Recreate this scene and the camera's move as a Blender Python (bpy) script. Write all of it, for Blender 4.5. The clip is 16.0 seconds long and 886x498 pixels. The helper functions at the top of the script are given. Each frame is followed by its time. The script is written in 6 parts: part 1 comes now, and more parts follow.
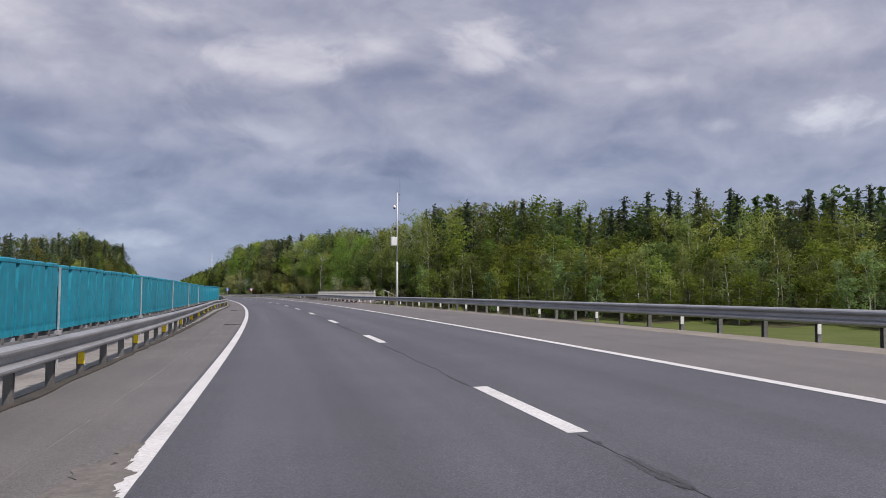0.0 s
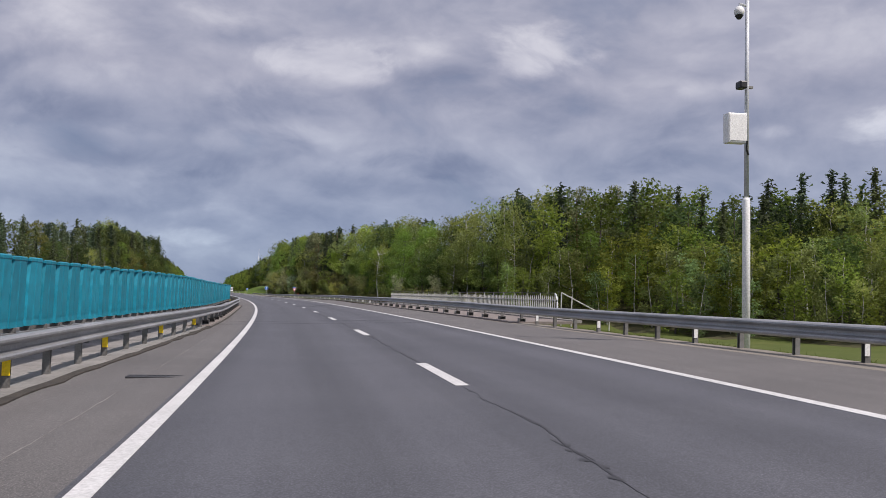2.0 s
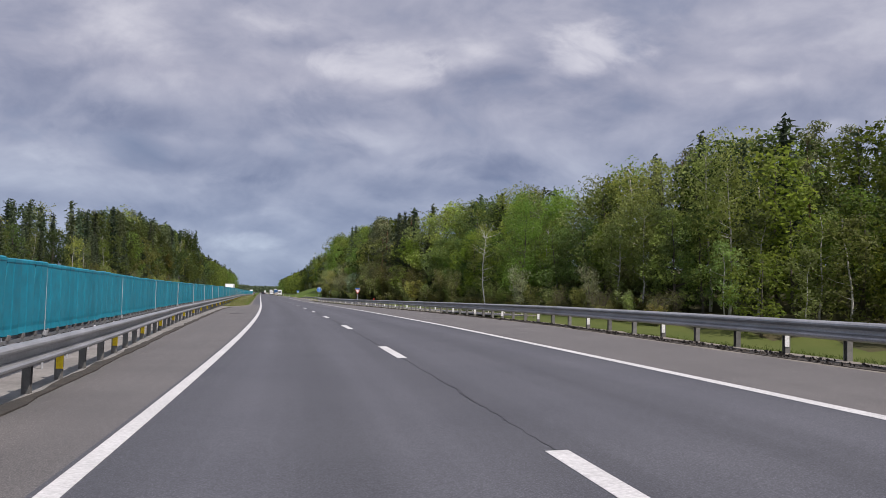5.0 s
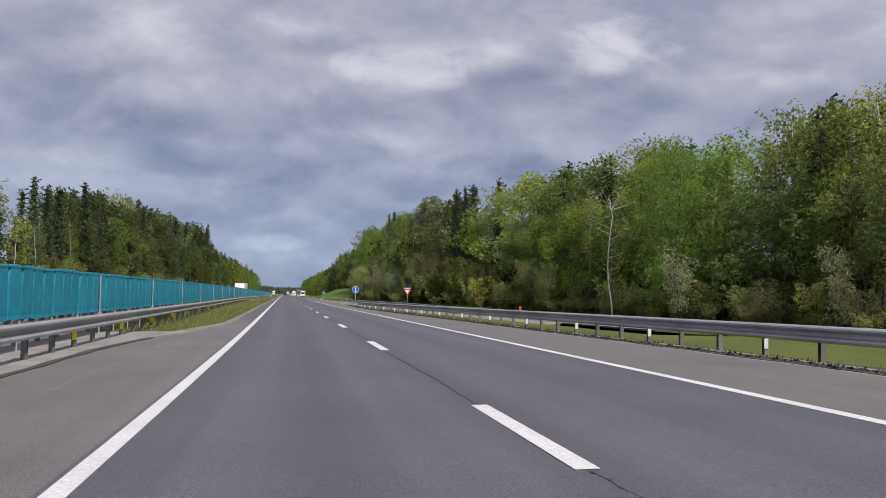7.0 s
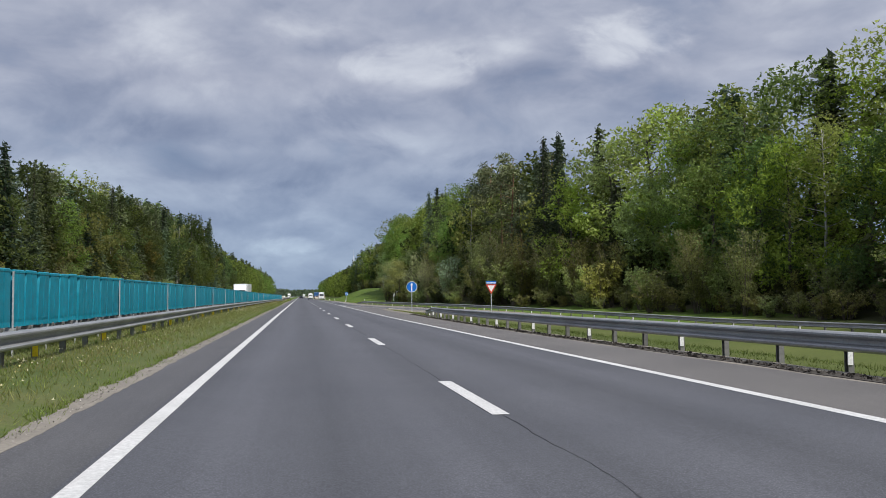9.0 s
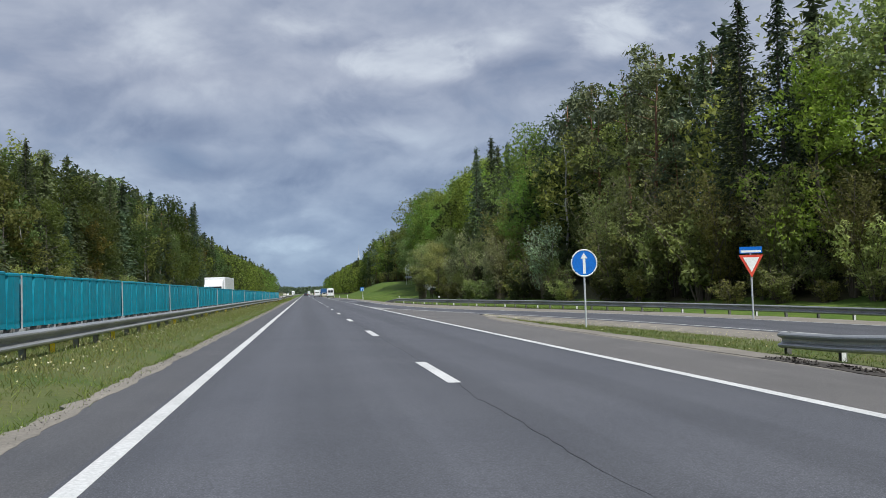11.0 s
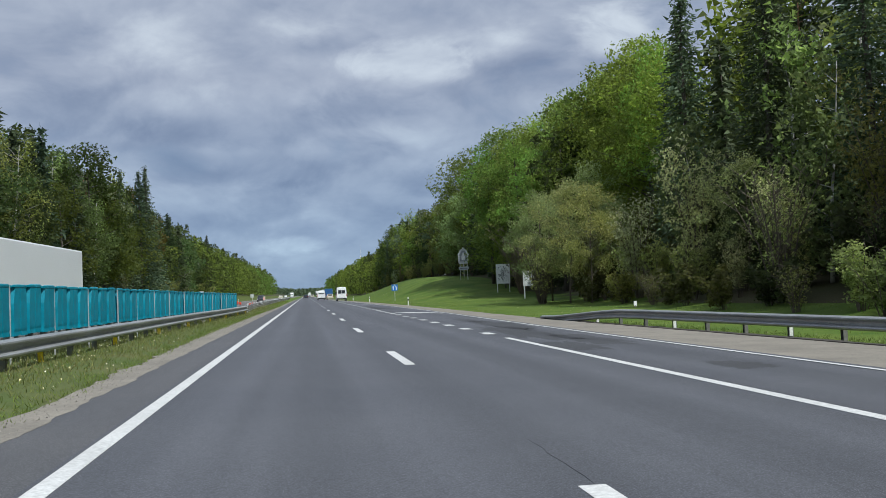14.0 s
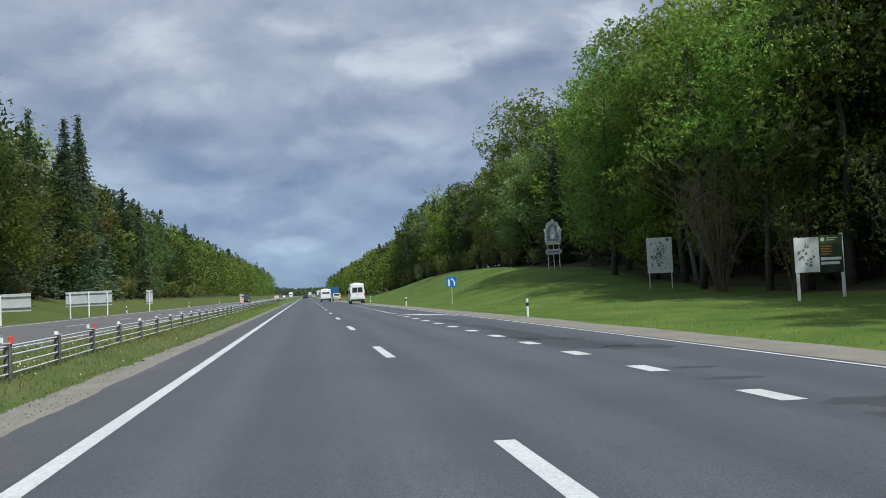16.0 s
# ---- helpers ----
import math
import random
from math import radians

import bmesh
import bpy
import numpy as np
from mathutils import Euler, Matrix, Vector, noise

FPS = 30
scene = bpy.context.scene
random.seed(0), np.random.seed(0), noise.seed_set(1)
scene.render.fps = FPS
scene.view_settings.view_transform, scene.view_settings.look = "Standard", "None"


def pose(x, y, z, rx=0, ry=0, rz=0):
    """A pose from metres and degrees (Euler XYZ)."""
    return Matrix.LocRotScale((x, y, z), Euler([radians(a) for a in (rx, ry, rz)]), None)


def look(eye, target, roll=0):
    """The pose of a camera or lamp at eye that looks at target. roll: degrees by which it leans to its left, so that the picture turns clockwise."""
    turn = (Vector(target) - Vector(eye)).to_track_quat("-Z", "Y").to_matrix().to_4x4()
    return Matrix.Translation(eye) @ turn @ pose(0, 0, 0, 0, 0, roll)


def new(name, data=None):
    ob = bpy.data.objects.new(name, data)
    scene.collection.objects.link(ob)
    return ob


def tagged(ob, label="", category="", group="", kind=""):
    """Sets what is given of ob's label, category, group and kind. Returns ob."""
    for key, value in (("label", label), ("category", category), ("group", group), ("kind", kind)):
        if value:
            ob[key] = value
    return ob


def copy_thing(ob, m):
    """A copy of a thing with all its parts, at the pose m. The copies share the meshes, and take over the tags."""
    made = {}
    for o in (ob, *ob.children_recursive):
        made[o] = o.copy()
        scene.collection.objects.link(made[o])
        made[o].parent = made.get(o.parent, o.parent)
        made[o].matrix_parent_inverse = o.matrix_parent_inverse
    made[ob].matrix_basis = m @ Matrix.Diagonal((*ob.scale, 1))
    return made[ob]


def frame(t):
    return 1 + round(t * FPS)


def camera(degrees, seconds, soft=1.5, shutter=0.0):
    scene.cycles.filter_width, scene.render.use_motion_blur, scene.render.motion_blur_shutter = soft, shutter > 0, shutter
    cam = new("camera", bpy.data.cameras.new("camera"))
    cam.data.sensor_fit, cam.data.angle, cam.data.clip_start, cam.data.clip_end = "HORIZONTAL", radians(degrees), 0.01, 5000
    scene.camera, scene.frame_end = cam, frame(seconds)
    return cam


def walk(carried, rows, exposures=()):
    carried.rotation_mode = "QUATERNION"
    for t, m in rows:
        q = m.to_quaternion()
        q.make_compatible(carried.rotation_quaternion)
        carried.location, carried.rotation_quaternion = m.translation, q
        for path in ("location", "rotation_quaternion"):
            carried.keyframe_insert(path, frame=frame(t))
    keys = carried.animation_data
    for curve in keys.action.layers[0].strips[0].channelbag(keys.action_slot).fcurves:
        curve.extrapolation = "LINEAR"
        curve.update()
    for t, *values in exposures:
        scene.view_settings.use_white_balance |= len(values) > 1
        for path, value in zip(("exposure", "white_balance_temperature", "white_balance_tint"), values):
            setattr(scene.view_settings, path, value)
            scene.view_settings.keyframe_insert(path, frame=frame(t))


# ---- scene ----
# Road frame: s metres along the left edge line, d metres to its right, h metres over the road surface.
S_MIN, S_MAX, S_STRAIGHT = -160, 3400, 260


def bend(s):
    return 0.000745 * min(1.0, max(0.0, (235 - s) / 85))


ALONG = [(0.0, float(S_STRAIGHT), 0.0)]
for k in range(S_STRAIGHT - S_MIN):
    x, y, turn = ALONG[-1]
    before = turn - bend(S_STRAIGHT - k - 0.5)
    ALONG.append((x + math.sin((turn + before) / 2), y - math.cos((turn + before) / 2), before))
ALONG.reverse()


def axis(s):
    """Place and heading of the left edge line at s."""
    if s >= S_STRAIGHT:
        return 0.0, s, 0.0
    u = max(0.0, s - S_MIN)
    k = min(int(u), len(ALONG) - 2)
    a, b, f = ALONG[k], ALONG[k + 1], u - int(u)
    return tuple(a[n] + (b[n] - a[n]) * f for n in range(3))


def bank(s):
    return -0.036 + 0.058 * min(1.0, max(0.0, (s - 160) / 130))


def P(s, d, h=0.0):
    x, y, turn = axis(s)
    return Vector((x + d * math.cos(turn), y + d * math.sin(turn), -0.006 * s - bank(s) * (d - 1.5) + h))


LENS = 55.7
cam = camera(LENS, 16.0, soft=0.7)
EYE, TURN = 1.34, -19.0
ROWS = [
    (0.0, -0.20, 1.118, -0.03, 2.74, -0.68),
    (0.5, 12.40, 1.287, 0.76, 2.83, -0.72),
    (1.0, 25.08, 1.352, 1.64, 2.85, -0.85),
    (1.5, 37.84, 1.416, 2.32, 2.84, -1.48),
    (2.0, 50.67, 1.369, 3.02, 2.90, -1.89),
    (2.5, 63.55, 1.307, 3.44, 2.84, -1.81),
    (3.0, 76.47, 1.303, 3.79, 2.96, -1.69),
    (3.5, 89.43, 1.299, 4.15, 3.07, -1.69),
    (4.0, 102.42, 1.456, 5.17, 3.04, -1.51),
    (6.5, 167.59, 1.619, 7.87, 2.81, -1.21),
    (7.0, 180.64, 1.574, 8.28, 2.90, -1.09),
    (7.5, 193.69, 1.528, 8.62, 2.83, -0.98),
    (8.0, 206.73, 1.492, 8.80, 2.81, -0.57),
    (8.5, 219.78, 1.498, 9.03, 2.77, -0.24),
    (9.0, 232.83, 1.588, 9.35, 2.79, 0.49),
    (11.5, 298.15, 1.673, 9.66, 2.34, 1.97),
    (12.0, 311.26, 1.709, 9.70, 2.36, 2.08),
    (12.5, 324.41, 1.774, 9.74, 2.36, 2.27),
    (13.0, 337.60, 1.837, 9.84, 2.50, 2.36),
    (13.5, 350.83, 1.844, 9.72, 2.46, 2.40),
    (14.0, 364.62, 1.923, 9.68, 2.40, 2.50),
    (14.5, 377.90, 1.985, 9.64, 2.29, 2.65),
    (15.0, 391.20, 2.002, 9.55, 2.27, 2.48),
    (15.5, 404.70, 2.060, 9.60, 2.32, 2.58),
    (16.0, 418.09, 2.110, 9.70, 2.36, 2.70),
]
walk(cam, [(t, pose(*P(s, d, EYE), 90 + pitch, roll, yaw + TURN)) for t, s, d, yaw, pitch, roll in ROWS],
     exposures=[(0.0, -0.06, 6480, 17), (4.0, -0.05, 6480, 17), (7.0, 0.0, 6480, 16), (9.0, 0.0, 6270, 10), (12.5, 0.02, 6060, 6), (16.0, 0.0, 5920, 3)])

# ---- world, sun ----
SUN_AZ, SUN_EL = 145.0, 54.0      # degrees clockwise from +y, and over the horizon


def node(nt, kind, **inputs):
    n = nt.nodes.new(kind)
    for k, v in inputs.items():
        n.inputs[k.replace("_", " ")].default_value = v
    return n


def ramp(nt, *stops):
    n = nt.nodes.new("ShaderNodeValToRGB")
    e = n.color_ramp.elements
    while len(e) < len(stops):
        e.new(0.5)
    for k, (p, c) in enumerate(stops):
        e[k].position, e[k].color = p, (*c, 1) if isinstance(c, tuple) else (c, c, c, 1)
    return n


def mixer(nt, a, b, fac, blend="MIX"):
    n = nt.nodes.new("ShaderNodeMix")
    n.data_type, n.blend_type = "RGBA", blend
    for slot, v in ((0, fac), (6, a), (7, b)):
        if hasattr(v, "links"):
            nt.links.new(v, n.inputs[slot])
        else:
            n.inputs[slot].default_value = (*v, 1) if isinstance(v, tuple) else v
    return n.outputs[2]


def maths(nt, op, a, b=0.0, clamp=False):
    n = nt.nodes.new("ShaderNodeMath")
    n.operation, n.use_clamp = op, clamp
    for k, v in enumerate((a, b)):
        if hasattr(v, "links"):
            nt.links.new(v, n.inputs[k])
        else:
            n.inputs[k].default_value = v
    return n.outputs[0]


world = bpy.data.worlds.new("sky")
scene.world = world
world.use_nodes = True
nt = world.node_tree
nt.nodes.clear()
sky = nt.nodes.new("ShaderNodeTexSky")
sky.sky_type, sky.sun_disc = "NISHITA", False
sky.sun_elevation, sky.sun_rotation = radians(SUN_EL), radians(SUN_AZ)
sky.air_density, sky.dust_density, sky.ozone_density = 1.0, 1.0, 1.0
tc = nt.nodes.new("ShaderNodeTexCoord")
sep = nt.nodes.new("ShaderNodeSeparateXYZ")
nt.links.new(tc.outputs["Generated"], sep.inputs[0])
# cloud cells, wider than high
deck = nt.nodes.new("ShaderNodeMapping")
deck.inputs["Scale"].default_value = (1.0, 1.0, 1.7)
nt.links.new(tc.outputs["Generated"], deck.inputs[0])


def vector_sum(a, b, op="ADD"):
    n = nt.nodes.new("ShaderNodeVectorMath")
    n.operation = op
    for k, v in enumerate((a, b)):
        if hasattr(v, "links"):
            nt.links.new(v, n.inputs[k])
        else:
            n.inputs[k].default_value = v
    return n.outputs[0]


drift = node(nt, "ShaderNodeTexNoise", Scale=5.0, Detail=3.0, Roughness=0.5)
nt.links.new(deck.outputs[0], drift.inputs["Vector"])
warped = vector_sum(deck.outputs[0], vector_sum(vector_sum(drift.outputs["Color"], (0.5, 0.5, 0.5), "SUBTRACT"), (0.10, 0.10, 0.06), "MULTIPLY"))
big = node(nt, "ShaderNodeTexNoise", Scale=6.2, Detail=10.0, Roughness=0.53, Distortion=0.25)
under = node(nt, "ShaderNodeTexNoise", Scale=6.2, Detail=5.0, Roughness=0.50, Distortion=0.25)
wisp = node(nt, "ShaderNodeTexNoise", Scale=13.0, Detail=9.0, Roughness=0.60, Distortion=0.3)
for n in (big, wisp):
    nt.links.new(warped, n.inputs["Vector"])
nt.links.new(vector_sum(warped, (0.0, 0.0, 0.035)), under.inputs["Vector"])
# single clouds: azimuth, height, half width, half height in degrees, and how much paler or darker
PALE = [(22.0, 16.4, 3.2, 1.6, 0.23), (7.5, 14.9, 3.6, 1.6, 0.18), (-0.1, 17.5, 1.9, 0.9, 0.13), (13.5, 15.8, 1.7, 1.0, 0.10), (44.5, 11.1, 2.9, 1.2, 0.24), (37.3, 10.9, 1.3, 0.5, 0.18), (-0.9, 3.0, 2.0, 0.6, 0.20), (-4.1, 9.1, 2.1, 0.8, 0.12), (8.2, 10.5, 2.5, 0.9, 0.09), (33.4, 13.6, 1.4, 0.6, 0.09), (-7.0, 12.9, 2.7, 1.2, 0.10), (2.0, 9.5, 2.3, 0.9, 0.08), (19.8, 6.8, 1.4, 0.4, 0.08), (39.9, 16.0, 3.5, 1.7, 0.08), (-12.3, 8.2, 2.3, 1.0, 0.12), (-10.0, 16.0, 3.1, 1.5, 0.12)]
DARK = [(5.6, 12.5, 4.2, 1.2, -0.11), (-1.8, 8.2, 7.0, 1.0, -0.10), (15.0, 8.6, 4.6, 0.8, -0.13), (21.6, 12.3, 3.5, 1.3, -0.07), (-7.6, 10.9, 2.7, 0.9, -0.09), (29.6, 9.0, 2.1, 0.7, -0.09), (-1.1, 6.1, 2.7, 1.0, -0.08), (34.7, 11.8, 4.2, 1.2, -0.06), (15.8, 13.8, 2.3, 1.2, -0.06), (46.0, 14.2, 1.9, 0.6, -0.08), (-13.2, 12.0, 4.2, 1.5, -0.09), (9.7, 7.0, 4.6, 0.8, -0.06)]
ragged = maths(nt, "MULTIPLY", maths(nt, "SUBTRACT", wisp.outputs[0], 0.5), 6.0)
shift = None
for az, el, wide, high, much in PALE + DARK:
    a, e = radians(az), radians(el)
    mid = Vector((math.sin(a) * math.cos(e), math.cos(a) * math.cos(e), math.sin(e)))
    side = Vector((math.cos(a), -math.sin(a), 0))
    over = side.cross(mid)
    terms = []
    for axis_dir, size in ((side, radians(wide)), (over, radians(high))):
        dot = nt.nodes.new("ShaderNodeVectorMath")
        dot.operation = "DOT_PRODUCT"
        nt.links.new(tc.outputs["Generated"], dot.inputs[0])
        dot.inputs[1].default_value = axis_dir / size
        off = maths(nt, "SUBTRACT", dot.outputs["Value"], mid.dot(axis_dir) / size)
        terms.append(maths(nt, "MULTIPLY", off, off))
    far = maths(nt, "ADD", maths(nt, "ADD", terms[0], terms[1]), ragged)
    soft = nt.nodes.new("ShaderNodeMapRange")
    soft.interpolation_type = "SMOOTHERSTEP" if much < 0 else "SMOOTHSTEP"
    nt.links.new(far, soft.inputs["Value"])
    soft.inputs["From Min"].default_value, soft.inputs["From Max"].default_value = -0.6, 1.9 if much > 0.15 else 2.6
    soft.inputs["To Min"].default_value, soft.inputs["To Max"].default_value = much, 0.0
    shift = soft.outputs[0] if shift is None else maths(nt, "ADD", shift, soft.outputs[0])
shift = maths(nt, "MULTIPLY", shift, maths(nt, "GREATER_THAN", sep.outputs[1], 0.0))
# cells a little paler above and greyer below
relief = maths(nt, "MULTIPLY", maths(nt, "SUBTRACT", big.outputs[0], under.outputs[0]), 0.42)
rolling = maths(nt, "ADD", maths(nt, "ADD", maths(nt, "MULTIPLY", maths(nt, "SUBTRACT", big.outputs[0], 0.5), 0.40), 0.515), relief)
level = maths(nt, "ADD", rolling, shift)
body = ramp(nt, (0.28, (0.205, 0.242, 0.345)), (0.44, (0.318, 0.350, 0.446)), (0.56, (0.430, 0.453, 0.536)), (0.80, (0.70, 0.717, 0.758)))
nt.links.new(level, body.inputs[0])
cover = ramp(nt, (0.24, 0.82), (0.40, 1.0))
nt.links.new(big.outputs[0], cover.inputs[0])
low = ramp(nt, (0.0, (0.74, 0.88, 0.98)), (0.07, (0.78, 0.90, 1.0)), (0.24, (0.97, 0.98, 1.0)), (0.42, (1.0, 1.0, 1.0)))
nt.links.new(sep.outputs[2], low.inputs[0])
# an overcast sky is brighter towards the zenith
zen = nt.nodes.new("ShaderNodeMapRange")
zen.inputs["From Min"].default_value, zen.inputs["From Max"].default_value = 0.38, 1.0
zen.inputs["To Min"].default_value, zen.inputs["To Max"].default_value = 1.0, 1.35
nt.links.new(sep.outputs[2], zen.inputs["Value"])
clear = mixer(nt, sky.outputs[0], (0.11, 0.11, 0.11), 1.0, "MULTIPLY")
grey = mixer(nt, body.outputs[0], low.outputs[0], 1.0, "MULTIPLY")
grey = mixer(nt, grey, zen.outputs[0], 1.0, "MULTIPLY")
paint = mixer(nt, clear, grey, cover.outputs[0])
bg = nt.nodes.new("ShaderNodeBackground")
nt.links.new(paint, bg.inputs[0])
bg.inputs[1].default_value = 1.0
nt.links.new(bg.outputs[0], nt.nodes.new("ShaderNodeOutputWorld").inputs[0])

sun = new("sun", bpy.data.lights.new("sun", "SUN"))
sun.data.energy, sun.data.angle, sun.data.color = 4.3, radians(1.2), (1.0, 0.95, 0.86)
toward = Vector((math.sin(radians(SUN_AZ)) * math.cos(radians(SUN_EL)), math.cos(radians(SUN_AZ)) * math.cos(radians(SUN_EL)), math.sin(radians(SUN_EL))))
sun.matrix_basis = look(toward * 50, (0, 0, 0))


# ---- materials ----
def material(name, a, b, scale=1.0, rough=0.7, metal=0.0, bump=0.0, grain=20.0, vary=0.0, island=0.0, leaf=0.0, spec=0.5, space="Object"):
    """Two tones mottled at `scale`, finer grain at `grain`, bump in metres; vary/island: brightness by object or by piece; leaf: light let through."""
    m = bpy.data.materials.new(name)
    m.use_nodes = True
    nt = m.node_tree
    nt.nodes.clear()
    out = nt.nodes.new("ShaderNodeOutputMaterial")
    bs = node(nt, "ShaderNodeBsdfPrincipled", Roughness=rough, Metallic=metal)
    bs.inputs["Specular IOR Level"].default_value = spec
    if space == "World":
        src = nt.nodes.new("ShaderNodeNewGeometry").outputs["Position"]
    else:
        src = nt.nodes.new("ShaderNodeTexCoord").outputs[space]
    n1 = node(nt, "ShaderNodeTexNoise", Scale=scale, Detail=5.0, Roughness=0.6)
    n2 = node(nt, "ShaderNodeTexNoise", Scale=grain, Detail=4.0, Roughness=0.65)
    for n in (n1, n2):
        nt.links.new(src, n.inputs["Vector"])
    r1 = ramp(nt, (0.32, 0.0), (0.68, 1.0))
    nt.links.new(n1.outputs[0], r1.inputs[0])
    col = mixer(nt, a, b, r1.outputs[0])
    r2 = ramp(nt, (0.25, 0.74), (0.75, 1.26))
    nt.links.new(n2.outputs[0], r2.inputs[0])
    col = mixer(nt, col, r2.outputs[0], 1.0, "MULTIPLY")
    if leaf and vary:
        ri = nt.nodes.new("ShaderNodeObjectInfo")
        hue = ramp(nt, (0.0, (0.80, 0.98, 1.05)), (0.5, (1.0, 1.0, 1.0)), (1.0, (1.12, 1.04, 0.85)))
        nt.links.new(maths(nt, "FRACT", maths(nt, "MULTIPLY", ri.outputs["Random"], 7.31)), hue.inputs[0])
        col = mixer(nt, col, hue.outputs[0], 1.0, "MULTIPLY")
    for amount, src2, socket in ((vary, "ShaderNodeObjectInfo", "Random"), (island, "ShaderNodeNewGeometry", "Random Per Island")):
        if amount:
            r = nt.nodes.new(src2)
            k = maths(nt, "ADD", maths(nt, "MULTIPLY", r.outputs[socket], 2 * amount), 1 - amount)
            col = mixer(nt, col, k, 1.0, "MULTIPLY")
    nt.links.new(col, bs.inputs["Base Color"])
    rr = maths(nt, "ADD", maths(nt, "MULTIPLY", n2.outputs[0], 0.25), rough - 0.12, True)
    nt.links.new(rr, bs.inputs["Roughness"])
    if bump:
        bp = node(nt, "ShaderNodeBump", Strength=0.6, Distance=bump)
        nt.links.new(n2.outputs[0], bp.inputs["Height"])
        nt.links.new(bp.outputs[0], bs.inputs["Normal"])
    surf = bs.outputs[0]
    if leaf:
        tr = nt.nodes.new("ShaderNodeBsdfTranslucent")
        nt.links.new(mixer(nt, col, (0.98, 1.0, 0.75), 1.0, "MULTIPLY"), tr.inputs[0])
        mx = node(nt, "ShaderNodeMixShader", Fac=leaf)
        nt.links.new(surf, mx.inputs[1])
        nt.links.new(tr.outputs[0], mx.inputs[2])
        surf = mx.outputs[0]
    nt.links.new(surf, out.inputs[0])
    return m


def asphalt(name, a, b, tracks=0.0, worn=0.5):
    """Rolled asphalt: speckled stone, long streaks along the lanes, faint polished wheel tracks. UV: metres across and along."""
    m = material(name, a, b, 0.35, 0.70, bump=0.004, grain=55.0, space="UV", spec=0.5)
    nt = m.node_tree
    bs = next(n for n in nt.nodes if n.type == "BSDF_PRINCIPLED")
    col = bs.inputs["Base Color"].links[0].from_socket
    uv = nt.nodes.new("ShaderNodeTexCoord").outputs["UV"]
    mp = nt.nodes.new("ShaderNodeMapping")
    mp.inputs["Scale"].default_value = (2.2, 0.035, 1)
    nt.links.new(uv, mp.inputs[0])
    n3 = node(nt, "ShaderNodeTexNoise", Scale=1.0, Detail=5.0, Roughness=0.6)
    nt.links.new(mp.outputs[0], n3.inputs["Vector"])
    r3 = ramp(nt, (0.28, 1 - 0.26 * worn), (0.72, 1 + 0.24 * worn))
    nt.links.new(n3.outputs[0], r3.inputs[0])
    col = mixer(nt, col, r3.outputs[0], 1.0, "MULTIPLY")
    if tracks:
        sp = nt.nodes.new("ShaderNodeSeparateXYZ")
        nt.links.new(uv, sp.inputs[0])
        w = maths(nt, "COSINE", maths(nt, "MULTIPLY", maths(nt, "SUBTRACT", sp.outputs[0], 1.0), 2 * math.pi / 1.875))
        k = maths(nt, "ADD", maths(nt, "MULTIPLY", w, tracks), 1.0)
        col = mixer(nt, col, k, 1.0, "MULTIPLY")
    vo = node(nt, "ShaderNodeTexVoronoi", Scale=70.0)
    nt.links.new(uv, vo.inputs["Vector"])
    rv = ramp(nt, (0.0, 2.9), (0.22, 1.10), (0.75, 0.60))
    nt.links.new(vo.outputs["Distance"], rv.inputs[0])
    col = mixer(nt, col, rv.outputs[0], 1.0, "MULTIPLY")
    nt.links.new(col, bs.inputs["Base Color"])
    return m


M_ROAD = asphalt("asphalt", (0.0825, 0.0848, 0.0995), (0.100, 0.1020, 0.117), tracks=0.10)
M_WALK = material("pinkish_walkway", (0.235, 0.200, 0.182), (0.175, 0.150, 0.138), 0.8, 0.9, bump=0.004, grain=14.0, space="World")
M_SHOULDER = asphalt("old_asphalt", (0.124, 0.116, 0.112), (0.162, 0.151, 0.145), worn=0.45)
M_CRUMB = material("crumbled_asphalt", (0.105, 0.097, 0.090), (0.165, 0.150, 0.137), 6.0, 0.95, bump=0.01, grain=30.0, space="World")
M_PATCH = asphalt("dark_asphalt", (0.047, 0.047, 0.053), (0.066, 0.066, 0.073))
M_SEAL = material("bitumen", (0.024, 0.024, 0.027), (0.042, 0.042, 0.046), 3.0, 0.55)
M_LINE = material("road_paint", (0.60, 0.595, 0.59), (0.50, 0.497, 0.49), 0.7, 0.7, grain=24.0, space="World")
M_SAND = material("sandy_gravel", (0.250, 0.224, 0.190), (0.175, 0.157, 0.134), 0.8, 0.95, bump=0.01, grain=18.0, space="World")
M_STONE = material("loose_stones", (0.34, 0.31, 0.28), (0.20, 0.185, 0.17), 3.0, 0.9, island=0.5, space="World")
M_CONC = material("concrete", (0.27, 0.255, 0.24), (0.17, 0.16, 0.15), 0.7, 0.9, bump=0.004, grain=12.0, space="World")
M_SOIL = material("dark_soil", (0.034, 0.030, 0.026), (0.064, 0.054, 0.044), 2.0, 0.95, bump=0.02, grain=14.0, space="World")
M_GRASS = material("meadow", (0.058, 0.110, 0.015), (0.122, 0.165, 0.032), 0.30, 0.95, bump=0.05, grain=6.0, space="World", spec=0.2)
M_FIELD = material("olive_field", (0.068, 0.092, 0.021), (0.102, 0.118, 0.034), 0.12, 0.95, bump=0.05, grain=5.0, space="World", spec=0.2)
M_MEDIAN = material("dry_median_turf", (0.068, 0.102, 0.027), (0.120, 0.124, 0.048), 0.6, 0.95, bump=0.04, grain=9.0, space="World", spec=0.2)
M_FLOOR = material("forest_floor", (0.050, 0.058, 0.026), (0.080, 0.068, 0.036), 0.2, 0.95, bump=0.05, grain=4.0, space="World", spec=0.2)
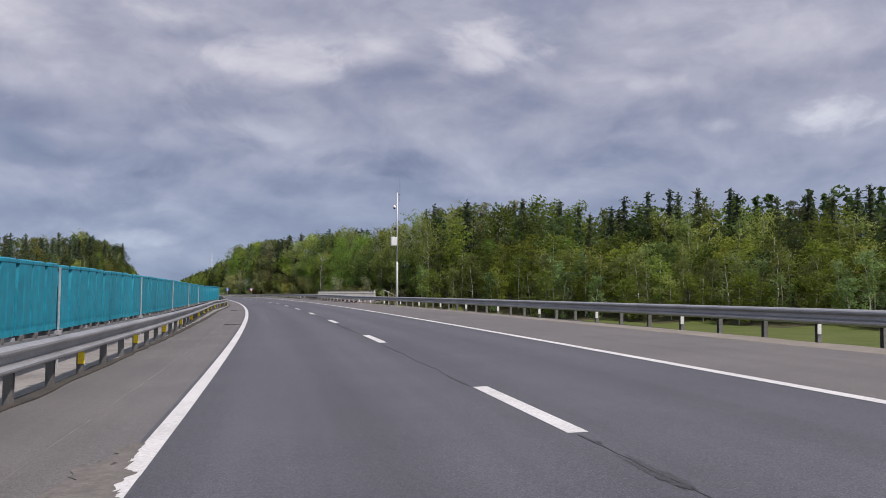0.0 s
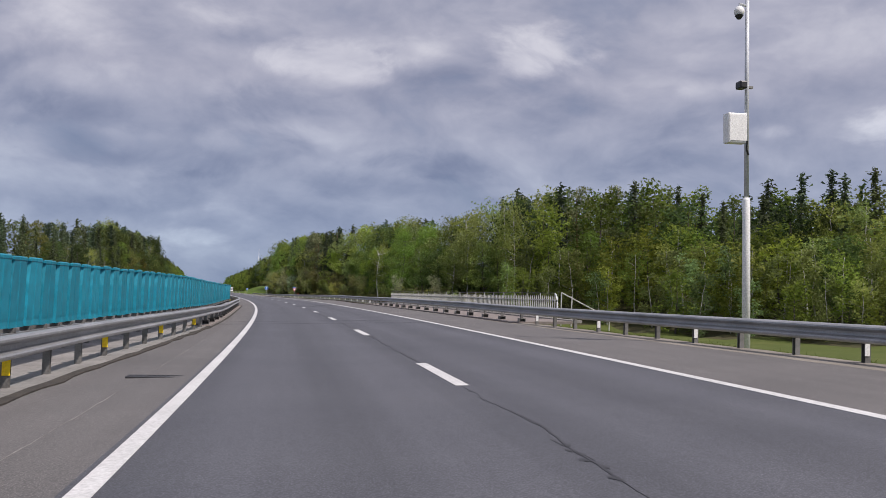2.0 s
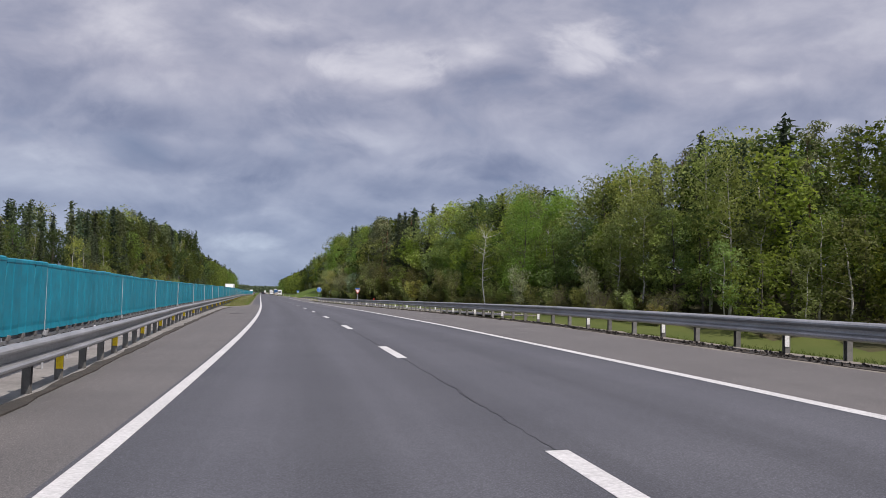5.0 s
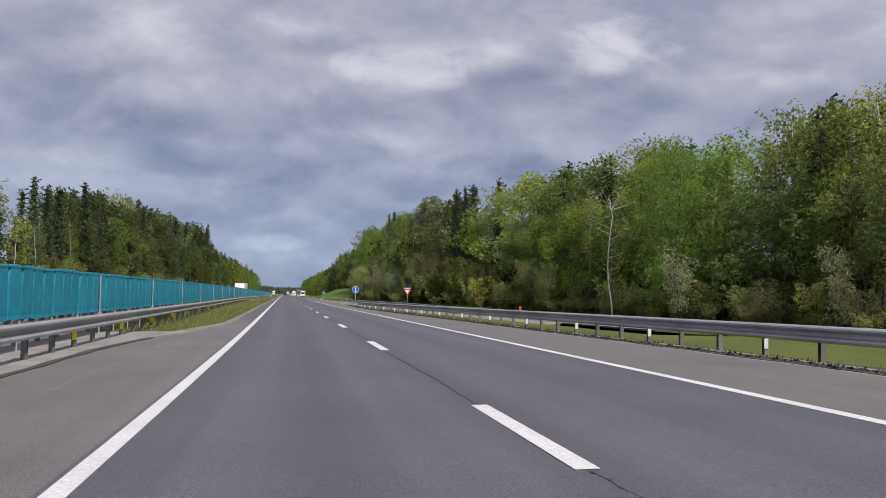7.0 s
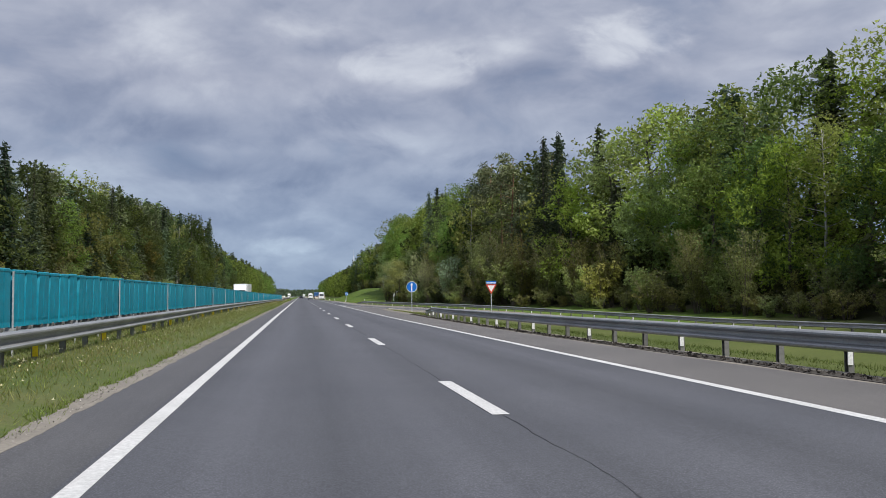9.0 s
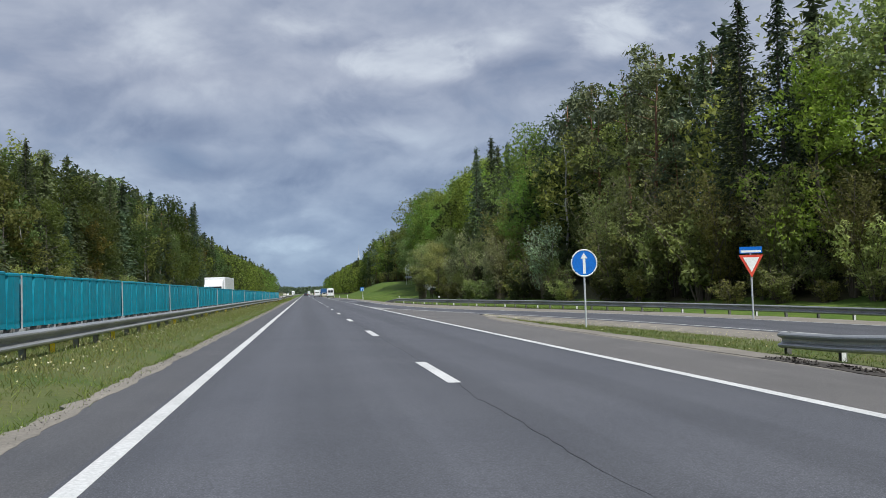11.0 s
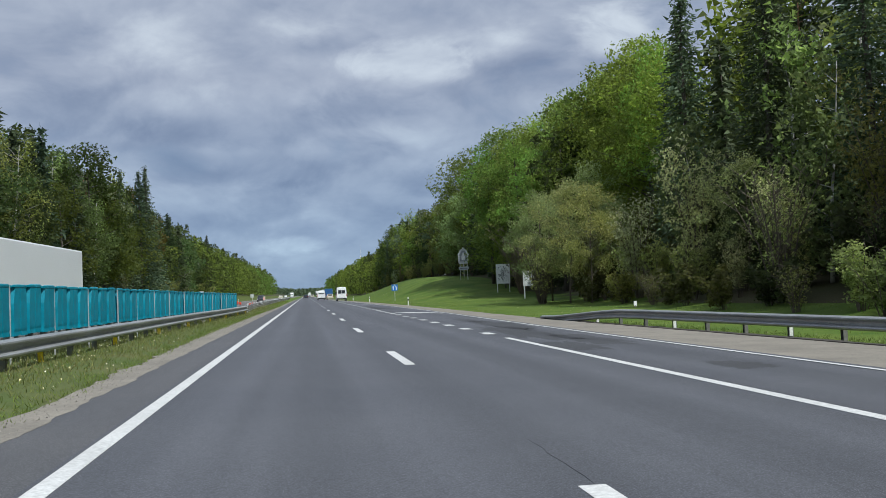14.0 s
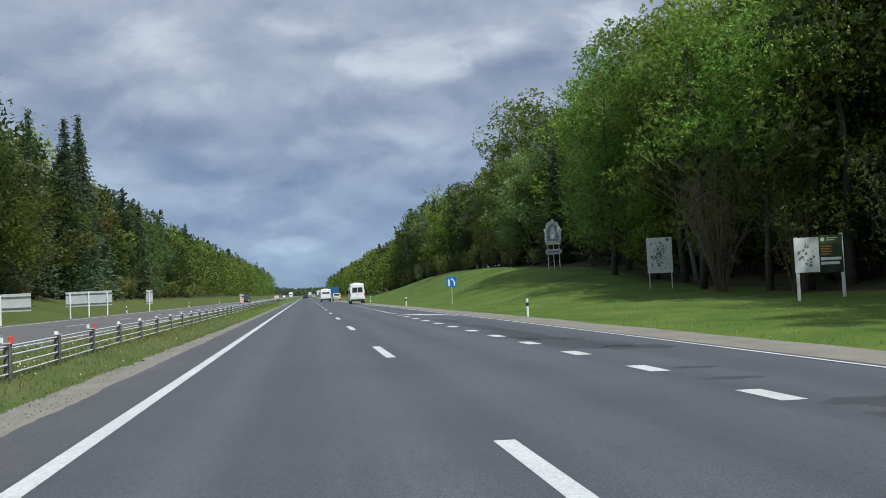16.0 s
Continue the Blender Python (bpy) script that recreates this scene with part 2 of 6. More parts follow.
M_DRY = material("dry_grass_blades", (0.185, 0.228, 0.066), (0.270, 0.245, 0.108), 0.4, 0.85, island=0.35, leaf=0.5, space="World", spec=0.2)
M_BLADE = material("grass_blades", (0.150, 0.225, 0.040), (0.215, 0.255, 0.072), 0.25, 0.8, island=0.4, leaf=0.5, space="World", spec=0.2)
M_VERGE = material("verge_grass_blades", (0.088, 0.132, 0.030), (0.140, 0.160, 0.052), 0.5, 0.85, island=0.4, leaf=0.4, space="World", spec=0.2)
M_FLOWER = material("dandelion_heads", (0.70, 0.69, 0.62), (0.72, 0.62, 0.20), 1.5, 0.9, space="World")
M_STEEL = material("galvanised_steel", (0.41, 0.415, 0.425), (0.28, 0.284, 0.292), 0.7, 0.44, metal=0.5, grain=25.0, space="World")
M_STEELP = material("galvanised_posts", (0.235, 0.230, 0.222), (0.155, 0.150, 0.143), 2.0, 0.6, metal=0.45, grain=25.0, vary=0.2)
M_TEAL = material("turquoise_plastic", (0.006, 0.205, 0.292), (0.008, 0.238, 0.330), 0.9, 0.48, grain=5.0, vary=0.10, spec=0.4, space="World")
M_YELLOW = material("yellow_reflector", (0.95, 0.68, 0.015), (0.92, 0.62, 0.012), 4.0, 0.4, vary=0.1)
M_WHITE = material("white_paint", (0.84, 0.84, 0.83), (0.76, 0.76, 0.75), 3.0, 0.5, grain=30.0)
M_RED = material("red_reflector", (0.62, 0.05, 0.03), (0.7, 0.10, 0.06), 4.0, 0.4)
M_BLUE = material("sign_blue", (0.010, 0.14, 0.56), (0.012, 0.16, 0.62), 3.0, 0.35)
M_BLACK = material("black_plastic", (0.015, 0.015, 0.017), (0.03, 0.03, 0.03), 4.0, 0.45)
M_GREYBACK = material("aluminium_back", (0.60, 0.62, 0.65), (0.50, 0.52, 0.55), 1.0, 0.5, metal=0.2)
M_BARK = material("grey_bark", (0.11, 0.095, 0.08), (0.06, 0.052, 0.045), 2.0, 0.95, bump=0.03, grain=9.0)
M_BIRCH = material("birch_bark", (0.62, 0.60, 0.56), (0.20, 0.19, 0.18), 1.6, 0.8, bump=0.01, grain=7.0)
M_WHITEBARK = material("white_birch_bark", (0.74, 0.72, 0.68), (0.52, 0.50, 0.47), 1.6, 0.8, bump=0.01, grain=7.0)
M_PINEBARK = material("pine_bark", (0.26, 0.13, 0.07), (0.14, 0.085, 0.06), 1.6, 0.95, bump=0.03, grain=8.0)
M_PALETWIG = material("pale_brown_twigs", (0.27, 0.21, 0.15), (0.20, 0.155, 0.11), 2.0, 0.9)
M_TWIG = material("twigs", (0.16, 0.13, 0.10), (0.11, 0.09, 0.07), 2.0, 0.9)


def foliage(name, a, b, vary=0.44, island=0.36, leaf=0.6):
    a, b = (tuple(1.12 * q for q in x) for x in (a, b))
    return material(name, a, b, 0.35, 0.62, grain=2.5, vary=vary, island=island, leaf=leaf, spec=0.25)


M_LEAF = foliage("broadleaf_leaves", (0.120, 0.175, 0.032), (0.165, 0.200, 0.044))
# edge-tree leaves: colour raised above M_LEAF to stand in for backlight
M_LEAFE = foliage("backlit_edge_leaves", (0.185, 0.262, 0.068), (0.220, 0.270, 0.084), leaf=0.48)
M_ASH = foliage("ash_leaves", (0.195, 0.275, 0.062), (0.240, 0.290, 0.080), vary=0.3, leaf=0.5)
# grey-green kind, its colour likewise lifted for the backlit forest edge
M_LEAFG = foliage("grey_green_leaves", (0.185, 0.232, 0.082), (0.222, 0.252, 0.098), leaf=0.5)
M_LEAF2 = foliage("dark_leaves", (0.072, 0.102, 0.034), (0.098, 0.122, 0.042))
M_LIME = foliage("lime_leaves", (0.098, 0.136, 0.030), (0.130, 0.150, 0.040))
M_LEAFY = foliage("fresh_leaves", (0.190, 0.240, 0.040), (0.215, 0.235, 0.052))
M_LEAFB = foliage("birch_leaves", (0.215, 0.265, 0.080), (0.245, 0.270, 0.092))
M_MAPLE = foliage("maple_leaves", (0.225, 0.345, 0.060), (0.255, 0.335, 0.075), vary=0.15, leaf=0.58)
M_AIRY = foliage("sallow_leaves", (0.290, 0.330, 0.125), (0.330, 0.330, 0.150), vary=0.15, leaf=0.5)
M_RUST = foliage("russet_leaves", (0.165, 0.135, 0.038), (0.150, 0.135, 0.040))
M_PALE = foliage("silvery_catkins", (0.50, 0.52, 0.36), (0.34, 0.38, 0.22))
M_SPRUCE = foliage("spruce_needles", (0.064, 0.090, 0.048), (0.090, 0.112, 0.058), leaf=0.25)
M_PINE = foliage("pine_needles", (0.105, 0.130, 0.070), (0.135, 0.152, 0.085), leaf=0.2)
M_THICKET = foliage("brownish_thicket", (0.205, 0.212, 0.078), (0.235, 0.222, 0.096), vary=0.25)
M_ASPEN = foliage("aspen_leaves", (0.225, 0.265, 0.115), (0.185, 0.225, 0.085))
M_UNDER = foliage("undergrowth_leaves", (0.100, 0.112, 0.048), (0.120, 0.122, 0.057))
M_BRAMBLE = foliage("bramble_leaves", (0.265, 0.270, 0.100), (0.305, 0.280, 0.125), vary=0.3)
M_WILLOW = foliage("willow_leaves", (0.285, 0.310, 0.104), (0.318, 0.312, 0.128))


# ---- mesh tools ----
class Build:
    """Collects faces for one mesh."""

    def __init__(self):
        self.v, self.f, self.uv = [], [], []

    def add(self, verts, faces):
        k = len(self.v)
        self.v += [tuple(p) for p in verts]
        self.f += [tuple(i + k for i in f) for f in faces]
        return self

    def box(self, x0, x1, y0, y1, z0, z1, m=None, chamfer=0.0):
        pts = [Vector(p) for p in ((x0, y0, z0), (x1, y0, z0), (x1, y1, z0), (x0, y1, z0), (x0, y0, z1), (x1, y0, z1), (x1, y1, z1), (x0, y1, z1))]
        if chamfer:
            c = chamfer
            ring = lambda z, i: [Vector(p) for p in ((x0 + i, y0 + c, z), (x0 + c, y0 + i, z), (x1 - c, y0 + i, z), (x1 - i, y0 + c, z), (x1 - i, y1 - c, z), (x1 - c, y1 - i, z), (x0 + c, y1 - i, z), (x0 + i, y1 - c, z))]  # noqa: E731
            pts = ring(z0, c * 0.5) + ring(z0 + c, 0) + ring(z1 - c, 0) + ring(z1, c * 0.5)
            fs = [tuple(range(7, -1, -1)), tuple(range(24, 32))]
            for r in range(3):
                fs += [(r * 8 + k, r * 8 + (k + 1) % 8, r * 8 + 8 + (k + 1) % 8, r * 8 + 8 + k) for k in range(8)]
        else:
            fs = [(3, 2, 1, 0), (4, 5, 6, 7), (0, 1, 5, 4), (1, 2, 6, 5), (2, 3, 7, 6), (3, 0, 4, 7)]
        return self.add([m @ p for p in pts] if m else pts, fs)

    def tube(self, pts, radii, n=6, cap=True):
        pts = [Vector(p) for p in pts]
        k0 = len(self.v)
        for k, p in enumerate(pts):
            a = (pts[min(k + 1, len(pts) - 1)] - pts[max(k - 1, 0)]).normalized()
            x = a.orthogonal().normalized() if abs(a.z) < 0.95 else (Vector((1, 0, 0)) - a * a.x).normalized()
            y = a.cross(x)
            r = radii[k] if hasattr(radii, "__len__") else radii
            self.v += [tuple(p + (x * math.cos(2 * math.pi * j / n) + y * math.sin(2 * math.pi * j / n)) * r) for j in range(n)]
        for k in range(len(pts) - 1):
            for j in range(n):
                a, b = k0 + k * n + j, k0 + k * n + (j + 1) % n
                self.f.append((a, b, b + n, a + n))
        if cap:
            self.f.append(tuple(k0 + j for j in range(n - 1, -1, -1)))
            self.f.append(tuple(k0 + (len(pts) - 1) * n + j for j in range(n)))
        return self

    def sweep(self, stations, profile, closed=True, base=Vector((0, 0, 0))):
        """profile(s) -> (d, h) list, carried along the road."""
        k0, n = len(self.v), 0
        for s in stations:
            pr = profile(s)
            n = len(pr)
            self.v += [tuple(P(s, d, h) - base) for d, h in pr]
            self.uv += [(d, s) for d, h in pr]
        last = n if closed else n - 1
        for k in range(len(stations) - 1):
            for j in range(last):
                a, b = k0 + k * n + j, k0 + k * n + (j + 1) % n
                self.f.append((a, b, b + n, a + n))
        if closed:
            self.f.append(tuple(k0 + j for j in range(n - 1, -1, -1)))
            self.f.append(tuple(k0 + (len(stations) - 1) * n + j for j in range(n)))
        return self

    def mesh(self, name, mat, smooth=False):
        me = bpy.data.meshes.new(name)
        me.from_pydata(self.v, [], self.f)
        if len(self.uv) == len(self.v):
            layer = me.uv_layers.new(name="UVMap")
            idx = np.empty(len(me.loops), dtype=np.int32)
            me.loops.foreach_get("vertex_index", idx)
            layer.data.foreach_set("uv", np.array(self.uv, dtype=np.float32)[idx].ravel())
        for x in mat if isinstance(mat, (list, tuple)) else (mat,):
            me.materials.append(x)
        if smooth:
            me.polygons.foreach_set("use_smooth", [True] * len(me.polygons))
        me.update()
        return me


def thing(name, label, category, m=None, group="", kind=""):
    ob = new(name)
    ob.empty_display_size = 0.3
    ob.matrix_basis = m or Matrix()
    return tagged(ob, label, category, group, kind)


def part(name, bm, mat, parent=None, label="", m=None, smooth=False):
    ob = new(name, bm if isinstance(bm, bpy.types.Mesh) else bm.mesh(name, mat, smooth))
    ob.parent = parent
    if m is not None:
        ob.matrix_basis = m
    return tagged(ob, label)


def at(s, d, h=0.0, yaw=0.0):
    """Pose on the road: x to the right, y along, z up."""
    return pose(*P(s, d, h), 0, 0, math.degrees(axis(s)[2]) + yaw)


def steps(a, b, step):
    n = max(1, round((b - a) / step))
    return [a + (b - a) * k / n for k in range(n + 1)]


def along(pts):
    """Smooth curve d(s) through the points."""
    pts = sorted(pts)

    def at_s(s):
        if s <= pts[0][0]:
            return pts[0][1]
        if s >= pts[-1][0]:
            return pts[-1][1]
        k = next(i for i in range(len(pts) - 1) if s <= pts[i + 1][0])
        (a, u), (b, v) = pts[k], pts[k + 1]
        slope = lambda i: 0.0 if i in (0, len(pts) - 1) else (pts[i + 1][1] - pts[i - 1][1]) / (pts[i + 1][0] - pts[i - 1][0])  # noqa: E731
        t, w = (s - a) / (b - a), b - a
        return (2 * t**3 - 3 * t * t + 1) * u + (t**3 - 2 * t * t + t) * w * slope(k) + (3 * t * t - 2 * t**3) * v + (t**3 - t * t) * w * slope(k + 1)

    return at_s


rng = np.random.default_rng(11)

# ---- ground ----
RAMP_IN = along([(200, 40), (225, 35), (250, 31.5), (270, 28), (290, 23.5), (310, 18.2), (324, 14.9), (337.7, 11.75), (341.6, 10.95), (345.8, 10.2), (349.3, 9.5), (353.6, 8.65), (358, 8.08), (362.3, 7.7), (372, 7.55)])
RAMP_OUT = along([(200, 46), (225, 41), (250, 37.2), (270, 33.5), (290, 29), (310, 23.8), (324, 20.2), (334, 17.4), (342, 14.97), (346.2, 13.5), (351, 12.75), (356.5, 11.85), (363.75, 11.2), (371, 10.7), (378, 10.55), (395, 10.5), (416, 10.78), (442, 10.78), (470, 10.5), (545, 8.6), (575, 7.6)])
FRONT_R = along([(-200, 190), (40, 155), (100, 135), (150, 110), (190, 88), (211, 74), (228, 58), (244, 50), (263, 47), (285, 45), (320, 40), (345, 31), (360, 27), (375, 25), (420, 27), (440, 29), (470, 33), (505, 34), (540, 33), (600, 27), (700, 25), (1500, 30)])
FRONT_L = along([(-200, -60), (250, -46), (340, -36), (420, -32), (700, -33), (1500, -38)])
MOUND = along([(400, 0.0), (430, 0.15), (453, 0.33), (468, 0.55), (480, 0.95), (492, 2.0), (506, 3.3), (540, 4.5), (575, 4.4), (640, 2.0), (720, 0.5)])


VERGE_W = along([(300, 1.9), (330, 3.6), (346, 4.2), (354, 5.0), (361, 4.6), (372, 3.4), (390, 2.3), (415, 1.35), (900, 1.5)])
DIP = along([(-200, -1.2), (200, -1.7), (230, -1.3), (250, -1.0), (278, -0.6), (310, -0.22), (335, 0.0), (400, 0.0)])
TOP_R = along([(-200, 18.5), (60, 19.5), (150, 21.3), (190, 23.2), (225, 23.6), (250, 21.3), (270, 20.8), (300, 22.6), (340, 22.2), (400, 21.5), (433, 23), (470, 28.8), (498, 28.5), (529, 26.3), (551, 27.5), (564, 20.5), (600, 21), (690, 19.6), (800, 20), (1200, 22), (2400, 26)])
TOP_L = along([(200, 15), (330, 17.5), (370, 20.5), (400, 21.2), (452, 25.0), (500, 27.2), (525, 26.8), (560, 25.2), (600, 23.6), (640, 21.8), (700, 19.8), (850, 19.3), (1100, 20), (2400, 26)])


def ease(a, b, x):
    t = min(1.0, max(0.0, (x - a) / (b - a)))
    return t * t * (3 - 2 * t)


def swell(s, d):
    """Height of the ground over the road's own plane."""
    if d < -16.5:
        front = FRONT_L(s)
        h = -0.15 - 0.35 * ease(-16.5, -19, d) + 2.6 * ease(-22, front - 2, d)
        return h + 0.14 * min(70.0, max(0.0, front - d))
    if d < 11.0:
        hump = ease(-1.4, -2.3, d) * ease(-6.0, -4.6, d) * ease(222, 245, s)
        return -0.06 + 0.16 * hump * (1 + 0.5 * ease(380, 420, s))
    front = FRONT_R(s)
    low = 1 - ease(190, 250, s)
    rim = 11.6
    side = -0.08 - 0.10 * ease(rim, rim + 1.5, d)
    if s > 225 and s < 400:
        rim = min(RAMP_OUT(s), 45)
    h = side + DIP(s) * ease(12.6, 19, d) - low * 3.4 * ease(18, 36, d)
    mound = MOUND(s)
    if mound:
        h += mound * ease(12.8, 28.0, d) * (1 if d < 28 else 1)
    h += (1 - low) * 0.9 * ease(front - 5, front + 4, d) * (1 - min(1.0, mound))
    if 240 < s < 375 and d > RAMP_IN(s) - 4:
        # the ground stays under the sloping slip road
        h -= (0.022 * max(0.0, min(d, 46) - 15) + 0.05) * ease(RAMP_IN(s) - 4, RAMP_IN(s) - 1, d) * ease(RAMP_OUT(s) + 7, RAMP_OUT(s) + 3, d) * ease(240, 252, s)
    return h + (0.13 + 0.09 * low) * min(75.0, max(0.0, d - front))


def G(s, d, h=0.0):
    """A point h over the ground."""
    keep = min(15.0, max(-20.0, d))
    x, y, turn = axis(s)
    far = max(0.0, abs(d) - 320) * 0.0
    return Vector((x + d * math.cos(turn), y + d * math.sin(turn), P(s, keep).z + swell(s, d) + h - far))


s_lines = [-1500, -900, -500, -300] + steps(-160, 640, 4) + steps(660, 1200, 20)[0:] + [1300, 1450, 1650, 1900, 2300, 2800, 3400]
d_lines = [-1100, -700, -400, -250, -170, -120, -95, -75, -60, -50, -43, -37, -32, -28, -24, -21, -19, -17.5, -16.4, -12, -6, -5, -4.2, -3.4, -2.6, -2.0, -1.4, 0, 4, 8, 10.9, 11.6, 12.3, 13, 14, 15.5, 17, 19, 21, 23, 25, 27, 29, 31, 33, 36, 39, 42, 46, 50, 55, 61, 68, 76, 85, 95, 107, 120, 140, 165, 200, 260, 400, 700, 1200, 2200]
g = Build()
for s in s_lines:
    for d in d_lines:
        p = G(s, d)
        g.v.append((p.x, p.y, p.z + 0.10 * noise.noise(Vector((p.x * 0.11, p.y * 0.11, 0))) * (1 if d > 16 or d < -20 else 0)))
nd = len(d_lines)
wood = []
for a in range(len(s_lines) - 1):
    for b in range(nd - 1):
        g.f.append((a * nd + b, a * nd + b + 1, a * nd + nd + b + 1, a * nd + nd + b))
        mid = (s_lines[a] + s_lines[a + 1]) / 2
        dm = (d_lines[b] + d_lines[b + 1]) / 2
        wood.append(1 if mid > 60 and (dm > FRONT_R(mid) - 1.0 or dm < FRONT_L(mid) - 1) else 2 if (-6 < dm < 0 and 200 < mid < 470) or (296 < mid < 340 and 9 < dm < RAMP_IN(mid)) else 3 if (mid < 296 and dm > 9) or dm < -16 else 0)
me = g.mesh("ground", [M_GRASS, M_FLOOR, M_MEDIAN, M_FIELD], True)
me.polygons.foreach_set("material_index", wood)
ground = tagged(new("ground", me), "green roadside meadow with brown forest floor under trees", "ground", kind="structure")


# ---- carriageways ----
def strip(name, mat, a, b, left, right, h, label, category, parent=None, step=4.0, thick=0.12, kind="structure"):
    left = left if callable(left) else (lambda s, v=left: v)
    right = right if callable(right) else (lambda s, v=right: v)
    h_of = h if callable(h) else (lambda s, v=h: v)
    bm = Build().sweep(steps(a, b, step), lambda s: [(left(s), h_of(s) - thick), (left(s), h_of(s)), (right(s), h_of(s)), (right(s), h_of(s) - thick)])
    ob = part(name, bm, mat, parent)
    if parent is None:
        tagged(ob, label, category, kind=kind)
    elif label:
        tagged(ob, label)
    return ob


ROAD_END = 3000
road = strip("road", M_ROAD, -150, ROAD_END, -0.12, 7.62, 0.0, "dark grey worn asphalt motorway with two lanes", "road", step=5.0)
edge_wob = lambda s, k: 0.10 * noise.noise(Vector((s * 0.45, k, 0))) + 0.08 * noise.noise(Vector((s * 1.7, k, 4))) + 0.05 * noise.noise(Vector((s * 4.1, k, 8)))  # noqa: E731
SHOULDER_L = along([(-160, -2.0), (60, -2.05), (84, -1.38), (112, -1.32), (120, -1.24), (128, -1.2), (134, -1.42), (146, -2.0), (160, -2.55), (178, -2.9), (200, -2.95), (206, -2.6), (210, -1.9), (214, -1.48), (218, -1.12), (224, -1.0), (3200, -1.0)])
shoulder_left = strip("shoulder_left", M_SHOULDER, -150, 224, SHOULDER_L, -0.12, 0.0, "pale brownish paved inner shoulder beside the road", "road", step=2.0)
M_EDGE = asphalt("edge_asphalt", (0.084, 0.083, 0.090), (0.108, 0.105, 0.110), worn=0.5)
shoulder_edge = strip("shoulder_edge", M_EDGE, 224, ROAD_END, SHOULDER_L, -0.12, 0.0, "dark narrow paved strip beside the median grass", "road", step=2.5)
SHOULDER_R = along([(-160, 11.9), (20, 11.6), (60, 11.2), (84, 10.6), (140, 10.6), (165, 11.2), (215, 10.6), (262, 9.7), (300, 10.2), (322, 10.4), (330, 11.2), (336, 11.9), (343, 10.7), (350, 9.6), (358, 8.4), (364, 7.75)])
shoulder_right = strip("shoulder_right", M_SHOULDER, -150, 364, 7.62, lambda s: SHOULDER_R(s) + edge_wob(s, 1) * 0.6, 0.0, "pale brownish paved outer shoulder of the road", "road", step=2.5)
slip = strip("slip_road", M_ROAD, 246, 575, lambda s: max(7.62, RAMP_IN(s) - 0.4) if s < 364 else 7.62, lambda s: max(7.66, RAMP_OUT(s) + 0.3), lambda s: DIP(s) * ease(340, 300, s) - 0.006, "grey asphalt slip road joining the motorway", "road", step=2.5)
strip("slip_shoulder", M_SAND, 246, ROAD_END, lambda s: max(7.66, RAMP_OUT(s) + 0.3), lambda s: max(7.66, RAMP_OUT(s) + 0.3) + VERGE_W(s) + edge_wob(s, 3), lambda s: DIP(s) * ease(340, 300, s) - 0.006, "sandy worn shoulder beside the slip road", "road", step=2.5)
opposite = strip("opposite_road", M_SHOULDER, -150, ROAD_END, -16.2, lambda s: -6.1 if s > 225 else -5.3, -0.05, "pale asphalt carriageway beyond the median", "road", step=6.0)
median = strip("median_strip", M_CONC, -150, 211, -5.28, lambda s: SHOULDER_L(s) - 0.02, 0.02, "stained concrete and sand median strip under guardrails", "median", step=4.0)


def ribbon(name, mat, s0, s1, d, width, parent, h=0.004, step=4.0, label=""):
    d = d if callable(d) else (lambda s, v=d: v)
    h_of = h if callable(h) else (lambda s, v=h: v)
    bm = Build().sweep(steps(s0, s1, step), lambda s: [(d(s) - width / 2, h_of(s) - 0.003), (d(s) - width / 2, h_of(s)), (d(s) + width / 2, h_of(s)), (d(s) + width / 2, h_of(s) - 0.003)])
    return part(name, bm, mat, parent, label)


ribbon("edge_line", M_LINE, 6.4, ROAD_END, 0.03, 0.185, road, 0.0045, label="solid white painted edge line")
ribbon("edge_line", M_LINE, -150, 7.2, lambda s: 0.03 - 0.01 * math.sin(s * 3), 0.185, road, 0.0045)
ribbon("edge_line", M_LINE, -150, 388, 7.52, 0.19, road, 0.0045)
ribbon("edge_line", M_LINE, 575, ROAD_END, 7.5, 0.19, road, 0.0045)
PERIOD, DASH = 13.82, 3.75
n = -3
while 10.85 + n * PERIOD < 1300:
    far = 10.85 + n * PERIOD
    ribbon("lane_dash", M_LINE, far - DASH, far, 3.80, 0.2, road, 0.0045, step=2.0)
    n += 1
for k in range(35):
    s = 390.2 + 3.675 * k
    ribbon("short_dash", M_LINE, s, s + 1.05, 7.56, 0.34, road, 0.0045, step=1.0)
ribbon("slip_line", M_LINE, 248, 370.8, lambda s: RAMP_OUT(s), 0.12, slip, lambda s: DIP(s) * ease(340, 300, s) + 0.0046, step=2.5)
ribbon("slip_line", M_LINE, 371.4, 372.1, lambda s: RAMP_OUT(s), 0.10, slip, 0.0046, step=1.0)
ribbon("slip_line", M_LINE, 372.8, 572, lambda s: RAMP_OUT(s), 0.12, slip, lambda s: DIP(s) * ease(340, 300, s) + 0.0046, step=2.5)
ribbon("slip_line", M_LINE, 248, 364, lambda s: RAMP_IN(s), 0.16, slip, lambda s: DIP(s) * ease(340, 300, s) + 0.0046, step=2.5)
for s in (353.6, 355.9, 358.0):
    bm = Build().sweep([s - 0.24, s + 0.24], lambda q: [(7.58, 0.001), (7.58, 0.0046), (RAMP_IN(q), 0.0046), (RAMP_IN(q), 0.001)])
    part("hatch_bar", bm, M_LINE, road)
ribbon("opposite_line", M_LINE, -150, ROAD_END, -6.9, 0.2, opposite, -0.044)
ribbon("opposite_line", M_LINE, -150, ROAD_END, -15.2, 0.2, opposite, -0.044)
for k in range(60):
    s = 150 + 13.8 * k
    ribbon("opposite_dash", M_LINE, s, s + 3.7, -11.0, 0.18, opposite, -0.044)


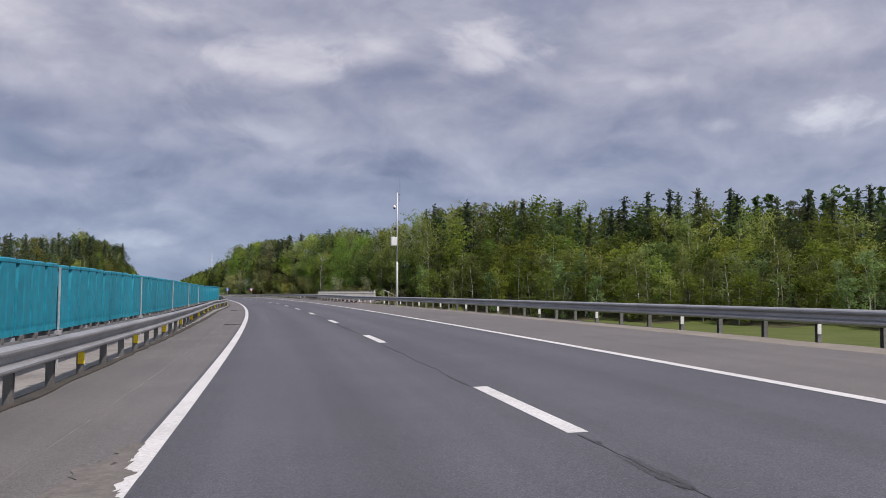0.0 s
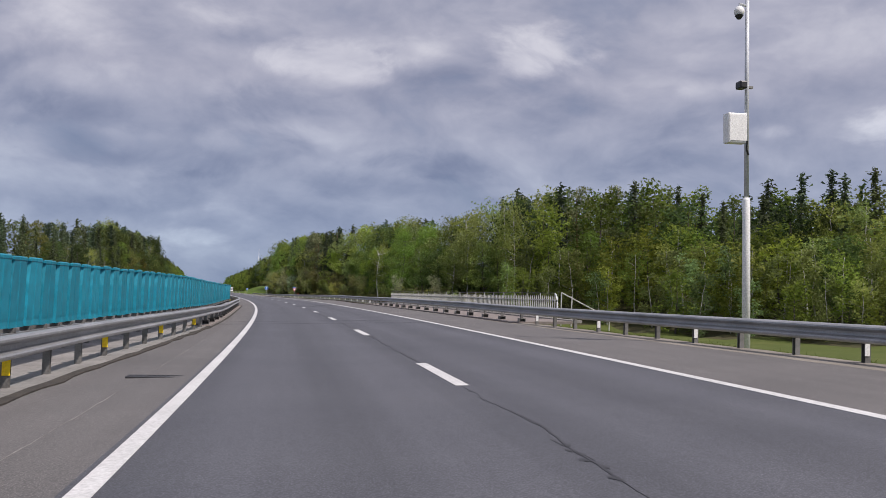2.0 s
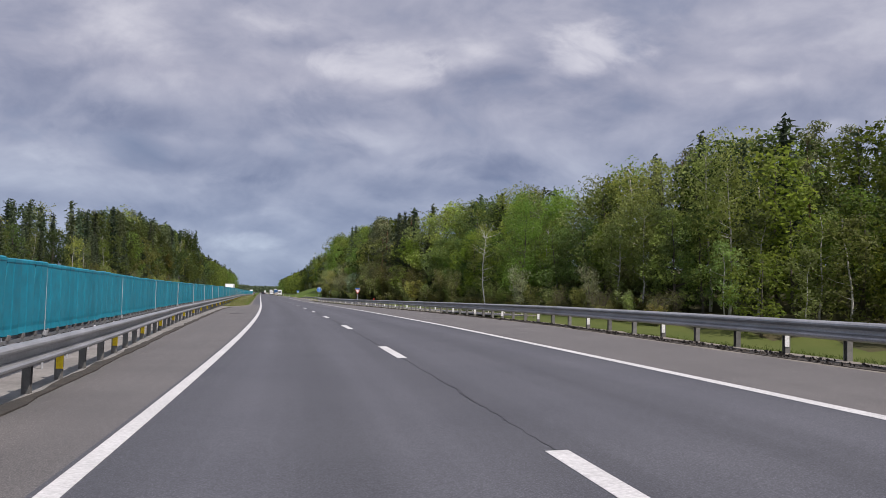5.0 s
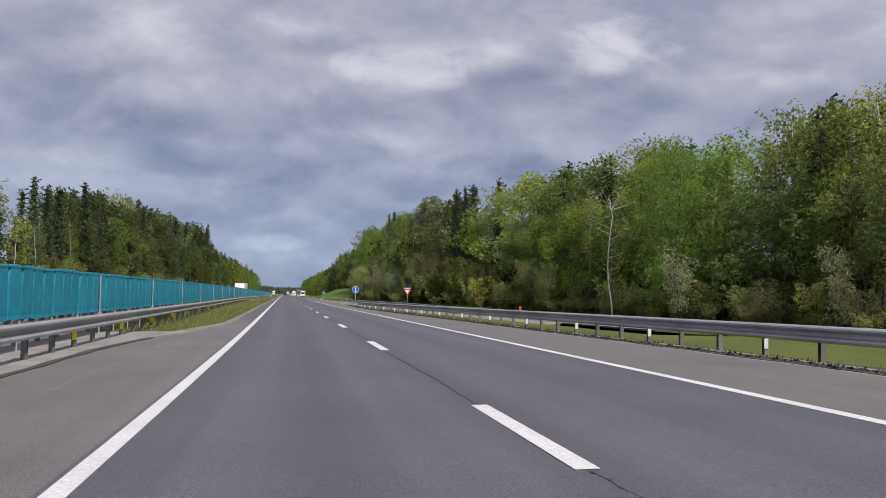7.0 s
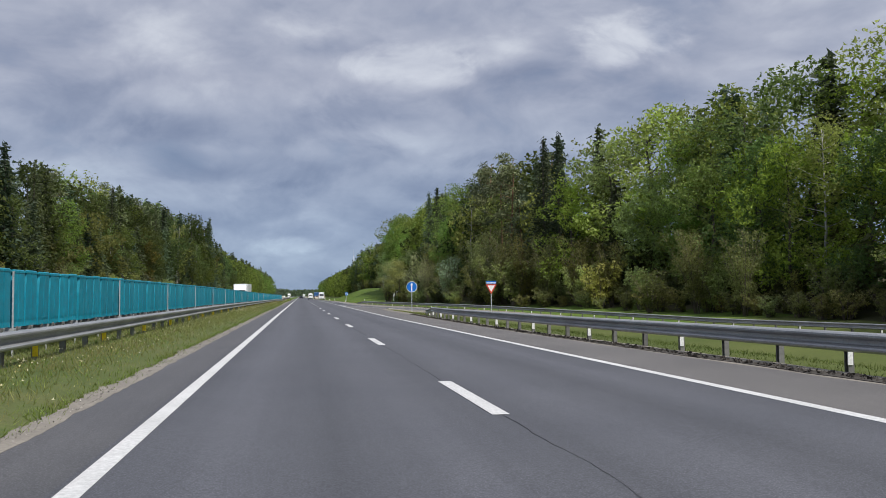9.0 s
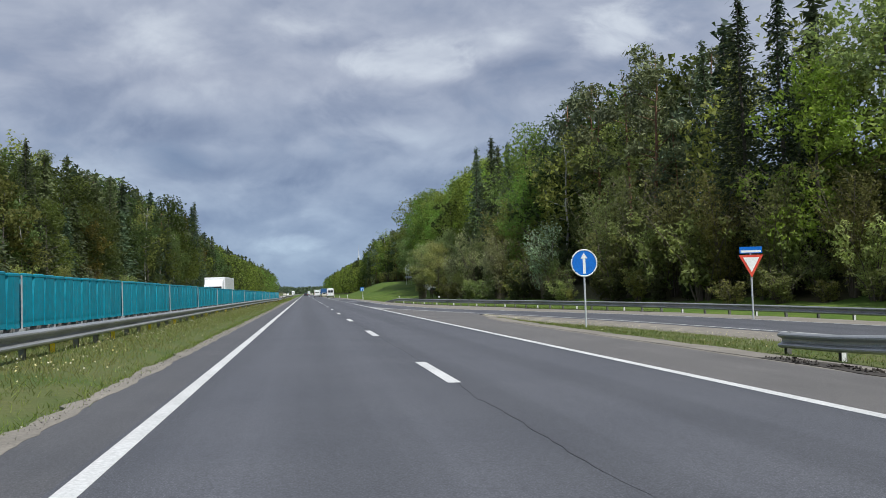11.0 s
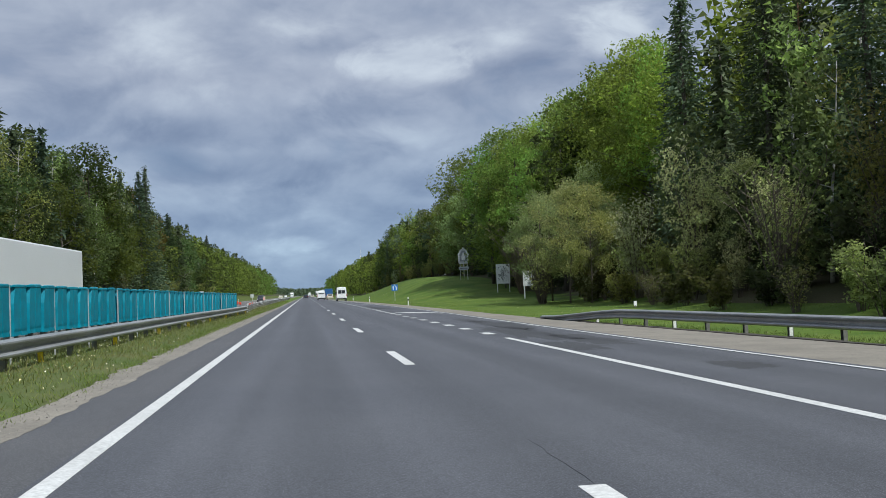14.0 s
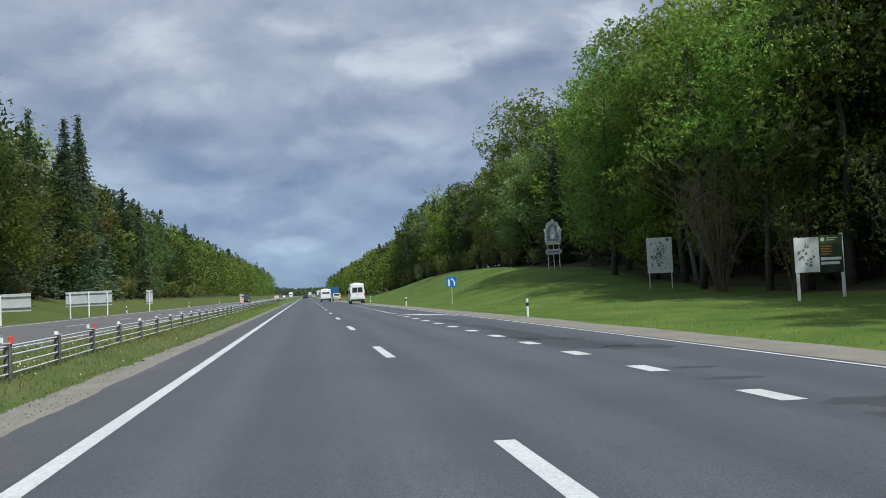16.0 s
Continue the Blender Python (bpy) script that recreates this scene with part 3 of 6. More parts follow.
def arrow_mark(s, d, flip):
    """A long painted arrow that bends towards the next lane."""
    bm = Build()
    pts = [(1.0, 1.50), (2.7, 1.05), (3.5, 0.55), (2.7, 0.50), (6.4, -0.9), (6.1, 0.35), (5.2, 0.30), (4.2, 1.15), (1.0, 1.72)]
    top = [P(s + a, d + b, 0.002) for a, b in pts]
    bm.add([p - P(s, d) for p in top] + [p - P(s, d) - Vector((0, 0, 0.004)) for p in top], [tuple(range(8, -1, -1))] + [(k, (k + 1) % 9, 9 + (k + 1) % 9, 9 + k) for k in range(9)])
    return part("arrow_marking", bm, M_LINE, slip, m=Matrix.Translation(P(s, d)))


arrow_mark(416.4, 8.9, 1)
arrow_mark(463, 8.7, 1)


# sandy bank that falls from the slip road to the wedge of grass
def sand_slope(s):
    top = DIP(s) * ease(340, 300, s) - 0.010
    hi = RAMP_IN(s) - 0.39
    lo = max(SHOULDER_R(s) + 0.1, hi - 2.3 - edge_wob(s, 6) * 3)
    lo = min(lo, hi - 0.05)
    fall = 0.16 * (hi - lo)
    return [(lo, top - fall - 0.1), (lo, top - fall), (hi, top), (hi, top - 0.12)]


tagged(part("sand_bank", Build().sweep(steps(262, 334, 1.5), sand_slope), M_SAND), "pale sandy bank beside the slip road", "gravel", kind="structure")

# bitumen joints, cracks and patches
def crack(s0, s1, d0, amp, width, seed, parent, h=0.0035, mat=None):
    def d_of(s):
        return d0 + amp * (noise.noise(Vector((s * 0.16, seed, 0))) * 0.5 + 0.8 * noise.noise(Vector((s * 0.55, seed, 3))) + 0.45 * noise.noise(Vector((s * 1.9, seed, 5))) + 0.3 * noise.noise(Vector((s * 5.5, seed, 7))))
    bm = Build().sweep(steps(s0, s1, 0.22), lambda s: [(d_of(s) - w(s, width, seed), h - 0.002), (d_of(s) - w(s, width, seed), h), (d_of(s) + w(s, width, seed), h), (d_of(s) + w(s, width, seed), h - 0.002)])
    q = random.Random(int(seed * 10) + 1)
    s = s0 + 0.3
    while width > 0.03 and s < s1 - 0.3:
        n, size, dd = 11, width * q.uniform(0.4, 1.0), d_of(s) + 0.25 * width * q.gauss(0, 1)
        rim = [(dd + size * math.cos(k * 6.2832 / n) * q.uniform(0.4, 1.1), s + 1.7 * size * math.sin(k * 6.2832 / n) * q.uniform(0.4, 1.1)) for k in range(n)]
        bm.add([P(y, x, h + 0.0006) for x, y in rim], [tuple(range(n))])
        bm.uv += rim
        s += q.choice((0.25, 0.4, 0.7, 1.4))
    return part("crack_seal", bm, mat or M_SEAL, parent)


def w(s, width, seed):
    return 0.62 * width * max(0.05, 0.22 + 0.9 * noise.noise(Vector((s * 0.45, seed, 9))) + 0.45 * noise.noise(Vector((s * 3.1, seed, 2))))


for n, (a, b, d, amp, wd) in enumerate(((-20, 7.0, 3.75, 0.07, 0.085), (11.0, 35, 3.70, 0.06, 0.055), (28, 40, 3.66, 0.06, 0.075), (34, 58, 3.70, 0.07, 0.075), (57, 86, 3.80, 0.10, 0.06), (92, 107, 3.69, 0.08, 0.075), (97, 103, 3.68, 0.05, 0.06), (106.5, 112, 3.70, 0.05, 0.06), (111.5, 121, 3.72, 0.05, 0.075), (124, 215, 3.79, 0.10, 0.034), (215, 300, 3.80, 0.09, 0.012), (300, 372, 3.85, 0.07, 0.006))):
    crack(a, b, d, amp, wd, n * 3.3, road)
crack(113.0, 116.4, 5.5, 0.10, 0.05, 51.0, road)
crack(86.1, 88.9, 4.85, 0.06, 0.05, 52.0, road)
crack(-20, 82, -0.88, 0.04, 0.03, 40.0, shoulder_left, mat=M_CONC)
crack(148, 205, -1.74, 0.05, 0.03, 43.0, shoulder_left, mat=M_CONC)


def cross_joint(s, d0, d1, skew, width, parent, seed):
    bm = Build()
    pts = [(d, s + skew * (d - d0) + 0.05 * noise.noise(Vector((d * 1.3, seed, 0)))) for d in steps(d0, d1, 0.5)]
    for k, (d, q) in enumerate(pts):
        bm.v += [tuple(P(q - width / 2, d, 0.0038)), tuple(P(q + width / 2, d, 0.0038)), tuple(P(q + width / 2, d, 0.001)), tuple(P(q - width / 2, d, 0.001))]
        if k:
            a, b = 4 * k - 4, 4 * k
            bm.f += [(a + j, b + j, b + (j + 1) % 4, a + (j + 1) % 4) for j in range(4)]
    return part("bridge_joint", bm, M_SEAL, parent)


for n, (s, wd) in enumerate(((86.2, 0.06), (89.1, 0.05), (124.6, 0.09), (126.4, 0.05))):
    cross_joint(s, -1.6 if n < 2 else 3.5, 7.6 if n < 2 else 7.6, -0.04, wd, road, n)


def patch(s, d, ls, ld, seed, parent, mat=None, h=0.0016):
    bm = Build()
    k = 96
    for j in range(k):
        a = 2 * math.pi * j / k
        c, q = math.cos(a), math.sin(a)
        r = (abs(c) ** 4 + abs(q) ** 4) ** -0.25 * (1 + 0.42 * noise.noise(Vector((c * 2.2, q * 2.2, seed))) + 0.30 * noise.noise(Vector((c * 6, q * 6, seed))) + 0.22 * noise.noise(Vector((c * 15, q * 15, seed))))
        bm.v.append(tuple(P(s + c * r * ls / 2, d + q * r * ld / 2, h)))
        bm.uv.append((d + q * r * ld / 2, s + c * r * ls / 2))
    bm.f.append(tuple(range(k - 1, -1, -1)))
    return part("asphalt_patch", bm, mat or M_PATCH, parent)


for n, (s, d, ls, ld) in enumerate(((125.4, 5.6, 1.3, 3.6), (123.6, 5.9, 0.7, 2.6), (128.5, 6.3, 1.6, 1.8), (110.5, 3.77, 0.9, 0.17), (107.9, 3.80, 1.4, 0.20), (112.2, 6.1, 0.9, 1.7), (126.3, 5.2, 0.8, 2.2), (75.4, 3.84, 1.2, 0.16), (5.4, 3.75, 1.0, 0.13))):
    patch(s, d, ls, ld, n * 1.7, road)
# irregular darker patches and streaks along the slip road
for n, (s, d, ls, ld) in enumerate(((378, 9.2, 1.4, 0.8), (391.5, 8.75, 9.0, 1.5), (397.5, 9.6, 9.0, 1.3), (403, 9.3, 5.0, 0.8), (386.5, 9.4, 5.0, 1.2), (438.4, 8.5, 4.2, 1.9), (436.0, 9.35, 1.3, 1.5), (442.6, 8.3, 5.0, 1.3), (448.5, 8.5, 7.0, 0.8), (456, 8.5, 6.0, 0.9), (431.1, 8.4, 0.32, 0.75), (429.4, 8.1, 0.3, 0.9), (426.6, 8.5, 0.8, 1.3), (425.7, 7.9, 0.45, 0.9), (384, 8.2, 3.0, 1.0))):
    patch(s, d, ls, ld, n * 2.3 + 20, slip, h=-0.0044)
patch(6.3, -0.20, 1.5, 0.45, 61.0, shoulder_left, M_CRUMB, 0.006)
patch(7.4, -0.14, 0.9, 0.18, 63.0, shoulder_left, M_CRUMB, 0.0065)
patch(5.6, -0.06, 0.8, 0.25, 66.0, shoulder_left, M_CRUMB, 0.007)


def drain(s, d):
    """Iron gully grate set in the shoulder."""
    t = thing("drain_grate", "dark slotted iron drain grate set in the shoulder", "drain", at(s, d, 0.004))
    bm = Build().box(-0.5, 0.5, -0.16, -0.12, -0.03, 0.008).box(-0.5, 0.5, 0.12, 0.16, -0.03, 0.008).box(-0.5, -0.46, -0.12, 0.12, -0.03, 0.008).box(0.46, 0.5, -0.12, 0.12, -0.03, 0.008)
    part("frame", bm, M_SEAL, t)
    # black plate close under the bars stands for the unlit hollow
    part("well", Build().box(-0.46, 0.46, -0.12, 0.12, -0.02, 0.001), M_BLACK, t)
    for k in range(13):
        x = -0.43 + k * 0.07
        part("bar", Build().box(x, x + 0.022, -0.12, 0.12, 0.002, 0.008), M_SEAL, t)
    return t


drain(36.5, -0.30)
drain(64.6, -0.62)
drain(185.35, -1.31)

# gravel and soil rims
RIM = along([(206, 0.30), (210, 0.75), (215, 0.60), (221, 0.32), (355, 0.30), (385, 0.55), (400, 0.70), (430, 0.62), (460, 0.40), (640, 0.32)])
strip("gravel_rim", M_SAND, 207, 640, lambda s: SHOULDER_L(s) - RIM(s) - edge_wob(s, 5) * 1.5 - 0.05 * noise.noise(Vector((s * 9.0, 5, 1))), lambda s: SHOULDER_L(s) + 0.04 + edge_wob(s, 2) * 0.8 + 0.03 * noise.noise(Vector((s * 9.0, 2, 1))), 0.004, "narrow sandy gravel rim between asphalt and median grass", "gravel", step=0.2, thick=0.08)
strip("soil_rim", M_SAND, -150, 326, lambda s: SHOULDER_R(s) - 0.15 + edge_wob(s, 1), lambda s: SHOULDER_R(s) + 0.75 + edge_wob(s, 7) * 1.6, 0.001, "sandy soil rim along the outer shoulder", "gravel", step=0.9, thick=0.1)
strip("soil_rim", M_SAND, 330, 900, lambda s: max(7.66, RAMP_OUT(s) + 0.3) + VERGE_W(s) - 0.15, lambda s: max(7.66, RAMP_OUT(s) + 0.3) + VERGE_W(s) + 0.55 + edge_wob(s, 7) * 2.4, -0.01, "sandy soil rim along the slip road", "gravel", step=0.9, thick=0.1)
strip("dark_soil_rim", M_SOIL, 136, 300, lambda s: SHOULDER_R(s) - 0.02 + edge_wob(s, 9), lambda s: SHOULDER_R(s) + 0.42 + edge_wob(s, 6) * 2.0, 0.012, "dark crumbling soil edge between shoulder and grass", "soil", step=0.8, thick=0.06)
strip("dark_soil_rim", M_SOIL, 332, 404, lambda s: max(7.66, RAMP_OUT(s) + 0.3) + VERGE_W(s) + 0.30 + edge_wob(s, 11), lambda s: max(7.66, RAMP_OUT(s) + 0.3) + VERGE_W(s) + 0.62 + edge_wob(s, 12) * 2.0, 0.010, "dark soil and dead leaves along the slip road verge", "soil", step=0.6, thick=0.06)
strip("sand_rim", M_SAND, 300, 330, lambda s: SHOULDER_R(s) - 0.02 + edge_wob(s, 9), lambda s: SHOULDER_R(s) + 0.42 + edge_wob(s, 6) * 2.0, 0.012, "pale sandy edge between shoulder and grass wedge", "gravel", step=0.8, thick=0.06)
strip("kerb", M_WALK, 84, 132, -2.3, lambda s: SHOULDER_L(s) - 0.04, 0.045, "low concrete bridge kerb under the guardrail", "kerb", step=3.0)
strip("kerb", M_WALK, 84, 134, 10.62, 13.2, 0.045, "brownish concrete bridge walkway under guardrail and railing", "kerb", step=3.0)
strip("edge_beam", M_CONC, 84, 135, 13.204, 13.62, 0.085, "low grey concrete edge beam under the bridge railing", "kerb", step=3.0)
# narrow dark band at the walkway edge
strip("dirt_line", M_SOIL, 84, 134, 10.50, lambda s: 10.615 + 0.3 * edge_wob(s, 3), 0.004, "thin dark line along the bridge walkway", "soil", step=0.8, thick=0.05)
strip("dirt_line", M_SOIL, -150, 84, lambda s: SHOULDER_L(s) - 0.14 + edge_wob(s, 8), lambda s: SHOULDER_L(s) + 0.06 + edge_wob(s, 4), 0.024, "dark dirt line along the guardrail foot", "soil", step=0.8, thick=0.05)
# narrow dark band at the foot of the bridge kerb
strip("dirt_line", M_SOIL, 82, 134, lambda s: SHOULDER_L(s) - 0.04, lambda s: SHOULDER_L(s) + 0.10 + edge_wob(s, 4) * 0.4, 0.004, "thin dark line along the bridge kerb", "soil", step=0.8, thick=0.05)
strip("dirt_line", M_SOIL, 134, 207, lambda s: SHOULDER_L(s) - 0.14 + edge_wob(s, 8), lambda s: SHOULDER_L(s) + 0.06 + edge_wob(s, 4), 0.024, "dark dirt line along the guardrail foot", "soil", step=0.8, thick=0.05)

# ---- guardrails ----
def wave_beam(side, base):
    """Outline of a W-beam; side: +1 bulges to the right."""
    front = [(-0.01, 0.752), (0.03, 0.748), (0.075, 0.735), (0.105, 0.710), (0.108, 0.680), (0.085, 0.655), (0.0, 0.618), (-0.005, 0.580), (0.0, 0.545), (0.085, 0.508), (0.108, 0.482), (0.103, 0.452), (0.06, 0.422), (0.0, 0.408)]
    back = [(x - 0.012, z) for x, z in reversed(front)]
    return [(side * x, z + base) for x, z in front + back]


def prism(bm, outline, z0, z1):
    """Upright prism over an outline (x, y)."""
    n = len(outline)
    return bm.add([(x, y, z) for z in (z0, z1) for x, y in outline], [tuple(range(n - 1, -1, -1)), tuple(range(n, 2 * n))] + [(j, (j + 1) % n, n + (j + 1) % n, n + j) for j in range(n)])


CHANNEL = [(-0.06, -0.055), (0.05, -0.055), (0.05, -0.045), (-0.05, -0.045), (-0.05, 0.045), (0.05, 0.045), (0.05, 0.055), (-0.06, 0.055)]


def shoe_mesh():
    """Steel shoe of a bridge post: a box open towards the traffic."""
    bm = Build()
    x, y, lo, hi, i = 0.135, 0.14, 0.05, 0.235, 0.018
    outer = [(-x, -y, lo), (x, -y, lo), (x, -y, hi), (-x, -y, hi)]
    lip = [(-x + i, -y, lo + i), (x - i, -y, lo + i), (x - i, -y, hi - i), (-x + i, -y, hi - i)]
    deep = [(a, y - i, c) for a, b, c in lip]
    back = [(a, y, c) for a, b, c in outer]
    bm.add(outer + lip + deep + back, [(0, 1, 5, 4), (1, 2, 6, 5), (2, 3, 7, 6), (3, 0, 4, 7), (4, 5, 9, 8), (5, 6, 10, 9), (6, 7, 11, 10), (7, 4, 8, 11), (8, 9, 10, 11), (0, 12, 13, 1), (1, 13, 14, 2), (2, 14, 15, 3), (3, 15, 12, 0), (15, 14, 13, 12)])
    return bm.mesh("shoe", M_STEELP)


M_UPSTAND = material("dark_upstand", (0.075, 0.075, 0.08), (0.12, 0.115, 0.11), 0.8, 0.7, grain=9.0, space="World")
POST = prism(Build(), CHANNEL, -0.25, 0.70).mesh("post", M_STEELP)
POST_FOOT = prism(Build(), CHANNEL, 0.20, 0.70).mesh("footed_post", M_STEELP)
SHOE = shoe_mesh()
PLINTH = Build().box(-0.15, 0.15, -0.16, 0.16, -0.03, 0.05, chamfer=0.012).mesh("plinth", M_CONC)
PLATE_Y = Build().box(-0.055, 0.055, -0.012, 0.0, -0.11, 0.11, chamfer=0.004).mesh("reflector", M_YELLOW)
PLATE_W = Build().box(-0.05, 0.05, -0.012, 0.0, -0.12, 0.12, chamfer=0.004).mesh("reflector", M_WHITE)


def guardrail(label, d_of, h_of, s0, s1, side, plate, every, feet=None, first=None, spacing=2.0, end_drop=0.0, start_drop=0.0):
    base = P(s0, d_of(s0))
    t = thing("guardrail", label, "guardrail", Matrix.Translation(base), "roadside guardrails")

    def outline(s):
        drop = end_drop * ease(s1 - 9, s1, s) + start_drop * ease(s0 + 9, s0, s)
        return [(d_of(s) + x, z) for x, z in wave_beam(side, h_of(s) - drop)]

    part("beam", Build().sweep(steps(s0, s1, 2.0), outline, base=base), M_STEEL, t, "galvanised W-shaped steel beam")
    back = Matrix.Translation(-base)
    s, n = (first if first is not None else s0 + 0.6), 0
    while s < s1:
        drop = end_drop * ease(s1 - 9, s1, s) + start_drop * ease(s0 + 9, s0, s)
        footed = feet and feet[0] < s < feet[1]
        m = back @ at(s, d_of(s) - side * 0.07, h_of(s) - drop * 0.8, 0 if side > 0 else 180)
        part("post", POST_FOOT if footed else POST, None, t, m=m)
        if footed:
            m = back @ at(s, d_of(s) - side * 0.07, h_of(s))
            part("shoe", SHOE, None, t, m=m)
            part("plinth", PLINTH, None, t, m=m)
        if plate and n % every == 0 and not footed:
            q = back @ at(s, d_of(s) - side * 0.05, h_of(s) + 0.30 - drop * 0.8)
            part("reflector", plate, None, t, m=q @ Matrix.Translation((0, -0.062, 0)))
        s, n = s + (2.9 if footed else spacing), n + 1
    return t


RAIL_L = along([(-150, -2.25), (20, -2.12), (66, -2.4), (84, -1.62), (112, -1.6), (122, -1.5), (128, -1.4), (134, -1.55), (146, -2.15), (158, -2.85), (172, -3.4), (200, -3.6), (250, -3.55), (341, -3.9), (370, -3.6), (396, -3.0), (425.2, -2.2)])
LIFT_L = along([(-150, 0.0), (84, 0.0), (94, -0.07), (125, -0.07), (140, 0.0), (230, 0.0), (345, -0.12), (390, -0.07), (425, -0.05)])
guardrail("grey W-beam guardrail with yellow reflectors along the median", RAIL_L, LIFT_L, -40, 425.2, 1, PLATE_Y, 3, feet=(84, 127), first=-38.75)
RAIL_B = lambda s: RAIL_L(s) - 1.75  # noqa: E731
guardrail("grey W-beam guardrail on the far side of the median", RAIL_B, LIFT_L, -40, 421, -1, None, 3, feet=(84, 127), first=-38)
RAIL_R = along([(-150, 13.2), (14, 12.85), (30, 12.5), (55, 12.0), (84, 11.05), (130, 10.9), (150, 11.5), (190, 12.0), (215, 11.7), (247, 10.75), (262, 10.3), (280, 10.4), (292, 11.0), (302, 11.9)])
LIFT_R = along([(-150, -0.06), (84, -0.05), (95, 0.0), (125, 0.0), (140, -0.05), (240, -0.08), (302, -0.08)])
guardrail("grey W-beam guardrail with white reflectors along the outer shoulder", RAIL_R, LIFT_R, -40, 302, -1, PLATE_W, 3, feet=(84, 127), first=-37.6, end_drop=0.30)
RAIL_S = along([(200, 47), (225, 43), (250, 40), (270, 36.5), (290, 32), (310, 27.6), (325, 24.4), (340, 21.4), (354, 18.6), (369, 15.8), (385, 14.4), (395, 13.6), (403, 12.9)])
LIFT_S = lambda s: DIP(s) * 1.0 - 0.20  # noqa: E731
guardrail("grey W-beam guardrail along the slip road verge", RAIL_S, LIFT_S, 246, 403, -1, PLATE_W, 3, first=247, end_drop=0.42)


def marker_cap(s, d, h, mat, label):
    t = thing("rail_marker", label, "reflector", at(s, d, h), "rail markers")
    part("plate", Build().box(-0.06, 0.06, -0.01, 0.01, 0.0, 0.18, chamfer=0.01), mat, t)
    part("clip", Build().box(-0.02, 0.02, -0.015, 0.03, -0.05, 0.02), M_STEELP, t)


marker_cap(393.6, 13.72, 0.68, M_WHITE, "white reflector plate on top of guardrail")
marker_cap(216.6, 11.65, 0.66, M_RED, "red and white reflector plate on top of guardrail")
marker_cap(422.4, -2.6, 0.85, M_RED, "red reflector plate at the guardrail end")
marker_cap(424.27, -2.6, 0.80, M_RED, "red reflector plate at the guardrail end")
marker_cap(425.09, -2.6, 0.78, M_RED, "red reflector plate at the guardrail end")
marker_cap(372.0, 15.5, 0.74, M_WHITE, "white reflector plate on top of guardrail")


# ---- turquoise screen on the median ----
BLADE = 0.87


def blade_mesh(seed):
    """One overlapping plastic blade: a wide shallow tray with a recessed fold that opens towards the top, and a rounded cap over it."""
    r = random.Random(seed)
    bm = Build()
    w, h = BLADE, 1.22
    lean = r.uniform(-0.012, 0.012)
    # height, depth of the fold, its width, how far the face stands out, how much the corners drop
    rows = ((0.0, 0.06, 0.035, 0.046, 0.0), (0.10, 0.08, 0.035, 0.034, 0.0), (0.16, 0.08, 0.035, 0.040, 0.0), (h - 0.46, 0.085, 0.045, 0.040, 0.0), (h - 0.085, 0.095, 0.115, 0.042, 0.0),
            (h - 0.065, 0.015, 0.07, 0.052, 0.0), (h - 0.02, 0.008, 0.07, 0.052, 0.008), (h, 0.004, 0.09, 0.034, 0.022))
    n = 0
    for z, deep, fold, out, drop in rows:
        pts = [(-0.085, 0.0), (out - deep - 0.012, 0.0), (out - deep - 0.006, fold * 0.72), (out, fold), (out + 0.003, w * 0.40), (out - 0.007, w * 0.44), (out - 0.007, w * 0.48), (out + 0.001, w * 0.52), (out - 0.004, w - 0.07), (out - 0.018, w), (out - 0.026, w + 0.03), (-0.085, w + 0.03)]
        n = len(pts)
        bm.v += [(x + lean * z / h, y, z - drop * (max(0.0, 1 - y / 0.15) ** 2 + max(0.0, 1 - (w + 0.03 - y) / 0.15) ** 2)) for x, y in pts]
    for k in range(len(rows) - 1):
        bm.f += [(k * n + j, k * n + (j + 1) % n, k * n + n + (j + 1) % n, k * n + n + j) for j in range(n)]
    bm.f += [tuple(range(n - 1, -1, -1)), tuple(range((len(rows) - 1) * n, len(rows) * n))]
    return bm.mesh("blade", M_TEAL)


BLADES = [blade_mesh(k) for k in range(4)]
M_UPRIGHT = material("pale_zinc", (0.46, 0.47, 0.48), (0.36, 0.37, 0.38), 2.0, 0.55, metal=0.2, grain=25.0)
SCREEN_POST = Build().box(0.02, 0.056, -0.012, 0.012, -0.85, 1.17, chamfer=0.004).box(-0.09, 0.09, -0.06, 0.06, -0.10, -0.02).mesh("upright", M_UPRIGHT)
BRACKET = Build().box(-0.10, 0.08, -0.06, 0.06, -0.09, 0.0, chamfer=0.01).box(-0.03, 0.03, -0.03, 0.03, -0.25, -0.09).mesh("bracket", M_STEELP)
SCREEN_GAP = along([(330, 0.85), (380, 0.55), (420, 0.2)])
SCREEN_SIZE = along([(330, 1.0), (380, 0.86), (420, 0.72)])
SCREEN_D = lambda s: RAIL_L(s) - SCREEN_GAP(s)  # noqa: E731
FOOT_RAIL = 0.74
s, k = -36.7, 0
pick = random.Random(5)
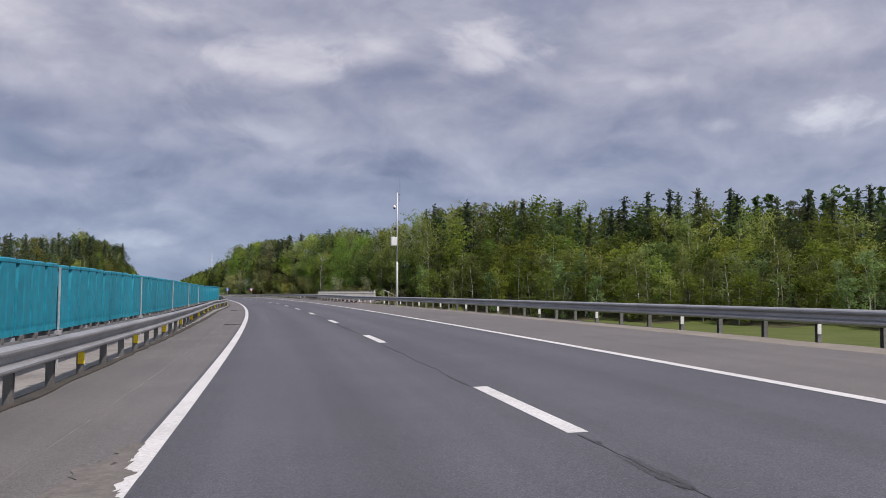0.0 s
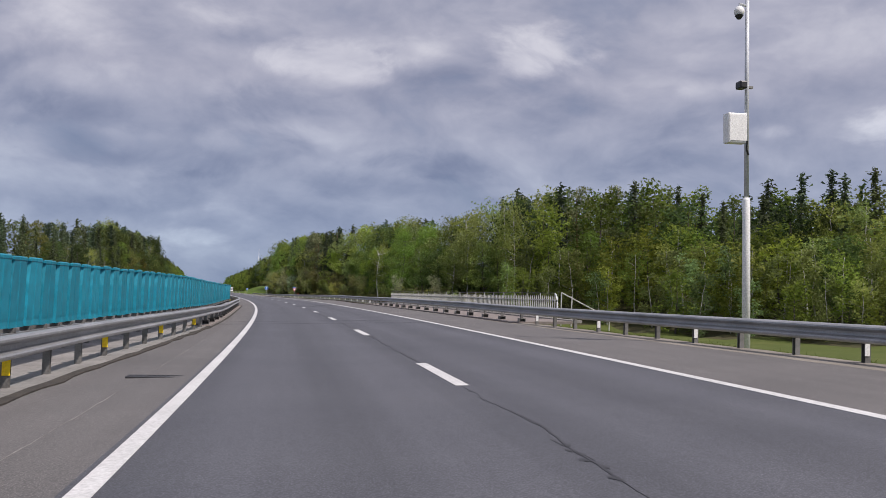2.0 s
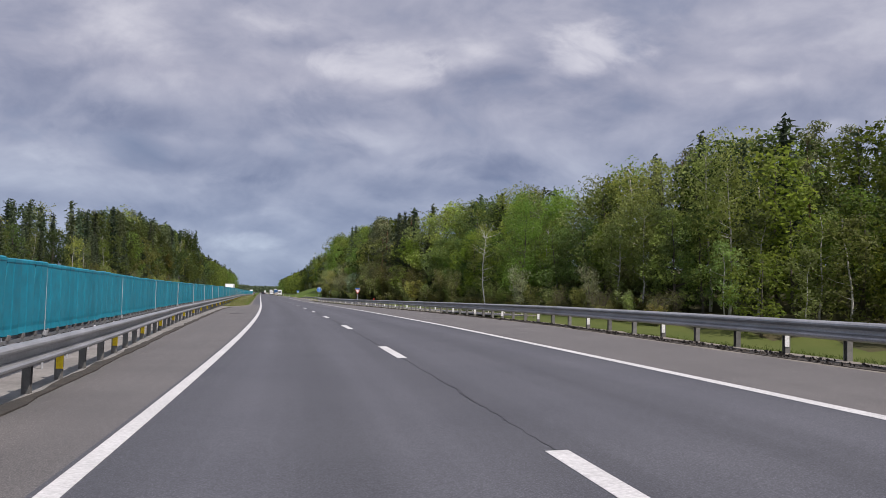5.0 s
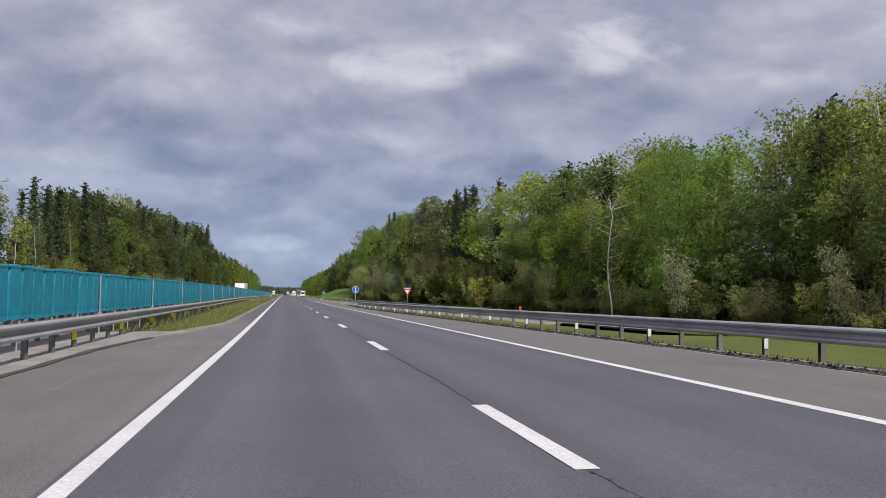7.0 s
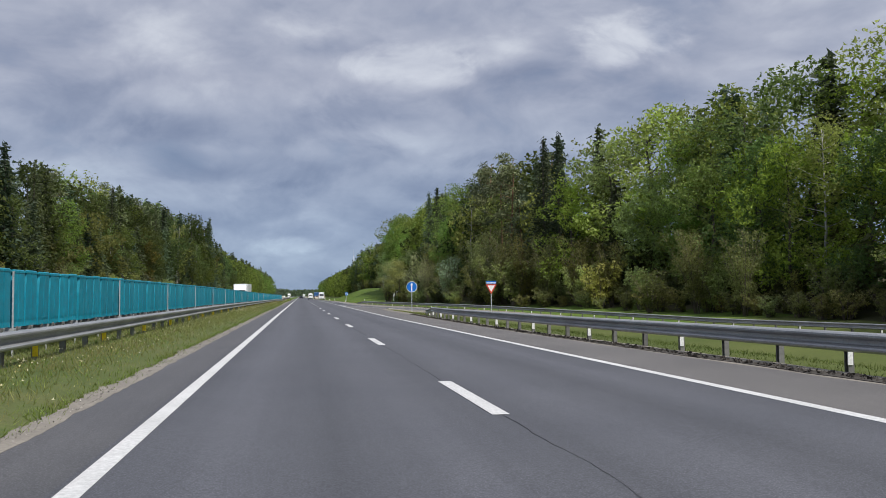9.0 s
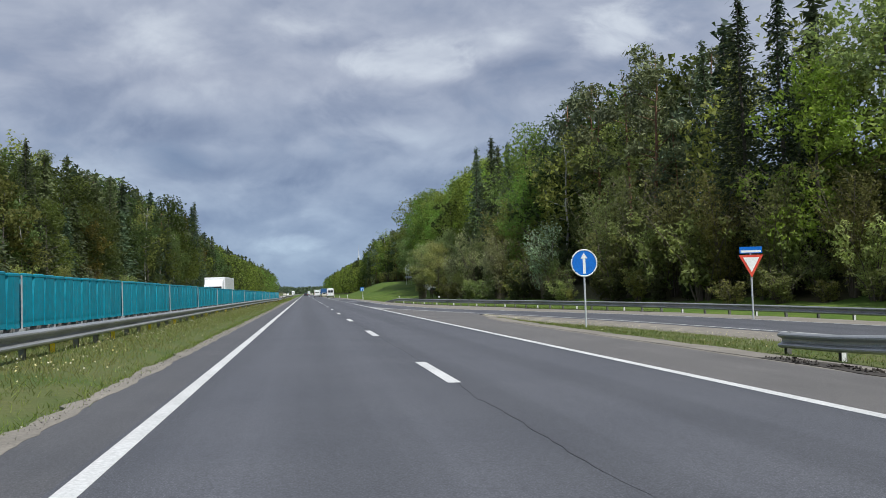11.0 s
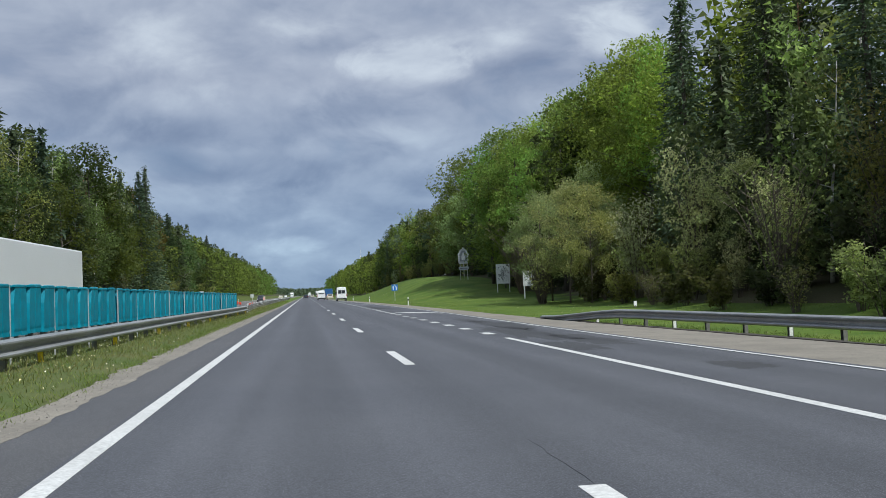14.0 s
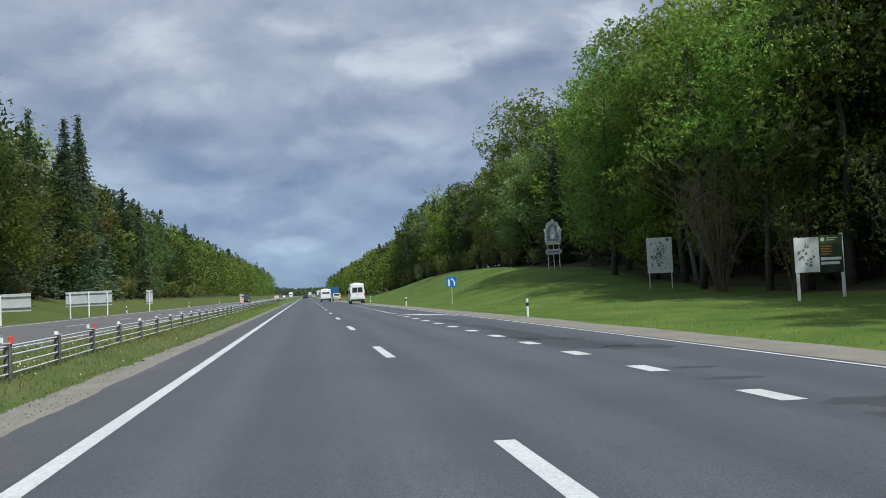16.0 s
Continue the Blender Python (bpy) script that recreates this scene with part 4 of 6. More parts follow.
while s < 417.6:
    count = 3
    m0 = at(s, SCREEN_D(s), FOOT_RAIL + LIFT_L(s))
    t = thing("antiglare_screen", "turquoise plastic anti-glare screen section between two guardrails", "screen", m0, "median screen sections")
    inv = m0.inverted()
    for j in range(count):
        q = s + 0.04 + j * BLADE
        part("blade", BLADES[pick.randrange(4)], None, t, m=inv @ at(q, SCREEN_D(q) + pick.uniform(-0.008, 0.008), FOOT_RAIL + LIFT_L(q) + pick.uniform(-0.012, 0.012)) @ Matrix.Diagonal((1, 1, SCREEN_SIZE(q), 1)))
        part("bracket", BRACKET, None, t, m=inv @ at(q + 0.3, SCREEN_D(q) - 0.02, FOOT_RAIL + LIFT_L(q) + 0.005))
    if not 60 < s < 132:
        part("upright", SCREEN_POST, None, t, "galvanised steel upright", m=inv @ at(s, SCREEN_D(s) + (-0.05 if k % 4 else 0.03), FOOT_RAIL + LIFT_L(s)) @ Matrix.Diagonal((1, 1, SCREEN_SIZE(s), 1)))
    s, k = s + count * BLADE + 0.06, k + 1
bm = Build().sweep(steps(-36, 420.2, 3.0), lambda s: [(SCREEN_D(s) - 0.06, 0.60 + LIFT_L(s)), (SCREEN_D(s) - 0.06, 0.66 + LIFT_L(s)), (SCREEN_D(s) + 0.05, 0.66 + LIFT_L(s)), (SCREEN_D(s) + 0.05, 0.60 + LIFT_L(s))])
tagged(part("screen_rail", bm, M_STEEL), "long grey steel rail carrying the turquoise screen", "rail")

# dark upstand behind the footed posts on the bridge
bm = Build().sweep(steps(84, 131, 2.0), lambda s: [(RAIL_L(s) - 0.42, 0.08), (RAIL_L(s) - 0.42, 0.46), (RAIL_L(s) - 0.36, 0.47), (RAIL_L(s) - 0.33, 0.08)])
tagged(part("bridge_upstand", bm, M_UPSTAND), "low dark upstand along the bridge median", "upstand")

# ---- cable barrier after the screen ----
CABLE_D = along([(425, -2.25), (440, -2.65), (470, -2.9), (520, -3.1), (900, -3.2)])
base = P(425.6, -2.3)
cable = thing("cable_barrier", "grey wire-rope barrier on slim posts with reflectors", "guardrail", Matrix.Translation(base))
CPOST = Build().box(-0.05, -0.035, -0.05, 0.05, -0.3, 0.86).box(0.035, 0.05, -0.05, 0.05, -0.3, 0.86).box(-0.035, 0.035, -0.006, 0.006, -0.3, 0.86).mesh("post", M_STEELP)
s, n = 425.8, 0
while s < 640:
    m = Matrix.Translation(-base) @ at(s, CABLE_D(s), -0.14)
    part("post", CPOST, None, cable, m=m)
    if n % 4 == 1:
        part("reflector", PLATE_Y, None, cable, m=m @ Matrix.Translation((0, -0.06, 0.12)))
    if n in (1, 2, 4):
        part("cap_reflector", Build().box(0.02, 0.09, -0.012, 0.012, 0.86, 0.97, chamfer=0.006), M_RED, cable, "red reflector plate", m=m)
        part("cap_reflector", Build().box(-0.11, -0.05, -0.03, -0.006, 0.87, 0.96, chamfer=0.006), M_WHITE, cable, m=m)
    elif n:
        part("cap_reflector", Build().box(-0.05, 0.02, -0.012, 0.012, 0.86, 0.93, chamfer=0.006), M_WHITE, cable, m=m)
    part("post_cap", Build().box(-0.058, 0.058, -0.058, 0.058, 0.855, 0.875), M_GREYBACK, cable, m=m)
    s, n = s + 3.0, n + 1
for h in (0.26, 0.40, 0.54, 0.68, 0.82):
    bm = Build().sweep(steps(425.4, 640, 3.0), lambda s, h=h: [(CABLE_D(s) + 0.016 * x, h - 0.14 + 0.017 * z) for x, z in ((-1, 0), (0, 1), (1, 0), (0, -1))], base=base)
    part("rope", bm, M_GREYBACK, cable)

# small striped marker board beside the cable barrier
t = thing("marker_board", "small red and white striped marker board on a post", "road sign", at(524, -5.7, -0.15))
part("pole", Build().box(-0.03, 0.03, 0.0, 0.05, -0.3, 1.5), M_GREYBACK, t)
board = part("board", Build().box(-0.22, 0.22, -0.03, -0.002, 0.72, 1.42), M_WHITE, t, "white striped board")
for k in range(3):
    z = 0.74 + 0.22 * k
    part("stripe", Build().add([(-0.21, -0.034, z), (0.21, -0.034, z + 0.12), (0.21, -0.034, z + 0.21), (-0.21, -0.034, z + 0.09), (-0.21, -0.031, z), (0.21, -0.031, z + 0.12), (0.21, -0.031, z + 0.21), (-0.21, -0.031, z + 0.09)], [(0, 1, 2, 3), (7, 6, 5, 4), (0, 4, 5, 1), (1, 5, 6, 2), (2, 6, 7, 3), (3, 7, 4, 0)]), M_RED, board)

# ---- bridge railing ----
m0 = at(87, 13.45, 0.1)
rail = thing("bridge_railing", "pale grey steel baluster railing at the bridge edge", "railing", m0)
M_PALESTEEL = material("pale_railing_paint", (0.56, 0.56, 0.53), (0.44, 0.44, 0.42), 3.0, 0.55, vary=0.12)
BAL = Build()
for z, w2 in ((0.0, 0.018), (0.88, 0.018), (1.0, 0.004)):
    BAL.v += [(-w2, -0.03, z), (w2, -0.03, z), (w2, 0.03, z), (-w2, 0.03, z)]
BAL.f = [(3, 2, 1, 0), (8, 9, 10, 11)] + [(r * 4 + j, r * 4 + (j + 1) % 4, r * 4 + 4 + (j + 1) % 4, r * 4 + 4 + j) for r in (0, 1) for j in range(4)]
BAL = BAL.mesh("baluster", M_PALESTEEL)
RPOST = Build().box(-0.021, 0.021, -0.025, 0.025, -0.15, 1.12, chamfer=0.008).mesh("post", M_PALESTEEL)
inv = m0.inverted()
s, n = 87.0, 0
while s < 134.2:
    if n % 7 == 0:
        part("post", RPOST, None, rail, m=inv @ at(s, 13.45, 0.1))
    else:
        part("baluster", BAL, None, rail, m=inv @ at(s, 13.45, 0.1))
    s, n = s + 0.30, n + 1
for h, w2 in ((0.12, 0.02), (0.80, 0.02), (1.12, 0.014)):
    bm = Build().sweep(steps(87, 134.2, 3.0), lambda s, h=h, w2=w2: [(13.47 + x * w2, 0.1 + h + z * w2) for x, z in ((-1, -1), (-1, 1), (1, 1), (1, -1))], base=m0.translation)
    ob = part("rail_bar", bm, M_PALESTEEL if h < 1 else M_STEELP, rail)
    ob.matrix_basis = m0.to_3x3().inverted().to_4x4()
curve = [(0, -0.05 - 0.32 * math.sin(a), 0.55 + 0.62 * math.cos(a) - 0.1) for a in steps(0, 2.4, 0.3)]
part("end_loop", Build().tube(curve, 0.04, 6), M_WHITE, rail)

# ---- stair rail beside the bridge ----
t = thing("stair_railing", "pale steel handrail of steps down the embankment", "railing", at(91.0, 15.2, 0.0))
part("post", Build().tube([(0, 0, -0.8), (0, 0, 1.25)], 0.03), M_PALESTEEL, t)
part("post", Build().tube([(0.55, 0, -1.0), (0.55, 0, 1.05)], 0.03), M_PALESTEEL, t)
part("post", Build().tube([(2.6, 0, -2.2), (2.6, 0, 0.0)], 0.03), M_PALESTEEL, t)
part("handrail", Build().tube([(0, 0, 1.22), (2.7, 0, -0.05)], 0.03), M_PALESTEEL, t)

# ---- camera mast ----
t = thing("camera_mast", "tall grey steel mast with white cabinet and traffic cameras", "mast", at(69.6, 12.45, 0.0) @ pose(0, 0, 0, 0, -0.8, 0))
part("lower_tube", Build().tube([(0, 0, -1.2), (0, 0, 3.55), (0, 0, 3.62)], (0.10, 0.092, 0.068), 14), M_WHITE, t, smooth=True)
part("upper_tube", Build().tube([(0, 0, 3.6), (0.02, 0, 9.5)], (0.058, 0.048), 12), M_GREYBACK, t, smooth=True)
cab = part("cabinet", Build().box(-0.52, 0.0, -0.06, 0.22, 4.98, 5.72, chamfer=0.025), M_WHITE, t, "white steel equipment cabinet")
part("cabinet_door", Build().box(-0.48, -0.04, -0.072, -0.06, 5.03, 5.67), M_WHITE, cab)
part("cable_loop", Build().tube([(-0.1, -0.2, 5.0), (-0.09, -0.16, 4.8), (0.0, -0.09, 4.68)], 0.025), M_BLACK, t)
part("camera_arm", Build().tube([(0, 0, 8.45), (-0.22, -0.05, 8.47), (-0.24, -0.06, 8.38)], 0.03), M_GREYBACK, t)
dome = Build()
for k in range(7):
    a = math.pi * k / 6
    dome.v += [(-0.24 + 0.13 * math.sin(a) * math.cos(2 * math.pi * j / 10), -0.06 + 0.13 * math.sin(a) * math.sin(2 * math.pi * j / 10), 8.27 + 0.14 * math.cos(a)) for j in range(10)]
dome.f = [(k * 10 + j, k * 10 + 10 + j, k * 10 + 10 + (j + 1) % 10, k * 10 + (j + 1) % 10) for k in range(6) for j in range(10)]
cam_dome = part("dome_camera", dome, M_WHITE, t, smooth=True)
part("dome_glass", Build().tube([(-0.24, -0.06, 8.17), (-0.24, -0.06, 8.08)], (0.11, 0.05), 10), M_BLACK, cam_dome, "black camera dome")
part("side_camera", Build().box(-0.28, -0.08, -0.2, 0.06, 6.32, 6.5, chamfer=0.03), M_BLACK, t, "small black camera")
part("side_clamp", Build().box(-0.1, 0.16, -0.04, 0.04, 6.36, 6.42), M_STEELP, t)
part("antenna", Build().tube([(0.24, 0, 8.7), (0.24, 0, 10.9)], (0.018, 0.008), 6), M_STEELP, t)
for z in (8.85, 9.3):
    part("antenna_bracket", Build().box(0.05, 0.26, -0.02, 0.02, z, z + 0.05), M_STEELP, t)
part("tip", Build().tube([(0.02, 0, 9.5), (0.02, 0, 9.72)], 0.012, 5), M_STEELP, t)


# far radio mast beyond the wood
base = G(2600, 150)
t = thing("radio_mast", "tall slender white radio mast far beyond the wood", "mast", Matrix.Translation(base) @ Matrix.Scale(1.68, 4))
for k in range(3):
    a = 2 * math.pi * k / 3
    part("leg", Build().tube([(2.2 * math.cos(a), 2.2 * math.sin(a), -1), (0.5 * math.cos(a), 0.5 * math.sin(a), 62)], (0.22, 0.14), 5), M_WHITE, t)
for k in range(12):
    z, q = 5.0 * k, 2.2 - 1.7 * 5.0 * k / 62
    part("brace", Build().tube([(q * math.cos(a), q * math.sin(a), z + 1.5 * j) for j, a in enumerate(steps(0, 2 * math.pi, 2 * math.pi / 3))], 0.10, 4), M_GREYBACK, t)
part("drum", Build().tube([(0, 0, 50), (0, 0, 53)], 1.0, 12), M_WHITE, t)
part("tip", Build().tube([(0, 0, 62), (0, 0, 72)], (0.22, 0.08), 5), M_GREYBACK, t)


# ---- signs ----
def disc(radius, y0, y1, n=36, z=0.0):
    bm = Build()
    bm.v = [(radius * math.cos(2 * math.pi * j / n), y, z + radius * math.sin(2 * math.pi * j / n)) for y in (y0, y1) for j in range(n)]
    bm.f = [tuple(range(n)), tuple(range(2 * n - 1, n - 1, -1))] + [(j, n + j, n + (j + 1) % n, (j + 1) % n) for j in range(n)]
    return bm


def plate(pts, y0, y1):
    n = len(pts)
    bm = Build()
    bm.v = [(x, y, z) for y in (y0, y1) for x, z in pts]
    bm.f = [tuple(range(n)), tuple(range(2 * n - 1, n - 1, -1))] + [(j, n + j, n + (j + 1) % n, (j + 1) % n) for j in range(n)]
    return bm


m = at(317.4, 12.75, -0.25)
t = thing("straight_ahead_sign", "round blue road sign with white arrow on grey pole", "road sign", m)
part("pole", Build().tube([(0, 0.03, -0.3), (0, 0.03, 3.1)], 0.04, 10), M_GREYBACK, t)
face = part("face", disc(0.50, -0.02, 0.0, z=2.68), M_BLUE, t, "round blue face")
part("rim", Build().tube([(0.53 * math.cos(a), -0.012, 2.68 + 0.53 * math.sin(a)) for a in steps(0, 2 * math.pi, 0.18)], 0.03, 6), M_WHITE, face)
part("arrow", plate([(-0.055, 2.25), (0.055, 2.25), (0.055, 2.86), (0.14, 2.86), (0.0, 3.10), (-0.14, 2.86), (-0.055, 2.86)], -0.026, -0.021), M_WHITE, face)

m = at(320.4, 21.7, -0.1)
t = thing("give_way_sign", "red and white give way sign with blue plate above", "road sign", m)
part("pole", Build().tube([(0, 0.03, -0.3), (0, 0.03, 3.3)], 0.04, 10), M_GREYBACK, t)
tri = part("triangle", plate([(-0.60, 2.95), (0.0, 1.92), (0.60, 2.95)], -0.02, 0.0), M_RED, t, "red triangle border")
part("triangle_field", plate([(-0.40, 2.84), (0.0, 2.16), (0.40, 2.84)], -0.026, -0.021), M_WHITE, tri)
pl = part("plate", Build().box(-0.55, 0.55, -0.02, 0.0, 3.02, 3.32), M_BLUE, t, "blue plate with white band")
part("plate_band", Build().box(-0.50, 0.50, -0.026, -0.021, 3.06, 3.16), M_WHITE, pl)

m = at(497.3, 15.9, -0.15)
t = thing("lane_merge_sign", "square blue lane sign with two white arrows", "road sign", m)
part("pole", Build().tube([(0, 0.03, -0.4), (0, 0.03, 2.9)], 0.035, 8), M_GREYBACK, t)
face = part("face", Build().box(-0.48, 0.48, -0.02, 0.0, 1.9, 2.86, chamfer=0.004), M_BLUE, t)
part("arrow", plate([(-0.30, 1.98), (-0.16, 1.98), (-0.16, 2.45), (-0.10, 2.45), (-0.23, 2.74), (-0.36, 2.45), (-0.30, 2.45)], -0.026, -0.021), M_WHITE, face)
part("arrow", plate([(0.22, 1.98), (0.36, 1.98), (0.36, 2.35), (0.16, 2.70), (-0.02, 2.72), (-0.02, 2.60), (0.1, 2.58), (0.22, 2.35)], -0.026, -0.021), M_WHITE, face)


def delineator(s, d, h=-0.1):
    t = thing("delineator_post", "white plastic delineator post with black band", "delineator", at(s, d, h), "delineator posts")
    bm = Build().box(-0.06, 0.06, -0.04, 0.04, -0.2, 0.95, chamfer=0.015)
    body = part("body", bm, M_WHITE, t)
    part("band", Build().box(-0.063, 0.063, -0.043, 0.043, 0.55, 0.75), M_BLACK, body)
    return t


delineator(461.1, 13.6)
for s in (507, 557, 607):
    delineator(s, 12.6)
    delineator(s + 8, -17.4, -0.3)


def facing(s, d, yaw):
    p = G(s, d)
    return pose(p.x, p.y, p.z, 0, 0, yaw)


# information board with a drawn map
t = thing("map_board", "white information board with grey drawing on two legs", "board", facing(480.0, 29.5, -16))
for x in (-0.85, 0.85):
    part("leg", Build().tube([(x, 0.04, -0.4), (x, 0.04, 4.0)], 0.04, 8), M_WHITE, t)
panel = part("panel", Build().box(-0.97, 0.97, -0.03, 0.02, 1.25, 4.02, chamfer=0.01), M_WHITE, t)
M_INK = material("grey_print", (0.12, 0.125, 0.13), (0.24, 0.25, 0.25), 2.0, 0.6)
r = random.Random(8)
for k in range(46):
    x, z = r.gauss(-0.15, 0.34), r.uniform(1.55, 3.7)
    if abs(x) < 0.8:
        q = r.uniform(0.03, 0.10)
        part("print_mark", plate([(x + q * math.cos(a) * r.uniform(0.5, 1.3), z + q * math.sin(a) * r.uniform(0.5, 1.3)) for a in steps(0, 5.2, 1.05)], -0.036, -0.031), M_INK, panel)
for k in range(15):
    x, z, a = 0.05, 2.65, r.uniform(0, 6.28)
    path = [(x, -0.033, z)]
    for j in range(r.randrange(4, 8)):
        a += r.uniform(-0.7, 0.7)
        x, z = max(-0.82, min(0.72, x + 0.17 * math.cos(a))), max(1.5, min(3.75, z + 0.21 * math.sin(a)))
        path.append((x, -0.033, z))
    part("print_line", Build().tube(path, [0.026 - 0.018 * j / len(path) for j in range(len(path))], 4), M_INK, panel)
part("print_ring", Build().tube([(0.36 + 0.36 * math.cos(a), -0.033, 2.75 + 0.42 * math.sin(a)) for a in steps(1.2, 5.4, 0.3)], 0.02, 4), M_INK, panel)
part("print_seal", disc(0.13, -0.036, -0.031, 12, 3.83), M_INK, panel, m=Matrix.Translation((0.62, 0, 0)))

t = thing("forest_board", "green and white notice board on white posts", "board", facing(456.1, 27.3, -14))
M_GREENP = material("olive_print", (0.10, 0.13, 0.025), (0.08, 0.11, 0.03), 2.0, 0.5)
M_DARKP = material("dark_green_print", (0.018, 0.035, 0.022), (0.025, 0.045, 0.03), 2.0, 0.5)
part("post", Build().box(-1.16, -1.02, -0.05, 0.05, -0.5, 3.10), M_WHITE, t)
part("post", Build().box(1.02, 1.16, -0.05, 0.05, -0.5, 3.25), M_WHITE, t)
lp = part("left_panel", Build().box(-1.22, -0.03, -0.08, -0.052, 1.35, 3.08), M_WHITE, t, "white panel with colour blots")
rp = part("right_panel", Build().box(-0.02, 1.10, -0.08, -0.052, 1.30, 2.72), M_DARKP, t, "dark green panel")
part("right_header", Build().box(-0.02, 1.10, -0.08, -0.052, 2.724, 3.16), M_GREENP, t, "olive green header panel")
M_PRINT = material("faded_print", (0.30, 0.22, 0.34), (0.20, 0.32, 0.16), 5.0, 0.6)
M_ORANGE = material("orange_print", (0.42, 0.22, 0.03), (0.36, 0.2, 0.03), 5.0, 0.6)
for k in range(26):
    x, z, q = r.uniform(-1.05, -0.18), r.uniform(1.6, 2.75), r.uniform(0.03, 0.09)
    part("print_mark", plate([(x + q * math.cos(a) * r.uniform(0.5, 1.3), z + q * math.sin(a)) for a in steps(0, 5.2, 1.05)], -0.086, -0.081), M_PRINT, lp)
for k in range(4):
    part("text_bar", Build().box(0.06, 0.62 - 0.07 * (k % 2), -0.086, -0.081, 2.58 - 0.13 * k, 2.64 - 0.13 * k), M_ORANGE, rp)
for k in range(2):
    part("text_bar", Build().box(0.04, 1.02 - 0.08 * k, -0.086, -0.081, 1.92 - 0.22 * k, 2.06 - 0.22 * k), M_WHITE, rp)
part("emblem_mark", disc(0.10, -0.086, -0.081, 12, 2.95), M_WHITE, t, m=Matrix.Translation((0.16, 0, 0)))
for k in range(2):
    part("text_bar", Build().box(0.36, 0.86 - 0.12 * k, -0.086, -0.081, 2.99 - 0.10 * k, 3.03 - 0.10 * k), M_WHITE, t)

# carved emblem on tall legs
t = thing("carved_emblem", "grey carved emblem panel on tall thin legs", "monument", facing(506.2, 28.9, -16))
M_CARVE = material("weathered_carving", (0.68, 0.70, 0.72), (0.44, 0.46, 0.49), 3.5, 0.7, bump=0.02, grain=7.0)
for x in (-0.62, 0.0, 0.62):
    part("leg", Build().tube([(x, 0.05, -0.5), (x, 0.05, 3.0)], 0.045, 7), M_WHITE, t)
outline = [(-0.75, 2.75), (0.75, 2.75), (0.86, 3.3), (0.80, 3.9), (0.90, 4.3), (0.62, 4.75), (0.50, 5.05), (0.22, 5.15), (0.0, 5.42), (-0.22, 5.15), (-0.50, 5.05), (-0.62, 4.75), (-0.90, 4.3), (-0.80, 3.9), (-0.86, 3.3)]
pan = part("panel", plate(outline, -0.05, 0.05), M_CARVE, t)
inner = [(x * 0.74, 4.05 + (z - 4.05) * 0.74) for x, z in outline]
# inner field: the carving in a darker tone
M_FIELDCARVE = material("dark_carving", (0.34, 0.36, 0.39), (0.20, 0.22, 0.25), 3.5, 0.8, bump=0.02, grain=7.0)
part("relief_field", plate(inner, -0.062, -0.051), M_FIELDCARVE, pan, "darker recessed field")
part("rim", Build().tube([(x, -0.05, z) for x, z in outline + outline[:1]], 0.055, 6), M_WHITE, pan, "pale raised rim")
for x, z in outline[3:13]:
    part("knob", Build().tube([(x * 1.04, -0.02, z - 0.07), (x * 1.06, -0.02, z), (x * 1.04, -0.02, z + 0.09)], (0.05, 0.09, 0.02), 6), M_CARVE, pan)
part("relief_shape", plate([(-0.28, 3.3), (0.28, 3.3), (0.34, 3.9), (0.16, 4.3), (0.1, 4.62), (-0.12, 4.62), (-0.2, 4.25), (-0.36, 3.8)], -0.10, -0.063), M_CARVE, pan)
ban = part("banner", plate([(-0.85, 1.75), (-0.6, 1.62), (0.6, 1.62), (0.85, 1.75), (0.9, 2.1), (0.6, 2.25), (0.0, 2.15), (-0.6, 2.25), (-0.9, 2.1)], -0.05, 0.05), M_CARVE, t)
part("text_bar", Build().box(-0.6, 0.6, -0.06, -0.051, 1.85, 1.98), M_INK, ban)


# billboards and signs beyond the opposite road, seen from behind
def back_board(s, d, width, low, high, legs, label):
    p = G(s, d)
    t = thing("billboard", label, "billboard", pose(p.x, p.y, p.z, 0, 0, 4), "billboards beyond the median")
    part("panel", Build().box(-width / 2, width / 2, -0.04, 0.04, low, high, chamfer=0.01), M_GREYBACK, t)
    for z in (low + 0.25, high - 0.25):
        part("batten", Build().box(-width / 2, width / 2, -0.09, -0.045, z - 0.05, z + 0.05), M_STEELP, t)
    for k in range(legs):
        x = (k / max(1, legs - 1) - 0.5) * width * 0.8 if legs > 1 else 0.0
        part("leg", Build().box(x - 0.06, x + 0.06, -0.16, -0.09, -0.4, high - 0.1), M_WHITE, t)
    return t


back_board(508, -19.6, 4.4, 1.3, 2.8, 3, "wide grey billboard back on three pale legs")
back_board(486, -20.6, 4.2, 1.15, 2.5, 1, "grey billboard back on a slim pole")
back_board(530, -17.6, 0.8, 1.0, 2.8, 1, "narrow grey sign back on a pole")
back_board(700, -18.6, 1.4, 1.4, 2.8, 1, "small green-grey sign back on a pole")


# ---- vehicles ----
M_CARWHITE = material("white_car_paint", (0.76, 0.77, 0.78), (0.72, 0.73, 0.74), 0.6, 0.3)
M_CARDARK = material("dark_car_paint", (0.02, 0.022, 0.028), (0.03, 0.03, 0.036), 0.6, 0.25)
M_CARBEIGE = material("beige_car_paint", (0.42, 0.40, 0.33), (0.46, 0.43, 0.36), 0.6, 0.35)
M_TRUCKBLUE = material("blue_truck_paint", (0.03, 0.10, 0.28), (0.04, 0.12, 0.3), 0.6, 0.35)
M_GLASS = material("car_glass", (0.02, 0.024, 0.028), (0.03, 0.034, 0.04), 1.0, 0.12)
M_TYRE = material("tyre_rubber", (0.02, 0.02, 0.02), (0.03, 0.03, 0.03), 6.0, 0.85)
